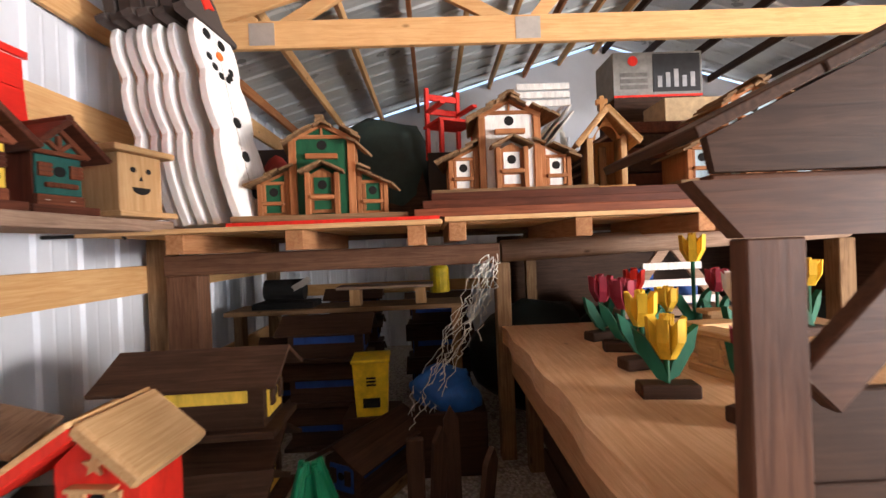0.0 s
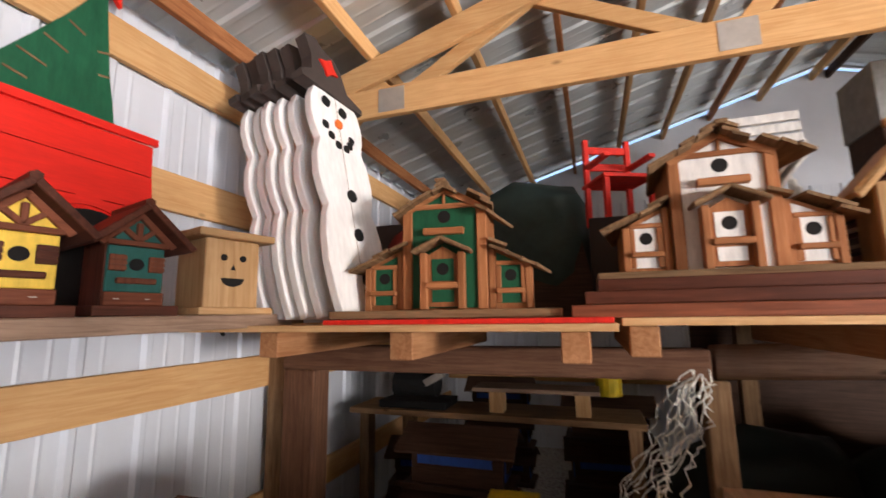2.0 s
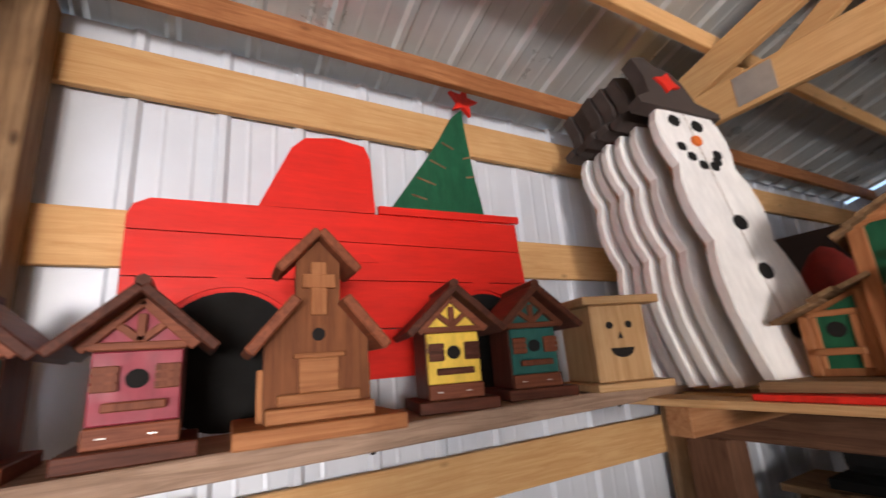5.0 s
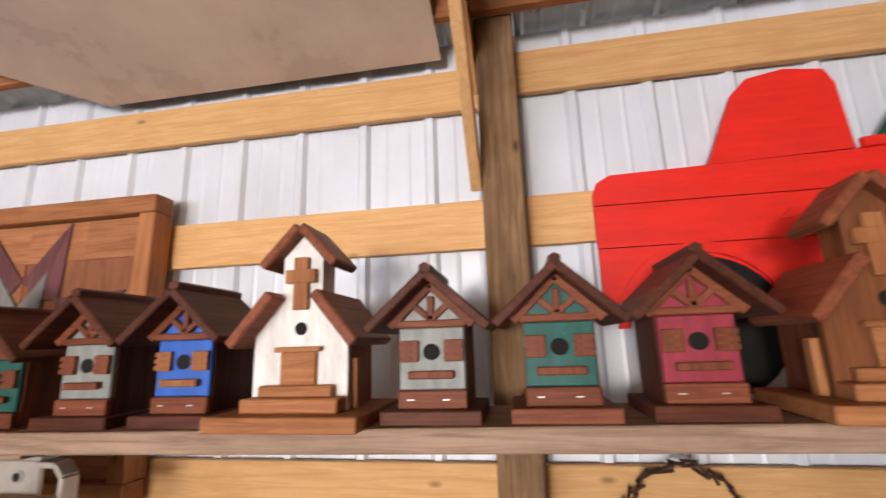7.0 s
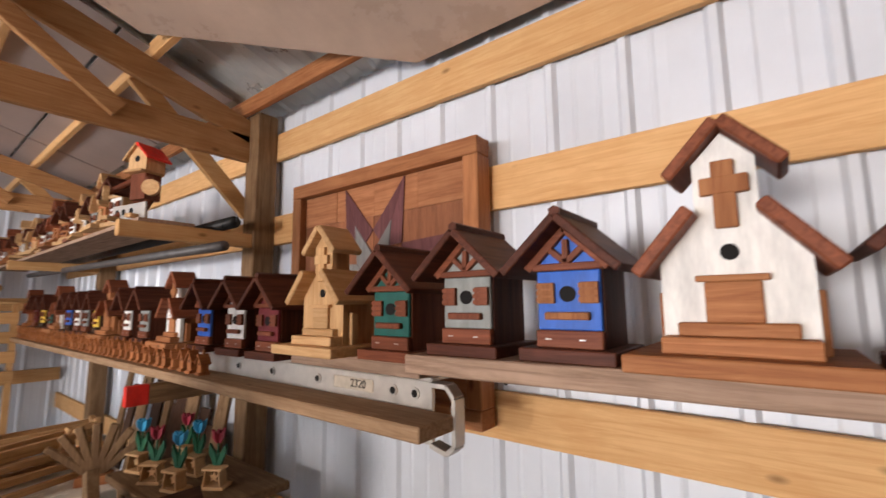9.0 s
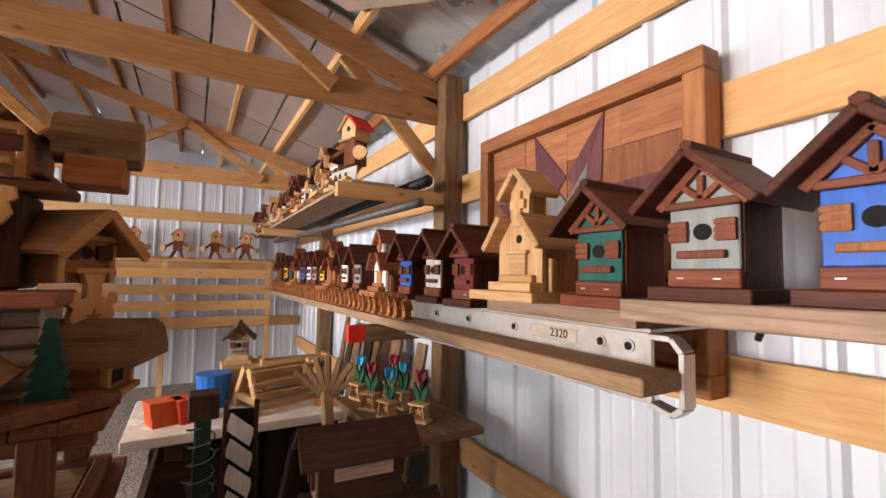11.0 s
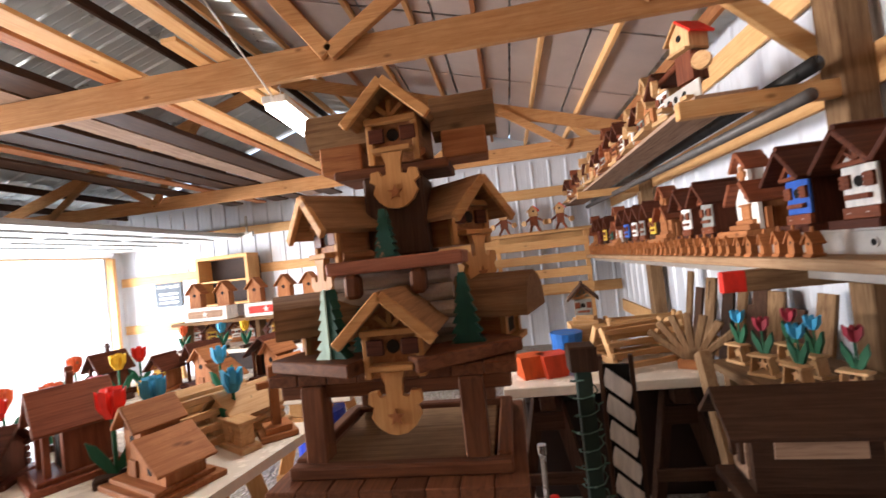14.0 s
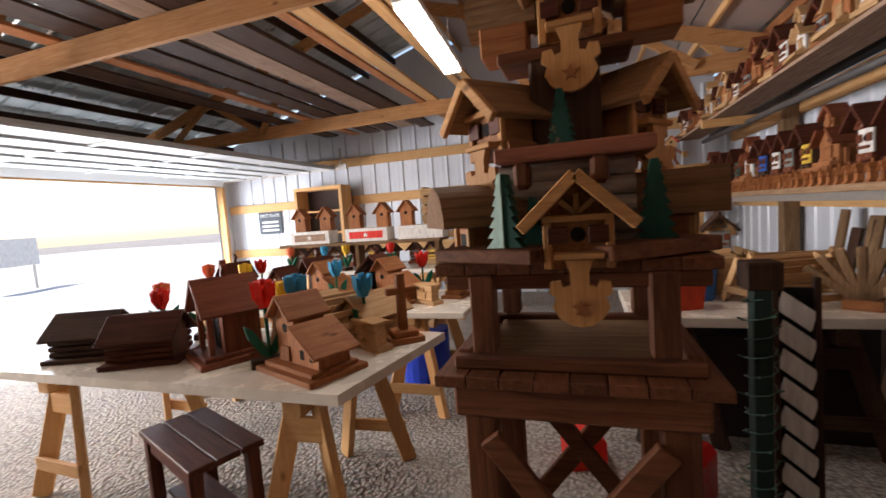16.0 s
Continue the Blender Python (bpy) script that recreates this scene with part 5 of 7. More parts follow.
def lean_house(label, trim="cedar"):
    """Two-roofed birdhouse: a tower with a lean-to hall beside it."""
    h = thing("birdhouse", label, "birdhouse", "birdhouses on the tables")
    T = {"redst": redst, "stain": stain, "cedar": cedar, "nat": nat}[trim]
    boxp("base_board", T("y"), h, -0.15, 0.15, -0.22, 0.22, 0, 0.025)
    boxp("second_base", T("y"), h, -0.12, 0.12, -0.19, 0.19, 0.025, 0.045)
    part("tower", prism(B(), [(-0.14, 0.045), (0.0, 0.045), (0.0, 0.27), (-0.07, 0.335), (-0.14, 0.27)], -0.09, 0.07, "x"), T("z"), h)
    part("hall", prism(B(), [(0.001, 0.045), (0.17, 0.045), (0.17, 0.13), (0.085, 0.20), (0.001, 0.20)], -0.09, 0.07, "x"), T("z"), h)
    part("tower_roof", beam(B(), (0, -0.165, 0.245), (0, -0.07, 0.345), 0.22, 0.016), T("x"), h)
    part("tower_roof", beam(B(), (0, 0.03, 0.245), (0, -0.07, 0.345), 0.22, 0.016), T("x"), h)
    part("hall_roof", beam(B(), (0, 0.215, 0.105), (0, 0.03, 0.225), 0.24, 0.016), T("x"), h)
    part("entrance_hole", rod(B(), (0.06, -0.07, 0.20), (0.072, -0.07, 0.20), 0.02, seg=14), DARKHOLE, h)
    for yy in (0.05, 0.12):
        boxp("window", DARKHOLE, h, 0.066, 0.0725, yy - 0.016, yy + 0.016, 0.07, 0.115)
    boxp("door", T("z"), h, 0.07, 0.08, -0.10, -0.04, 0.05, 0.12)
    return h


def planter(label, trim="nat"):
    p = thing("star_planter", label, "planter", "star planters")
    T = {"nat": nat, "redst": redst}[trim]
    boxp("base", T("x"), p, -0.12, 0.12, -0.05, 0.05, 0, 0.03)
    boxp("box", T("x"), p, -0.09, 0.09, -0.035, 0.035, 0.03, 0.13)
    part("star", prism(B(), star_pts(0.042, 0, 0.08), -0.045, -0.0355, "y"), nat("z"), p, "pale cut-out star")
    boxp("rim", T("x"), p, -0.11, 0.11, -0.05, 0.05, 0.13, 0.15)
    return p


T1 = 0.75
put(lean_house("cedar birdhouse with tower and lean-to hall"), 1.42, -2.14, T1, 68)
put(jumbo_church("red-brown porch church birdhouse with a cross"), 1.98, -2.25, T1, 60, s=1.05)
put(planter("small pale star planter box on the table"), 1.28, -2.46, T1, 150)
_cr = thing("wooden_cross", "stained wooden cross on a stepped base", "cross")
boxp("base", cedar("x"), _cr, -0.09, 0.09, -0.09, 0.09, 0, 0.03)
boxp("step", cedar("x"), _cr, -0.065, 0.065, -0.065, 0.065, 0.03, 0.06)
boxp("upright", cedar("z"), _cr, -0.022, 0.022, -0.022, 0.022, 0.06, 0.36)
boxp("arm", cedar("x"), _cr, -0.08, 0.08, -0.018, 0.018, 0.25, 0.285)
put(_cr, 1.16, -2.60, T1, 40)


def log_barn(label, trim, s=1.0):
    h = thing("log_birdhouse", label, "birdhouse", "birdhouses on the tables")
    T = {"stain": stain, "redst": redst, "nat": nat, "cedar": cedar, "brown": brown}[trim]
    boxp("base_board", T("x"), h, -0.19, 0.19, -0.14, 0.14, 0, 0.025)
    part("body", prism(B(), [(-0.10, 0.025), (0.10, 0.025), (0.10, 0.15), (0, 0.235), (-0.10, 0.15)], -0.15, 0.15, "x"), T("z"), h)
    for k in range(4):
        for sg in (1, -1):
            part("log", rod(B(), (-0.16, sg * 0.10, 0.045 + k * 0.032), (0.16, sg * 0.10, 0.045 + k * 0.032), 0.015, seg=8), T("x"), h)
    for sg in (1, -1):
        part("roof_board", beam(B(), (0, sg * 0.15, 0.125), (0, 0, 0.252), 0.37, 0.016), T("x"), h)
    part("entrance_hole", rod(B(), (0.14, 0, 0.13), (0.1525, 0, 0.13), 0.02, seg=14), DARKHOLE, h)
    h.scale = (s, s, s)
    return h


put(log_barn("dark maroon log barn birdhouse on the table", "stain"), 2.42, -2.16, T1, 25)
put(log_barn("dark log barn birdhouse near the table's edge", "brown"), 2.88, -2.18, T1, 20)
put(log_barn("pale log cabin birdhouse on the table", "nat", 0.8), 1.38, -2.68, T1, 70)
put(log_barn("pale log cabin birdhouse behind the tulips", "nat", 0.9), 1.75, -2.62, T1, 60)
for c, x, y, s, h in (("r", 1.66, -2.16, 1.0, 0.30), ("b", 1.60, -2.32, 1.0, 0.30), ("b", 1.36, -2.56, 0.95, 0.28), ("o", 2.45, -2.55, 0.9, 0.30), ("p", 2.25, -2.62, 0.9, 0.30), ("r", 2.62, -2.40, 0.9, 0.26), ("y", 1.95, -2.66, 0.9, 0.25), ("o", 2.85, -2.6, 0.9, 0.27)):
    tul(c, x, y, T1, random.uniform(40, 80), h, s)


def covered_bridge(label, s=1.0):
    """Open rail sled feeder: two A ends joined by slats."""
    g = thing("slatted_feeder", label, "feeder", "slatted feeders")
    for sx in (-0.24, 0.24):
        for sg in (1, -1):
            part("end_leg", beam(B(), (sx, sg * 0.17, 0), (sx, sg * 0.03, 0.27), 0.03, 0.045), nat("z"), g)
        part("end_rail", box(B(), sx - 0.018, sx + 0.018, -0.15, 0.15, 0.06, 0.10, bev=0.003), nat("y"), g)
    for sg in (1, -1):
        for z, yy in ((0.03, 0.165), (0.09, 0.135), (0.15, 0.10), (0.22, 0.062)):
            part("slat", box(B(), -0.25, 0.25, sg * yy - 0.012, sg * yy + 0.012, z, z + 0.035, bev=0.003), nat("x"), g)
    g.scale = (s, s, s)
    return g


put(covered_bridge("pale pine slatted feeder on the wall table", 1.15), -0.86, -3.48, 0.75, 20)
put(covered_bridge("pale pine slatted frame behind another feeder", 1.0), -1.0, -3.75, 0.75, 5)
put(covered_bridge("pale pine slatted feeder on the first table", 0.85), 1.55, -2.50, T1, 60)

# second table and far table
for i, (k, x, y, rz) in enumerate((("j", 3.2, -3.6, 70), ("l", 2.2, -3.55, 75), ("c", 2.75, -3.7, 80), ("j", 2.45, -3.75, 60), ("l", 1.65, -3.6, 70), ("p", 1.35, -3.5, 150), ("c", 1.2, -3.75, 85), ("j", 1.9, -3.8, 90))):
    if k == "j":
        put(jumbo_church("dark red porch church on the second table", "stain"), x, y, 0.75, rz, s=0.9)
    elif k == "l":
        put(lean_house("cedar tower birdhouse on the second table"), x, y, 0.75, rz)
    elif k == "p":
        put(planter("star planter box on the second table"), x, y, 0.75, rz)
    else:
        put(cottage(FACES[("YELL", "WHITE")[i % 2]], "cedar", "small birdhouse on the second table"), x, y, 0.75, rz, s=0.75)
for c, x, y in (("y", 2.95, -3.45), ("r", 3.05, -3.75), ("b", 2.05, -3.4), ("r", 1.5, -3.82), ("o", 3.4, -3.5)):
    tul(c, x, y, 0.75, random.uniform(30, 90), 0.27, 0.95)


def flower_house(front, label):
    f = thing("house_planter", label, "planter", "house planters")
    boxp("box", WHITE, f, -0.10, 0.12, -0.30, 0.30, 0, 0.17, bev=0.004)
    boxp("band", front, f, 0.12, 0.126, -0.24, 0.24, 0.04, 0.13)
    part("star", prism(B(), star_pts(0.04, 0, 0.085), 0.126, 0.132, "x"), WHITE, f)
    for yy in (-0.2, 0.2):
        part("house_front", prism(B(), [(yy - 0.08, 0.17), (yy + 0.08, 0.17), (yy + 0.08, 0.38), (yy, 0.47), (yy - 0.08, 0.38)], -0.08, 0.03, "x"), cedar("z"), f)
        part("roof_board", beam(B(), (-0.02, yy - 0.12, 0.345), (-0.02, yy, 0.485), 0.16, 0.016), cedar("x"), f)
        part("roof_board", beam(B(), (-0.02, yy + 0.12, 0.345), (-0.02, yy, 0.485), 0.16, 0.016), cedar("x"), f)
        part("entrance_hole", rod(B(), (0.02, yy, 0.33), (0.032, yy, 0.33), 0.022, seg=12), DARKHOLE, f)
    return f


single("raised_shelf", box(B(), 1.8, 4.0, -5.55, -5.2, 1.10, 1.14, bev=0.004), old("x"), "dark board shelf raised above the far table", "shelf")
for x in (1.85, 2.9, 3.9):
    single("shelf_upright", box(B(), x, x + 0.05, -5.45, -5.3, 0.80, 1.10), old("z"), "dark block holding up the raised shelf", "support", "raised shelf supports")
for x, m, nm in ((3.55, greyw("y"), "white house planter with a grey star band"), (2.75, RED, "white house planter with a red star band"), (2.05, WHITE, "plain white house planter with two birdhouses")):
    put(flower_house(m, nm), x, -5.35, 1.14, 90, s=0.95)
for i in range(9):
    k = i % 3
    ob = cottage(FACES[("WHITE", "YELL", "GREYP")[k]], ("cedar", "nat", "redst")[k], "small birdhouse on the far display table")
    put(ob, 1.75 + i * 0.29, -5.75 + 0.06 * (i % 2), 0.80, random.uniform(70, 110), s=0.72)
for c, x in (("y", 3.0), ("r", 2.4), ("o", 3.8), ("b", 3.3)):
    tul(c, x, -5.16, 0.80, 80, 0.24, 0.9)
_st = thing("stacked_crates", "stack of pale slatted wooden crates by the end wall", "crate")
for k in range(6):
    for sx in (0, 1):
        boxp("slat", nat("x"), _st, 1.75, 2.55, -7.0 + sx * 0.3, -6.98 + sx * 0.3, 1.05 + k * 0.13, 1.15 + k * 0.13)
for x in (1.76, 2.5):
    boxp("upright", nat("z"), _st, x, x + 0.04, -6.979, -6.701, 0, 1.83)
# door, sign and boards on the end wall
_sg = thing("wall_sign", "dark metal sign with pale lettering on the wall", "sign")
boxp("plate", plain("sign_dark", (0.06, 0.07, 0.08), 0.5), _sg, 5.95, 6.5, SOUTH + 0.02, SOUTH + 0.035, 1.25, 1.72)
letters("FIRST CLASS", 0.085, WHITE, _sg, pose(6.22, SOUTH + 0.037, 1.62, 90, 0, 180))
for k in range(3):
    boxp("text_bar", WHITE, _sg, 6.03, 6.42, SOUTH + 0.035, SOUTH + 0.037, 1.31 + k * 0.08, 1.35 + k * 0.08, bev=0)
_dr = thing("open_cabinet", "tall dark open cabinet frame by the end wall", "cabinet")
boxp("back", plain("cabinet_dark", (0.05, 0.035, 0.03), 0.7), _dr, 4.3, 5.3, SOUTH + 0.06, SOUTH + 0.1, 0, 2.0)
for x in (4.3, 5.24):
    boxp("stile", pine("z"), _dr, x, x + 0.06, SOUTH + 0.1, SOUTH + 0.45, 0, 2.0)
boxp("head", pine("x"), _dr, 4.3, 5.3, SOUTH + 0.1, SOUTH + 0.45, 2.001, 2.06)
for z in (0.6, 1.2, 1.6):
    boxp("shelf", pine("x"), _dr, 4.361, 5.239, SOUTH + 0.1, SOUTH + 0.42, z, z + 0.03)


# ---- north-west corner: stacked feeders and clutter below the pallets ----
def roof_feeder(band, label, L=0.64, trim="brown", s=1.0):
    """Long birdhouse like a covered bridge: plank roof, banded wall, shuttered ends."""
    T = {"brown": brown, "stain": stain, "redst": redst}[trim]
    f = thing("long_birdhouse", label, "birdhouse", "long roofed birdhouses")
    part("body", prism(B(), [(-0.12, 0.03), (0.12, 0.03), (0.12, 0.22), (0, 0.30), (-0.12, 0.22)], -L / 2 + 0.05, L / 2 - 0.05, "x"), T("x"), f)
    boxp("base_board", T("x"), f, -L / 2, L / 2, -0.16, 0.16, 0, 0.03)
    for sg in (1, -1):
        boxp("band", band, f, -L / 2 + 0.09, L / 2 - 0.11, sg * 0.12, sg * 0.128, 0.135, 0.185, bev=0)
        for k in range(2):
            pa = Vector((0, sg * 0.20, 0.205)).lerp(Vector((0, 0, 0.322)), k * 0.5)
            pb = Vector((0, sg * 0.20, 0.205)).lerp(Vector((0, 0, 0.322)), k * 0.5 + 0.53)
            part("roof_board", beam(B(), pa + Vector((0, 0, 0.006 * (1 - k))), pb, L + 0.05, 0.018, bev=0.002), T("x"), f)
        boxp("end_panel", band, f, sg * (L / 2 - 0.05), sg * (L / 2 - 0.042), -0.08, 0.08, 0.06, 0.20, bev=0)
        part("entrance_hole", rod(B(), (sg * (L / 2 - 0.055), 0, 0.14), (sg * (L / 2 - 0.039), 0, 0.14), 0.022, seg=12), DARKHOLE, f)
        for yy in (-0.05, 0.05):
            boxp("shutter", T("z"), f, sg * (L / 2 - 0.042), sg * (L / 2 - 0.028), yy - 0.02, yy + 0.02, 0.10, 0.18)
    f.scale = (s, s, s)
    return f


YB, BB, WB = YELL, paint("band_blue", (0.02, 0.07, 0.30)), greyw("x")
for x, y, z, rz, b, lb in (
        (-0.91, 1.98, 0.73, 2, YB, "dark brown long birdhouse with yellow bands"), (-0.93, 1.98, 0.405, 0, YB, "dark brown long birdhouse under another"), (-0.92, 1.98, 0.08, 0, YB, "dark brown long birdhouse at the bottom of a stack"),
        (-0.84, 1.56, 0.405, 4, YB, "dark brown long birdhouse with worn yellow bands"), (-0.84, 1.56, 0.08, 3, YB, "dark brown long birdhouse on the gravel"),
        (-0.75, 3.45, 0.64, 0, BB, "dark brown long birdhouse with a blue band"), (-0.75, 3.45, 0.32, 0, BB, "dark brown long birdhouse in deep shade"), (-0.75, 3.45, 0.0, 0, BB, "dark brown long birdhouse low in the shade"),
        (-0.35, 2.75, 0.08, 60, BB, "dark long birdhouse under a turned one"),
        (-1.25, 4.3, 0.33, 10, BB, "dark long birdhouse against the wall"), (-1.25, 4.3, 0.0, 10, BB, "dark long birdhouse on the ground by the wall"),
        (0.1, 4.6, 0.0, 0, BB, "dark long birdhouse on the ground at the back"), (0.1, 4.6, 0.33, 4, BB, "dark long birdhouse stacked at the back"), (0.1, 4.6, 0.66, 0, BB, "dark long birdhouse on top at the back"),
        (-0.9, 5.4, 0.0, 0, BB, "dark long birdhouse near the back wall"), (-0.9, 5.4, 0.33, 0, BB, "dark long birdhouse stacked near the back wall"), (-0.9, 5.4, 0.66, 3, BB, "dark long birdhouse high near the back wall")):
    put(roof_feeder(b, lb), x, y, z, rz)
for x, y, rz in ((-0.92, 1.98, 0), (-0.84, 1.56, 3), (-0.35, 2.75, 60)):
    g = single("ground_skid", box(B(), -0.32, 0.32, -0.15, 0.15, 0, 0.079, bev=0.006), old("x"), "rough timber skid on the gravel", "skid", "timber skids")
    put(g, x, y, 0, rz)


def red_house():
    h = thing("birdhouse_planter", "bright red birdhouse with thick tan roof and star", "birdhouse")
    part("body", prism(B(), [(-0.13, 0), (0.13, 0), (0.13, 0.22), (0, 0.335), (-0.13, 0.22)], -0.18, 0.0, "x"), RED, h)
    part("roof_slab", beam(B(), (-0.07, 0.0, 0.36), (-0.07, 0.185, 0.205), 0.30, 0.05, bev=0.01), nat("x"), h)
    part("roof_slab", beam(B(), (-0.07, -0.0, 0.345), (-0.07, -0.34, 0.13), 0.30, 0.035, bev=0.004), RED, h)
    part("roof_lining", beam(B(), (-0.065, 0.0, 0.372), (-0.065, -0.34, 0.155), 0.31, 0.016, bev=0.003), nat("x"), h)
    part("star", prism(B(), star_pts(0.036, 0, 0.225), 0.0, 0.012, "x"), nat("z"), h, "pale wooden star")
    boxp("lintel", nat("y"), h, 0.0, 0.035, -0.075, 0.07, 0.155, 0.168)
    for sg in (1, -1):
        boxp("shutter", nat("z"), h, 0.0, 0.016, sg * 0.055 - 0.024, sg * 0.055 + 0.024, 0.085, 0.152)
    part("entrance_hole", rod(B(), (-0.005, 0, 0.12), (0.004, 0, 0.12), 0.022, seg=14), DARKHOLE, h)
    return h


put(red_house(), -0.74, 1.16, 0.80, -95, s=0.80)
single("crate", box(B(), -0.92, -0.52, 1.04, 1.34, 0, 0.799, bev=0.006), brown("x"), "dark brown upturned crate", "crate")


def grey_shed():
    h = thing("grey_birdhouse", "pale blue-grey birdhouse with tan frame and plank roof", "birdhouse")
    boxp("body", paint("slate_paint", (0.20, 0.24, 0.27)), h, -0.15, 0.15, -0.15, 0.15, 0, 0.20)
    for yy in (-0.15, 0.125):
        boxp("frame_post", nat("z"), h, 0.15, 0.166, yy, yy + 0.025, 0, 0.20)
    for zz in (0.0, 0.085, 0.175):
        boxp("frame_rail", nat("y"), h, 0.167, 0.18, -0.15, 0.15, zz, zz + 0.022)
    part("roof_board", beam(B(), (0, 0.22, 0.19), (0, -0.05, 0.31), 0.40, 0.026), greyw("x"), h)
    part("roof_board", beam(B(), (0, -0.24, 0.19), (0, -0.05, 0.31), 0.40, 0.026), greyw("x"), h)
    return h


put(grey_shed(), -1.22, 1.34, 0.82, -70, s=0.72)
single("crate", box(B(), -1.34, -0.93, 1.14, 1.40, 0, 0.819, bev=0.006), brown("z"), "tall dark crate by the wall", "crate")

# yellow tub, blue bag, wheel, jug, green net
_tb = thing("yellow_tub", "bright yellow square plastic tub with black print", "tub")
YP = plain("yellow_plastic", (0.78, 0.55, 0.02), 0.4)
bm = B()
bmesh.ops.create_cone(bm, cap_ends=True, segments=4, radius1=0.14, radius2=0.165, depth=0.36, matrix=pose(0, 0, 0.18, 0, 0, 45))
part("body", bm, YP, _tb)
boxp("rim", YP, _tb, -0.125, 0.125, -0.125, 0.125, 0.345, 0.37, bev=0.006)
boxp("print_block", BLACK, _tb, -0.055, 0.055, -0.115, -0.106, 0.06, 0.12, bev=0)
for k in range(3):
    boxp("print_bar", BLACK, _tb, -0.03, 0.03, -0.119, -0.112, 0.20 + k * 0.022, 0.212 + k * 0.022, bev=0)
put(_tb, -0.38, 3.05, 0.37, 4)
single("upturned_box", box(B(), -0.56, -0.20, 2.92, 3.22, 0, 0.369, bev=0.004), brown("x"), "dark wooden box under the yellow tub", "box")
bm = B()
bmesh.ops.create_icosphere(bm, subdivisions=4, radius=0.2)
for v in bm.verts:
    v.co = Vector((v.co.x * 1.2, v.co.y * 0.8, max(-0.12, v.co.z * 0.9))) * (0.9 + 0.4 * noise.noise(v.co * 6) + 0.12 * noise.noise(v.co * 15))
put(single("blue_bag", bm, plain("blue_tarp", (0.02, 0.12, 0.42), 0.45), "crumpled blue plastic bag slumped in the shade", "bag", smooth=True), 0.12, 3.0, 0.50)
single("upturned_box", box(B(), -0.1, 0.36, 2.85, 3.2, 0, 0.40, bev=0.004), brown("x"), "dark box under the blue bag", "box")
_wh = thing("spoked_wheel", "small grey spoked cart wheel in shade", "wheel")
bm = B()
for k in range(24):
    a, b = radians(k * 15), radians(k * 15 + 15)
    rod(bm, (0, 0.13 * math.cos(a), 0.13 * math.sin(a)), (0, 0.13 * math.cos(b), 0.13 * math.sin(b)), 0.012, seg=6)
part("rim", bm, ALU, _wh)
for k in range(8):
    a = radians(k * 45)
    part("spoke", rod(B(), (0, 0, 0), (0, 0.13 * math.cos(a), 0.13 * math.sin(a)), 0.004, seg=5), ALU, _wh)
part("hub", rod(B(), (-0.02, 0, 0), (0.02, 0, 0), 0.025, seg=10), ALU, _wh)
put(_wh, -0.02, 3.45, 0.145, 70)
bm = B()
bmesh.ops.create_cone(bm, cap_ends=True, segments=16, radius1=0.10, radius2=0.10, depth=0.24, matrix=pose(0, 0, 0.12))
bmesh.ops.create_cone(bm, cap_ends=True, segments=16, radius1=0.10, radius2=0.03, depth=0.08, matrix=pose(0, 0, 0.28))
put(single("yellow_jug", bm, YP, "yellow plastic jug on a stack in the shade", "jug"), 0.12, 4.6, 0.985)
bm = B()
for k in range(26):
    a = Vector((random.uniform(-0.14, 0.14), random.uniform(-0.06, 0.06), 0.0))
    rod(bm, a, a * 0.35 + Vector((0.0, 0, random.uniform(0.22, 0.30))), 0.022, 0.012, 7)
put(single("green_netting", bm, plain("green_plastic", (0.01, 0.22, 0.10), 0.4), "bunched bright green plastic netting on a box", "net"), -0.40, 1.66, 0.50, 30, s=0.75)
single("upturned_box", box(B(), -0.50, -0.28, 1.54, 1.78, 0, 0.50, bev=0.004), brown("z"), "dark narrow box under the green netting", "box")
single("fence_picket", box(B(), -0.10, -0.02, 2.1, 2.14, 0, 0.58, bev=0.006), brown("z"), "dark picket leaning among the feeders", "picket", "loose pickets")
for x, y, r in ((0.02, 2.2, 6), (0.12, 2.35, -5), (0.2, 2.0, 9)):
    put(single("fence_picket", prism(B(), [(-0.04, 0), (0.04, 0), (0.04, 0.55), (0, 0.62), (-0.04, 0.55)], -0.012, 0.012, "y"), brown("z"), "dark pointed picket standing among the clutter", "picket", "loose pickets"), x, y, 0, 20 + r * 3, r)
_mw = thing("bench_grinder", "black grinder with metal parts on a dark shelf", "tool")
boxp("bed", BLACK, _mw, -1.45, -0.95, 3.75, 4.05, 0.98, 1.03)
part("motor", rod(B(), (-1.38, 3.9, 1.13), (-1.05, 3.9, 1.13), 0.09, seg=16), BLACK, _mw)
part("arm", beam(B(), (-1.2, 3.85, 1.1), (-0.98, 3.8, 1.22), 0.04, 0.05), ALU, _mw)
single("work_shelf", box(B(), -1.66, 0.3, 3.7, 4.12, 0.94, 0.979, bev=0.004), old("x"), "dark work shelf below the pallets", "shelf")
for x in (-1.6, 0.2):
    single("timber_prop", box(B(), x, x + 0.07, 3.75, 3.85, 0, 0.939), old("z"), "rough leg under the work shelf", "leg support", "work shelf legs")
single("loose_board", box(B(), -0.75, 0.05, 3.72, 3.98, 1.12, 1.145, bev=0.003), greyw("x"), "grey board laid over blocks on the work shelf", "board")
for x in (-0.65, -0.1):
    single("timber_block", box(B(), x, x + 0.09, 3.78, 3.9, 0.98, 1.119), nat("z"), "pale timber block on the work shelf", "block", "timber blocks")

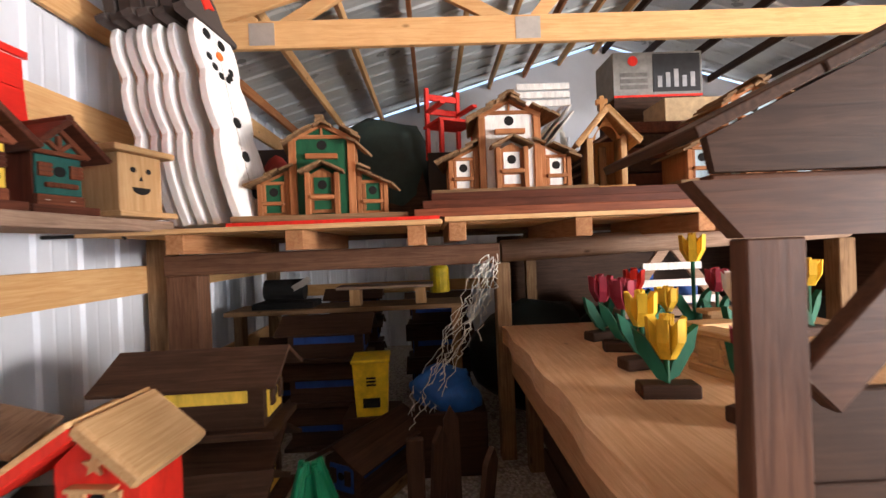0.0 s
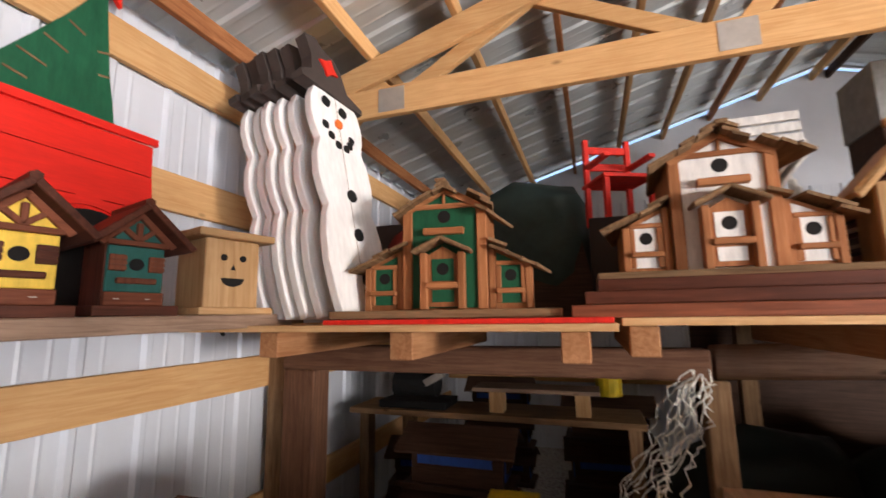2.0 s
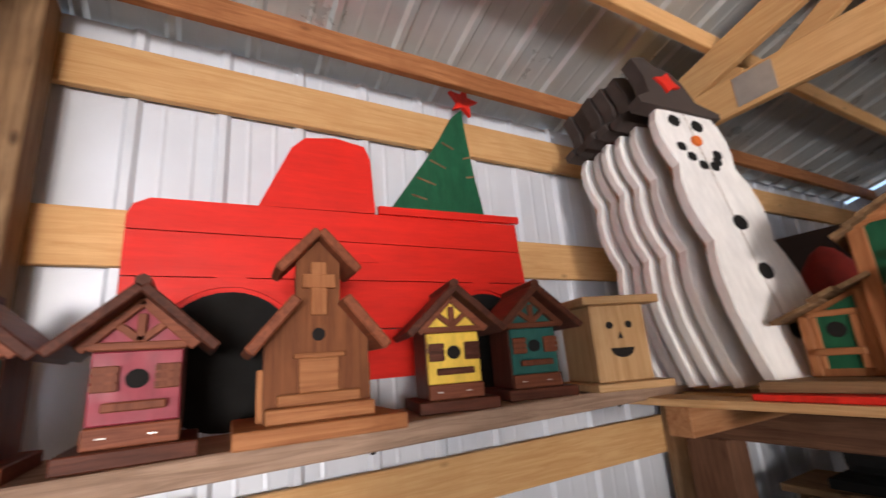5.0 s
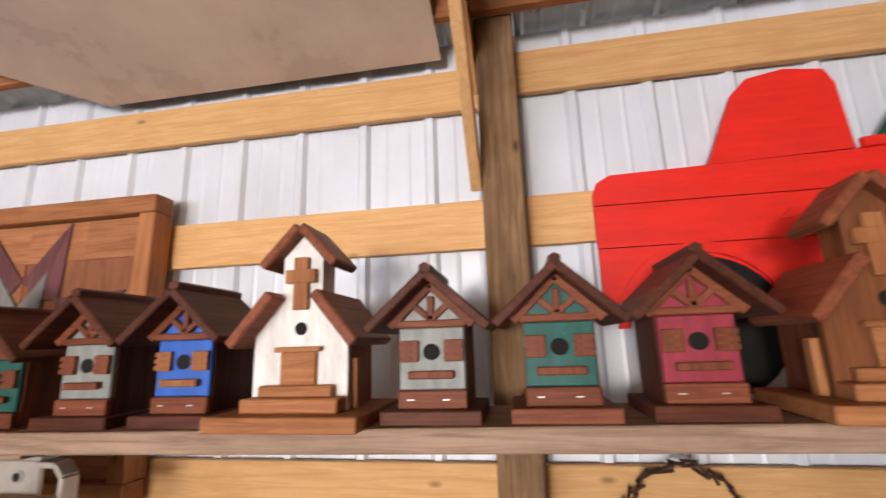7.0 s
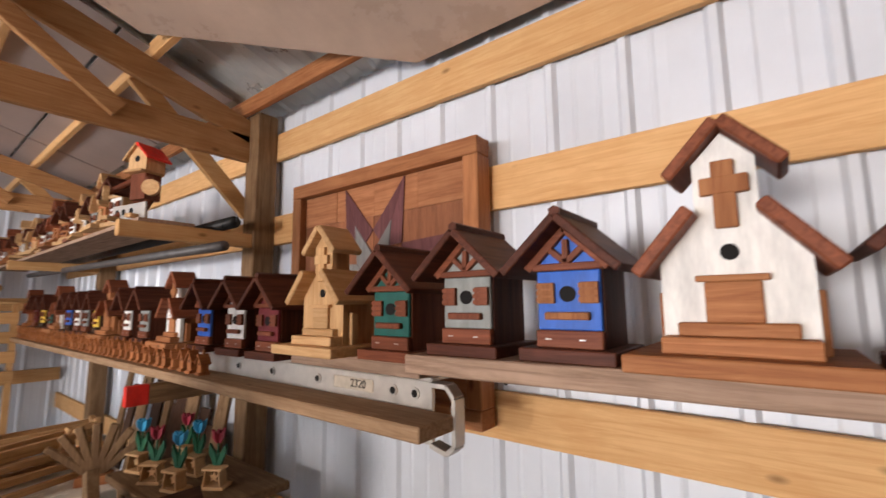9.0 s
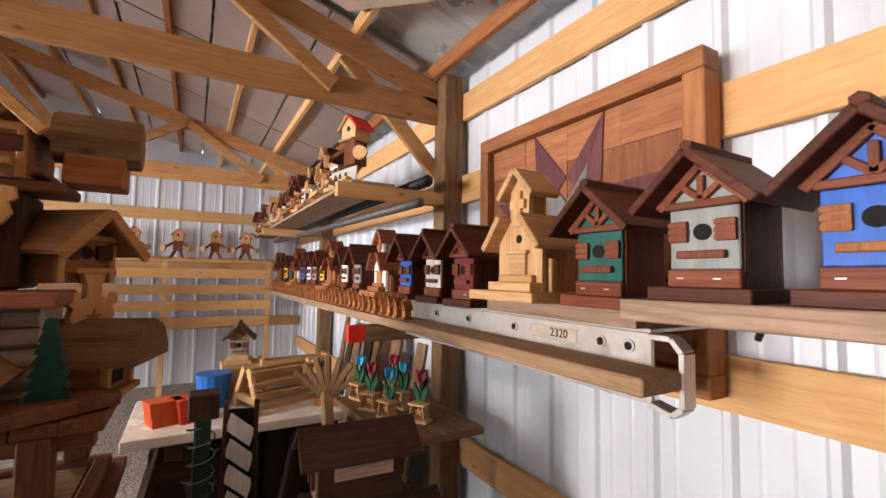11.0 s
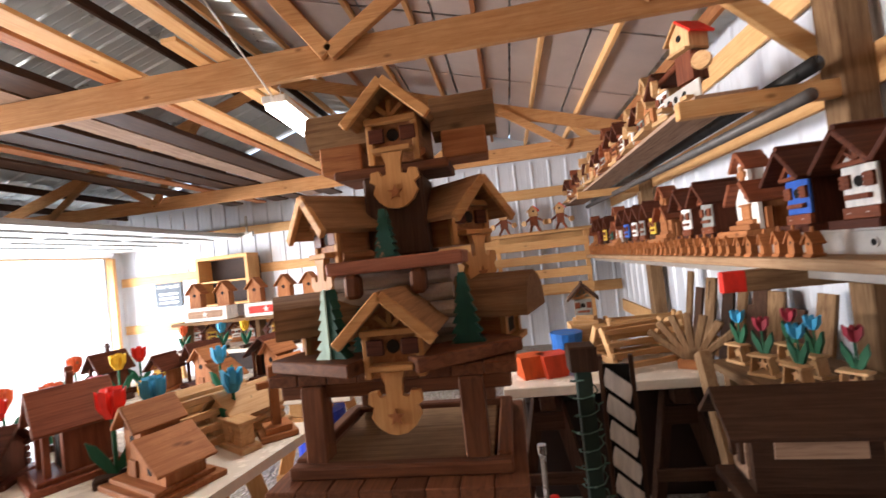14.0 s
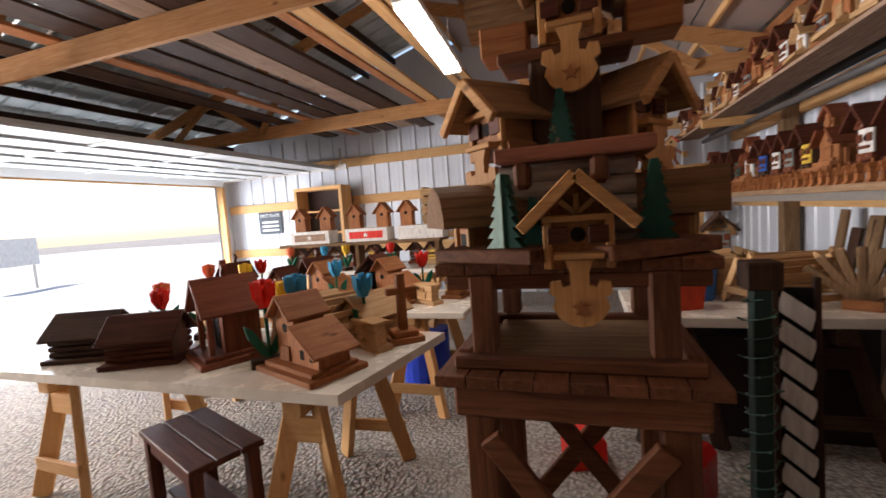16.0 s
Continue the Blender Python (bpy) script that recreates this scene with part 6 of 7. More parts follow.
# icicle light strings hanging from the beam
bm = B()
for k in range(13):
    p = Vector((0.45 + random.uniform(-0.05, 0.04), 2.88, 1.36 + random.uniform(-0.03, 0.03)))
    n = random.randint(12, 42)
    for i in range(n):
        q = p + Vector((random.uniform(-0.034, 0.024), random.uniform(-0.024, 0.024), -random.uniform(0.012, 0.05)))
        q.x -= 0.009
        rod(bm, p, q, 0.0027, seg=4)
        if random.random() < 0.3:
            rod(bm, q, q + Vector((random.uniform(-0.02, 0.02), random.uniform(-0.02, 0.02), -0.015)), 0.004, 0.002, 4)
        p = q
single("icicle_lights", bm, plain("white_wire", (0.85, 0.80, 0.72), 0.4), "tangled white icicle light strings hung from the beam", "string lights", kind="stuff")

# tulip bench
_bn = thing("slab_bench", "thick pale pine slab bench with a live edge", "bench")
bm = B()
edge = [(0.50 + 0.012 * math.sin(k * 1.7), 0.95 + k * 0.16) for k in range(14)]
prism(bm, edge + [(2.5, 3.03), (2.5, 0.95)], 0.79, 0.90, "z")
part("slab", bm, wood((0.70, 0.45, 0.26), (0.54, 0.31, 0.16), "y", 0.6), _bn)
part("apron", box(B(), 0.54, 0.58, 1.0, 2.95, 0.60, 0.789, bev=0.006), wood((0.50, 0.28, 0.14), (0.34, 0.17, 0.08), "y", 0.6), _bn)
for x in (0.62, 2.3):
    for y in (1.1, 2.85):
        boxp("leg", old("z"), _bn, x, x + 0.09, y, y + 0.09, 0, 0.789)
for c, x, y, h, rz, s in (("m", 0.98, 2.52, 0.20, 20, 1.15), ("m", 0.98, 2.25, 0.20, -15, 1.15), ("y", 0.93, 1.96, 0.175, 10, 1.15), ("y", 0.85, 1.62, 0.135, -8, 1.15), ("m", 1.00, 1.40, 0.135, 25, 1.15), ("w", 1.45, 2.10, 0.24, 30, 1.1), ("y", 1.52, 2.55, 0.36, 0, 1.2), ("r", 1.30, 2.80, 0.22, 0, 1.1), ("y", 1.28, 2.40, 0.18, 40, 1.0), ("m", 1.62, 2.50, 0.26, 10, 1.0), ("y", 2.05, 2.40, 0.26, 10, 1.1), ("m", 1.75, 2.2, 0.18, 30, 1.0), ("w", 2.1, 1.9, 0.2, 30, 1.0)):
    tul(c, x, y, 0.90, rz, h, s)
for x, y, rz in ((1.30, 2.02, 8), (1.55, 2.32, -5), (1.19, 1.80, -75)):
    put(planter("pale star planter box among the tulips"), x, y, 0.90, rz, s=1.15)
_lf = thing("open_house_model", "open grey-white wooden house frame behind the tulips", "frame")
for sg in (-0.36, 0.36):
    part("rafter", beam(B(), (1.75 + sg, 3.2, 0.95), (1.75, 3.2, 1.42), 0.03, 0.07), greyw("x"), _lf)
for z in (0.98, 1.10, 1.22):
    part("slat", box(B(), 1.42 + (z - 0.98) * 0.5, 2.08 - (z - 0.98) * 0.5, 3.17, 3.2, z, z + 0.05), WHITE, _lf)
boxp("sill", greyw("x"), _lf, 1.35, 2.15, 3.12, 3.3, 0.90, 0.95)
boxp("leg", greyw("z"), _lf, 1.40, 1.46, 3.16, 3.22, 0, 0.9)
boxp("leg", greyw("z"), _lf, 2.06, 2.12, 3.16, 3.22, 0, 0.9)
for x, c, w, h in ((1.55, (0.02, 0.08, 0.35), 0.14, 0.30), (1.72, (0.65, 0.42, 0.16), 0.12, 0.2), (1.86, (0.05, 0.12, 0.4), 0.16, 0.18)):
    single("small_carton", box(B(), x, x + w, 3.32, 3.42, 0.92, 0.92 + h, bev=0.003), plain("carton_%d" % int(x * 100), c, 0.6), "small printed carton behind the house frame", "carton", "small cartons")
single("carton_ledge", box(B(), 1.4, 2.2, 3.31, 3.6, 0, 0.919), brown("x"), "dark chest behind the house frame", "chest")

# Invented dark crates that fill the black shade under the slab bench.
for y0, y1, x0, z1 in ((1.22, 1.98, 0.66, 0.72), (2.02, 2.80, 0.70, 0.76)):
    cr = thing("storage_crate", "invented dark slatted block filling the shade under the slab bench", "crate", "crates under the slab bench")
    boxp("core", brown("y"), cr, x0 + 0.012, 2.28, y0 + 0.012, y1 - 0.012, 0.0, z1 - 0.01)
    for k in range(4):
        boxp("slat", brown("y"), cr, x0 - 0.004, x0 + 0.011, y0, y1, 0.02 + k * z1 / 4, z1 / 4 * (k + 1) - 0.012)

# near roofed feeder stand, dark brown
_fs = thing("feeder_stand", "large dark brown timber feeder stand with a sloping roof", "feeder")
FSW = wood((0.13, 0.062, 0.038), (0.062, 0.029, 0.018), "x", 0.5)
FSZ = wood((0.13, 0.062, 0.038), (0.062, 0.029, 0.018), "z", 0.5)
part("beam", prism(B(), [(0.512, 1.444), (1.42, 1.444), (1.42, 1.531), (0.436, 1.531)], 0.764, 0.803, "y"), FSW, _fs)
for x in (0.515, 1.33):
    boxp("post", FSZ, _fs, x, x + 0.092, 0.766, 0.805, 0.0, 1.443, bev=0.003)
part("brace", beam(B(), (0.622, 0.786, 1.205), (0.845, 0.786, 1.425), 0.036, 0.085), FSW, _fs)
part("gable_panel", prism(B(), [(0.552, 1.560), (1.42, 1.560), (1.42, 2.025), (0.540, 1.622)], 0.885, 0.905, "y"), brown("x"), _fs)
for k in range(4):
    f0, f1 = k / 4, (k + 1) / 4 - 0.006
    A, C = Vector((0.515, 1.075, 1.628)), Vector((1.45, 1.075, 2.060))
    part("roof_board", beam(B(), A.lerp(C, f0), A.lerp(C, f1), 0.40, 0.022, bev=0.003), brown("y"), _fs)
boxp("back_post", chal("z"), _fs, 1.36, 1.45, 1.18, 1.22, 1.551, 1.99, bev=0.003)
boxp("side_rail", chal("y"), _fs, 1.36, 1.45, 0.946, 1.22, 1.47, 1.55, bev=0.003)
boxp("gable_rail", chal("x"), _fs, 0.56, 1.40, 0.906, 0.945, 1.532, 1.559, bev=0.003)
# Infill boards added to the stand to block low light towards the shelf.
for k in range(6):
    boxp("body_board", brown("x"), _fs, 0.612, 1.75, 0.81, 0.832, 0.30 + k * 0.15, 0.447 + k * 0.15, bev=0.003)
boxp("tray", brown("x"), _fs, 0.62, 1.75, 0.833, 0.90, 1.06, 1.085, bev=0.003)
boxp("end_leg", FSZ, _fs, 1.66, 1.75, 0.833, 0.87, 0.0, 1.059, bev=0.003)

# upper clutter on the loft behind the barns
single("loft_deck", box(B(), -1.66, 3.6, 3.52, 4.7, 1.55, 1.60, bev=0.004), old("x"), "old plank loft deck behind the pallets", "deck")
for x in (-1.6, 1.0, 3.4):
    single("loft_post", box(B(), x, x + 0.1, 4.5, 4.6, 0, 1.549), old("z"), "rough post under the loft deck", "post", "loft posts")
bm = B()
bmesh.ops.create_icosphere(bm, subdivisions=3, radius=0.36)
for v in bm.verts:
    v.co = Vector((v.co.x * 1.5, v.co.y * 0.8, max(-0.30, v.co.z * 1.35))) * (1 + 0.35 * noise.noise(v.co * 4))
put(single("dark_sack", bm, plain("green_tarp", (0.035, 0.055, 0.048), 0.6), "bulging dark green tarpaulin bundle on the loft", "bundle", smooth=True), -0.35, 4.1, 2.10)
put(single("dark_sack", prism(B(), [(-0.6, 0), (0.6, 0), (0.5, 0.5), (-0.4, 0.55)], -0.3, 0.3, "y"), brown("x"), "dark trunk standing on the loft deck", "trunk"), -0.5, 4.15, 1.60)
_rc = thing("red_chair", "small bright red painted wooden chair", "chair")
for x in (0, 0.30):
    for y in (0, 0.26):
        boxp("leg", RED, _rc, x, x + 0.035, y, y + 0.035, 0, 0.27 if y == 0 else 0.62)
boxp("seat", RED, _rc, -0.01, 0.345, -0.01, 0.31, 0.271, 0.295)
for z in (0.40, 0.52):
    boxp("back_slat", RED, _rc, 0.036, 0.299, 0.265, 0.29, z, z + 0.05)
for x in (0, 0.30):
    boxp("armrest", RED, _rc, x - 0.005, x + 0.04, -0.02, 0.255, 0.40, 0.425)
put(_rc, 0.16, 3.62, 2.19, 25)
single("dark_chest", box(B(), 0.05, 0.75, 3.55, 4.1, 1.601, 2.188, bev=0.006), plain("near_black_wood", (0.03, 0.018, 0.014), 0.6), "dark wooden chest on the loft deck", "chest")
_wp = thing("plastic_chair_stack", "stack of white plastic garden chairs upturned", "chair")
for k in range(3):
    part("chair_shell", beam(B(), (0.85, 4.0 + k * 0.05, 2.0 + k * 0.06), (1.30, 4.0 + k * 0.05, 2.55 + k * 0.07), 0.42, 0.02), WHITE, _wp)
    for x in (0.95, 1.3):
        part("chair_leg", rod(B(), (x, 3.85 + k * 0.05, 1.6), (x - 0.05, 3.9 + k * 0.05, 2.35 + k * 0.06), 0.022, 0.018, 8), WHITE, _wp)
for k in range(3):
    boxp("seat_slat", WHITE, _wp, 0.84, 1.30, 3.86 + k * 0.01, 3.885 + k * 0.01, 2.62 + k * 0.075, 2.675 + k * 0.075)
_bx = thing("printed_carton", "large carton printed with red oval and dark picture", "carton")
boxp("box", plain("carton_white", (0.24, 0.235, 0.22), 0.6), _bx, 1.74, 2.55, 4.0, 4.4, 2.72, 3.12)
boxp("picture_panel", plain("print_dark", (0.03, 0.03, 0.032), 0.5), _bx, 2.10, 2.53, 3.995, 3.9995, 2.76, 3.10, bev=0)
part("red_oval", rod(B(), (1.92, 3.999, 3.04), (1.92, 3.994, 3.04), 0.045, seg=20), RED, _bx)
for k in range(3):
    boxp("print_bar", plain("print_grey", (0.15, 0.14, 0.13), 0.6), _bx, 1.80, 2.05, 3.995, 3.9995, 2.79 + k * 0.055, 2.825 + k * 0.055, bev=0)
for k in range(5):
    boxp("picture_shape", plain("print_grey2", (0.35, 0.35, 0.36), 0.6), _bx, 2.14 + k * 0.075, 2.18 + k * 0.075, 3.991, 3.9945, 2.80, 2.90 + 0.03 * (k % 3), bev=0)
boxp("red_edge", RED, _bx, 1.74, 2.55, 3.996, 3.9999, 2.715, 2.735, bev=0)
single("tan_carton", box(B(), 1.95, 2.45, 3.55, 3.9, 2.30, 2.56, bev=0.004), plain("cardboard", (0.42, 0.30, 0.17), 0.8), "plain tan cardboard carton on the stack", "carton")
_sf = thing("lattice_stack", "stack of dark stained wooden lattice frames", "frame stack")
for k in range(6):
    boxp("frame", stain("y") if k % 2 else brown("y"), _sf, 1.42 + 0.02 * (k % 2), 2.55, 3.2, 4.45, 1.74 + k * 0.092, 1.82 + k * 0.092, bev=0.004)
    boxp("inlay", greyw("y"), _sf, 1.418, 1.4195 + 0.02 * (k % 2), 3.3, 4.3, 1.765 + k * 0.092, 1.785 + k * 0.092, bev=0)
boxp("bearer", brown("x"), _sf, 1.45, 2.5, 3.55, 4.4, 1.601, 1.739)
boxp("top_bearer", brown("x"), _sf, 1.75, 2.5, 4.02, 4.38, 2.283, 2.719)

bm = B()
bmesh.ops.create_icosphere(bm, subdivisions=3, radius=0.2)
for v in bm.verts:
    v.co = Vector((v.co.x * 0.8, v.co.y * 0.6, max(-0.19, v.co.z * 1.5))) * (1 + 0.5 * noise.noise(v.co * 5))
put(single("red_sack", bm, plain("red_cloth", (0.22, 0.022, 0.016), 0.8), "slumped dull red cloth sack behind the green barn", "sack", smooth=True), -0.93, 3.10, 1.79)
single("sack_board", box(B(), -1.2, -0.6, 2.9, 3.4, 1.586, 1.60, bev=0.002), old("x"), "thin old board under the red sack", "board")

# twig wreath on the wall below the shelf
bm = B()
for k in range(60):
    a, b = radians(k * 12), radians(k * 12 + 16)
    r0, r1 = 0.17 + random.uniform(-0.018, 0.018), 0.17 + random.uniform(-0.018, 0.018)
    rod(bm, (random.uniform(-0.02, 0.02), r0 * math.cos(a), r0 * math.sin(a)), (random.uniform(-0.02, 0.02), r1 * math.cos(b), r1 * math.sin(b)), 0.006, 0.004, 5)
put(single("twig_wreath", bm, brown("x"), "round wreath of dark twigs hung on the girt", "wreath"), -1.78, 0.80, 1.245)

# ---- south-west clutter beside the chalet ----
for x, y, z, rz, b, L, lb in ((-0.84, -1.80, 0.835, -4, WB, 0.44, "dark brown long birdhouse with worn grey edges"), (-0.88, -1.80, 0.50, -2, WB, 0.52, "dark brown long birdhouse below another"), (-0.86, -1.80, 0.16, 0, WB, 0.52, "dark brown long birdhouse near the gravel"), (-1.40, -1.12, 0.42, 8, WB, 0.55, "dark brown long birdhouse close under the rail"), (-1.42, -1.12, 0.08, 6, WB, 0.55, "dark brown long birdhouse stacked by the wall")):
    put(roof_feeder(b, lb, L), x, y, z, rz, s=0.86 if z > 0.8 else 1.0).matrix_basis @= Matrix.Diagonal((1.0, 0.66, 1.0, 1.0))
for x, y, h in ((-0.86, -1.80, 0.159), (-1.42, -1.12, 0.079)):
    single("ground_skid", box(B(), x - 0.26, x + 0.26, y - 0.14, y + 0.14, 0, h, bev=0.006), old("x"), "rough timber skid on the gravel", "skid", "timber skids")
_lp = thing("lamp_post", "dark green rustic post wound with string lights", "post")
boxp("shaft", plain("dark_green_stain", (0.018, 0.035, 0.026), 0.6), _lp, -0.39, -0.33, -2.33, -2.27, 0, 1.06, bev=0.004)
boxp("cap", brown("z"), _lp, -0.415, -0.305, -2.355, -2.245, 1.061, 1.16, bev=0.006)
bm = B()
pr = None
for k in range(110):
    a = radians(k * 47)
    q = Vector((-0.36 + 0.05 * math.cos(a), -2.30 + 0.05 * math.sin(a), 0.05 + k * 0.009))
    if pr is not None:
        rod(bm, pr, q, 0.003, seg=4)
        if k % 3 == 0:
            rod(bm, q, q + Vector((math.cos(a) * 0.02, math.sin(a) * 0.02, 0.008)), 0.005, 0.003, 5)
    pr = q
part("light_string", bm, plain("green_wire", (0.05, 0.10, 0.075), 0.4), _lp)
_sh = thing("louvred_shutter", "white louvred shutter panel leaning in a dark frame", "shutter")
for sx in (-0.115, 0.085):
    boxp("stile", brown("z"), _sh, sx, sx + 0.03, -0.02, 0.02, 0, 1.08)
for k in range(9):
    part("louvre", beam(B(), (-0.082, 0.012, 0.05 + k * 0.108), (0.082, 0.012, 0.13 + k * 0.108), 0.012, 0.078, bev=0.002), WHITE, _sh)
boxp("backing", BLACK, _sh, -0.084, 0.084, -0.018, 0.0, 0.02, 1.04)
put(_sh, -0.50, -2.36, 0, -12, 4).matrix_basis @= Matrix.Diagonal((0.62, 1.0, 1.0, 1.0))
_gc = thing("fuel_can", "red plastic fuel can with black cap", "fuel can")
RP = plain("red_plastic", (0.55, 0.02, 0.015), 0.35)
bm = box(B(), -0.13, 0.13, -0.09, 0.09, 0, 0.24, bev=0.03)
part("body", bm, RP, _gc)
part("handle", beam(B(), (-0.10, 0, 0.28), (0.06, 0, 0.33), 0.035, 0.03, bev=0.01), RP, _gc)
part("handle_stem", rod(B(), (-0.09, 0, 0.24), (-0.09, 0, 0.29), 0.02, seg=8), RP, _gc)
part("handle_stem", rod(B(), (0.05, 0, 0.24), (0.05, 0, 0.33), 0.02, seg=8), RP, _gc)
part("spout", rod(B(), (0.09, 0, 0.24), (0.11, 0, 0.36), 0.022, 0.018, 10), BLACK, _gc)
put(_gc, -0.16, -2.62, 0.0, 60, s=1.15)
_jk = thing("floor_jack_handle", "chrome jack handle standing by the fuel can", "tool")
part("shaft", rod(B(), (-0.16, -2.44, 0), (-0.17, -2.46, 0.66), 0.013, seg=8), plain("chrome", (0.7, 0.7, 0.7), 0.2, 1.0), _jk)
part("socket", rod(B(), (-0.17, -2.46, 0.66), (-0.17, -2.46, 0.70), 0.02, seg=10), plain("chrome", (0.7, 0.7, 0.7), 0.2, 1.0), _jk)
boxp("block", redst("x"), _jk, -0.30, -0.05, -2.50, -2.38, 0, 0.12)
_bd = single("leaning_timber", beam(B(), (-0.95, -2.30, 0.0), (-0.98, -2.75, 0.98), 0.05, 0.09), wood((0.30, 0.19, 0.10), (0.18, 0.10, 0.05), "z", 0.7), "weathered timber leaning against the table", "timber")
put(single("grey_tabletop_board", box(B(), -0.25, 0.25, -0.14, 0.14, 0, 0.03, bev=0.003), greyw("x"), "grey weathered board propped low beside the feeders", "board"), -0.60, -1.45, 0.62, 15)
single("board_prop", box(B(), -0.72, -0.48, -1.52, -1.40, 0, 0.619), old("z"), "old timber prop under the grey board", "prop")
_ra = thing("painted_timber", "timber arm with red painted end below the plank", "timber")
boxp("arm", old("x"), _ra, -1.68, -1.16, -2.67, -2.63, 1.265, 1.361)
boxp("painted_end", RED, _ra, -1.159, -1.06, -2.67, -2.63, 1.265, 1.361)
single("low_shelf", box(B(), -1.66, -1.12, -3.05, -2.17, 0.82, 0.86, bev=0.004), old("y"), "rough low shelf of planters by the wall", "shelf")
for y in (-2.95, -2.25):
    single("timber_prop", box(B(), -1.22, -1.15, y, y + 0.06, 0, 0.819), old("z"), "rough leg under the low shelf", "leg support", "low shelf legs")


def a_planter(c, label):
    p = thing("tulip_planter", label, "planter", "tulip planters by the wall")
    boxp("base", nat("y"), p, -0.06, 0.08, -0.10, 0.10, 0, 0.025)
    for sg in (1, -1):
        part("side", beam(B(), (0.03, sg * 0.075, 0.025), (0.03, sg * 0.055, 0.15), 0.10, 0.015), nat("z"), p)
    boxp("top_rail", nat("y"), p, -0.02, 0.09, -0.085, 0.085, 0.15, 0.168)
    part("star", prism(B(), star_pts(0.045, 0, 0.09), 0.03, 0.042, "x"), nat("z"), p)
    for sg in (1, -1):
        part("leaf", prism(B(), [(0, 0.17), (sg * 0.03, 0.17), (sg * 0.075, 0.27), (sg * 0.07, 0.34), (sg * 0.02, 0.26)], -0.012, 0.012, "x"), GREEN, p)
    part("stem", rod(B(), (0, 0, 0.168), (0, 0, 0.36), 0.008, seg=6), GREEN, p)
    for k in range(2):
        pe = part("petal", prism(B(), [(-0.02, 0.345), (0.02, 0.345), (0.05, 0.39), (0.055, 0.45), (0.022, 0.42), (0, 0.455), (-0.022, 0.42), (-0.055, 0.45), (-0.05, 0.39)], -0.014, 0.014, "x"), TUL[c][0], p)
        pe.matrix_basis = pose(0, 0, 0, 0, 0, k * 70)
    return p


for c, x, y in (("b", -1.25, -2.95), ("m", -1.24, -2.72), ("b", -1.27, -2.52), ("m", -1.40, -2.40), ("b", -1.42, -2.66), ("m", -1.45, -2.88)):
    put(a_planter(c, "pale planter box with green leaves and a " + TUL[c][1] + " tulip"), x, y, 0.86, random.uniform(10, 40), s=0.60)
_fn = thing("wooden_fan", "fan of tan wooden slats like a spread tail", "ornament")
for k in range(7):
    a = radians(40 + k * 17)
    part("feather", beam(B(), (0, 0, 0.03), (0, 0.30 * math.cos(a), 0.03 + 0.30 * math.sin(a)), 0.02, 0.045, bev=0.008), old("z"), _fn)
boxp("foot", cedar("y"), _fn, -0.05, 0.05, -0.08, 0.08, 0, 0.05)
put(_fn, -1.14, -3.30, 0.75, 60)
put(cottage(GREYP, "nat", "pale grey small birdhouse on the wall table", roof="brown"), -0.62, -3.82, 0.99, 82, s=0.75)
single("table_box", box(B(), -0.76, -0.50, -3.93, -3.70, 0.75, 0.989, bev=0.004), nat("x"), "pale wooden box on the wall table", "box")
for x, c in ((-0.18, (0.62, 0.10, 0.02)), (-0.32, (0.6, 0.06, 0.02))):
    put(single("orange_planter", prism(B(), [(-0.07, 0), (0.07, 0), (0.09, 0.14), (-0.09, 0.14)], -0.07, 0.07, "y"), paint("orange_%d" % int(-x * 100), c), "bright orange painted planter box", "planter"), x, -3.35, 0.75, 20)
put(single("blue_bucket", rod(B(), (0, 0, 0), (0, 0, 0.22), 0.09, 0.11, 16), plain("blue_plastic", (0.02, 0.13, 0.45), 0.4), "blue plastic bucket on the wall table", "bucket"), -0.45, -3.6, 0.75)

# dark boards leaning on the wall under the rail
for k in range(13):
    y = -4.75 + k * 0.145 + random.uniform(-0.02, 0.02)
    h = random.uniform(0.92, 1.22)
    single("leaning_board", beam(B(), (-1.56 + random.uniform(-0.03, 0.03), y, 0.0), (-1.74, y + random.uniform(-0.05, 0.05), h), 0.024, 0.125, 90, 0.003), brown("z") if k % 3 else old("z"), "dark board leaning on the steel wall under the rail", "board", "boards leaning on the wall")

# shelf of novelty birdhouses along the end wall
_es = thing("end_rack", "slatted pine rack against the end wall", "rack")
for z in (0.9, 1.12, 1.34, 1.56):
    boxp("slat", pine("x"), _es, -1.3, 1.3, -7.15, -7.10, z, z + 0.13)
for x in (-1.3, 0.0, 1.24):
    boxp("upright", pine("z"), _es, x, x + 0.06, -7.21, -7.151, 0, 1.78)
boxp("top_board", pine("x"), _es, -1.3, 1.3, -7.45, -7.05, 1.781, 1.81)
for x, rz in ((-0.95, 80), (-0.55, 95), (-0.1, 85), (0.4, 90), (0.85, 100)):
    put(lumber_bird("pine novelty birdhouse with red arms on the end rack"), x, -7.22, 1.81, rz, s=0.9)
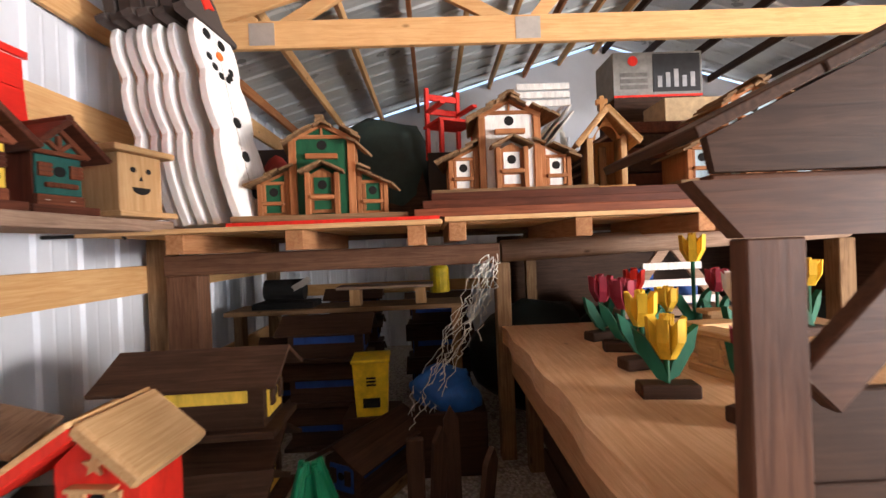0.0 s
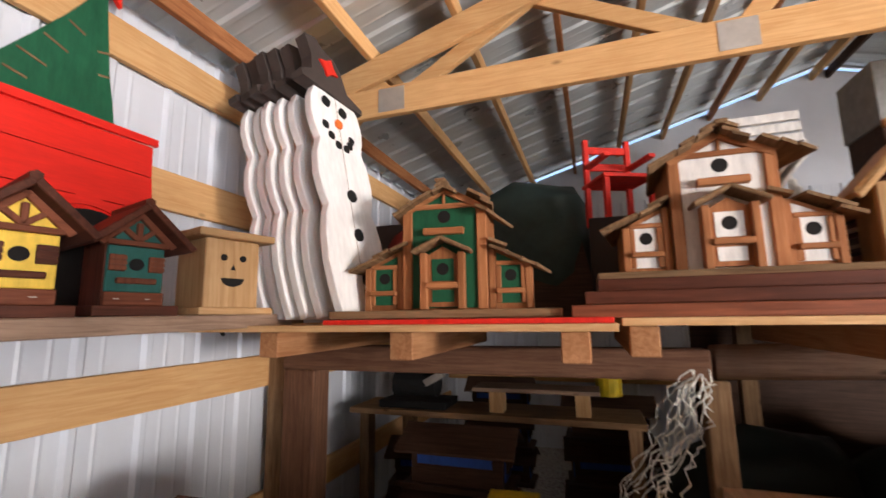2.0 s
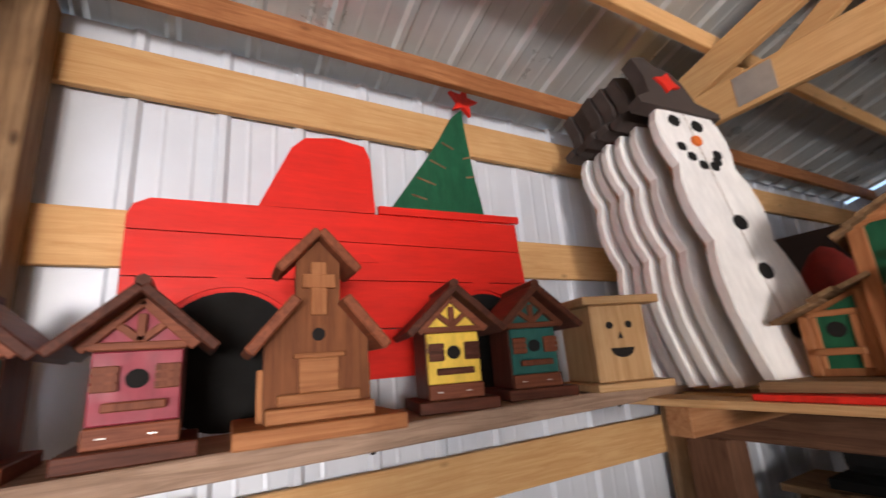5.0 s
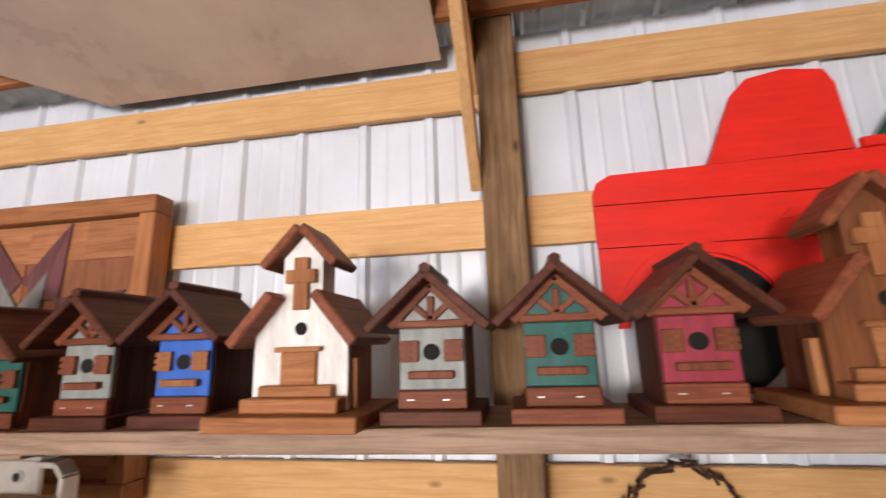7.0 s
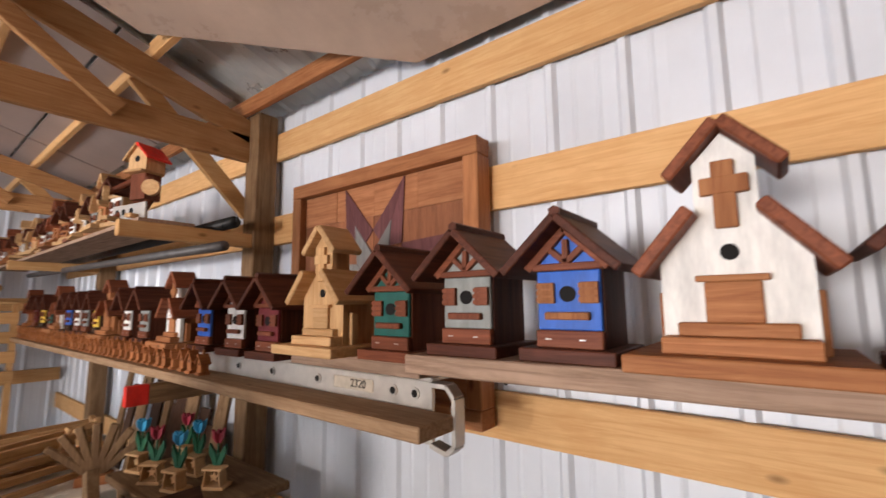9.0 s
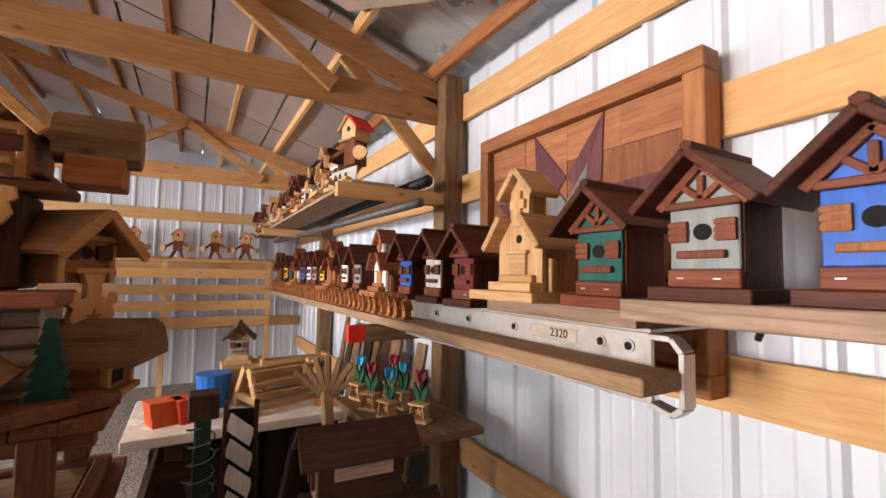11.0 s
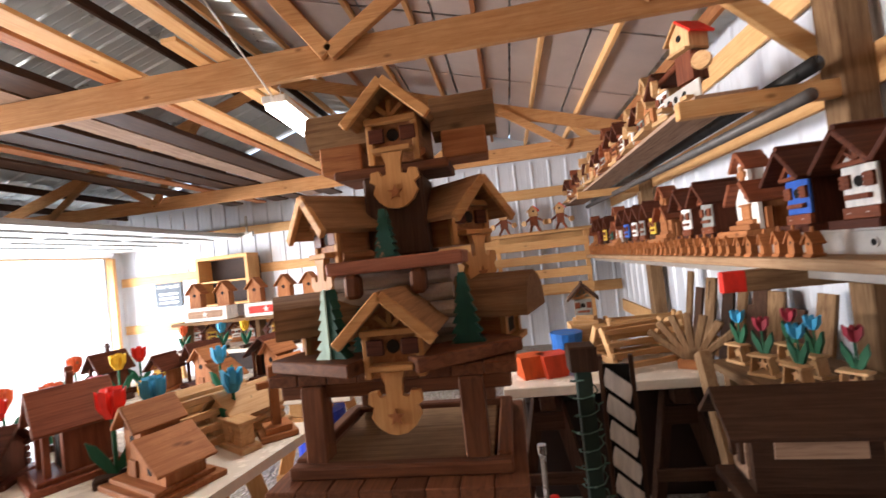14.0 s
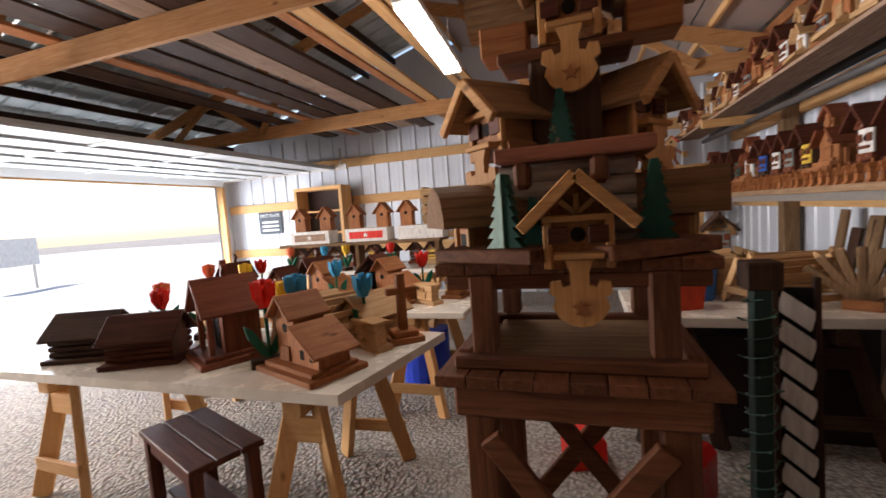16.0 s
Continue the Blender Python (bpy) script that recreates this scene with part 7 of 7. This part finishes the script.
put(single("blue_drum", rod(B(), (0, 0, 0), (0, 0, 0.45), 0.2, seg=20), plain("blue_plastic", (0.02, 0.05, 0.45), 0.4), "blue plastic drum on the gravel", "drum"), 1.55, -3.9, 0)
put(single("red_shed_toy", prism(B(), [(-0.1, 0), (0.1, 0), (0.1, 0.15), (0, 0.24), (-0.1, 0.15)], -0.1, 0.1, "y"), RED, "little red gabled box under the chalet stand", "box"), 0.28, -2.9, 0.0, 15)
# Invented near-black crates stand in for the shade under the wall table.
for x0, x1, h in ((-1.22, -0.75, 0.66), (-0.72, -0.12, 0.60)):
    single("dark_crate", box(B(), x0, x1, -3.86, -3.30, 0, h, bev=0.006), plain("near_black_wood", (0.03, 0.018, 0.014), 0.6), "near-black filler crate, invented for the shade under the wall table", "crate", "crates under the table")

# invented near-black filler that keeps the back of the north bay in shade
DARKW = plain("near_black_wood", (0.03, 0.018, 0.014), 0.6)
_ps = thing("plywood_stack", "near-black filler sheets on edge, invented to darken the bay", "plywood")
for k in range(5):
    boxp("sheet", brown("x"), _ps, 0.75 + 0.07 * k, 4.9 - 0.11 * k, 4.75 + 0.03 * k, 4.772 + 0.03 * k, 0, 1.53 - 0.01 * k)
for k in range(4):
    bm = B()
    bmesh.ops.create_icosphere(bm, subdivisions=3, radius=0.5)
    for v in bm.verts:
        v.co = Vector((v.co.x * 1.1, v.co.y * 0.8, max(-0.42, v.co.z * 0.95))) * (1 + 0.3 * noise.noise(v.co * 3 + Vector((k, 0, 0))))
    put(single("covered_machine", bm, plain("filler_dark", (0.015, 0.022, 0.02), 0.6), "near-black filler mound, invented where the bay is only shade", "machine", "covered machines", smooth=True), 0.95 + 0.95 * k, 4.0 + 0.12 * (k % 2), 0.46)
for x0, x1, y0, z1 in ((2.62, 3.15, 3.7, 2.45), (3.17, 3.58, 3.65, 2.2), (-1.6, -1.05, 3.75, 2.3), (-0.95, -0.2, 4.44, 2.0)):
    single("storage_box", box(B(), x0, x1, y0, y0 + 0.5 if y0 < 4.4 else 4.69, 1.601, z1, bev=0.006), DARKW, "near-black filler box on the loft deck, invented to darken it", "box", "storage boxes on the loft")
# Unseen upright, added to screen light from the bay.
single("lumber_rack", box(B(), 3.62, 3.80, 3.3, 6.3, 0, 2.3, bev=0.006), brown("y"), "invented dark screen that keeps light out of the north bay", "rack")
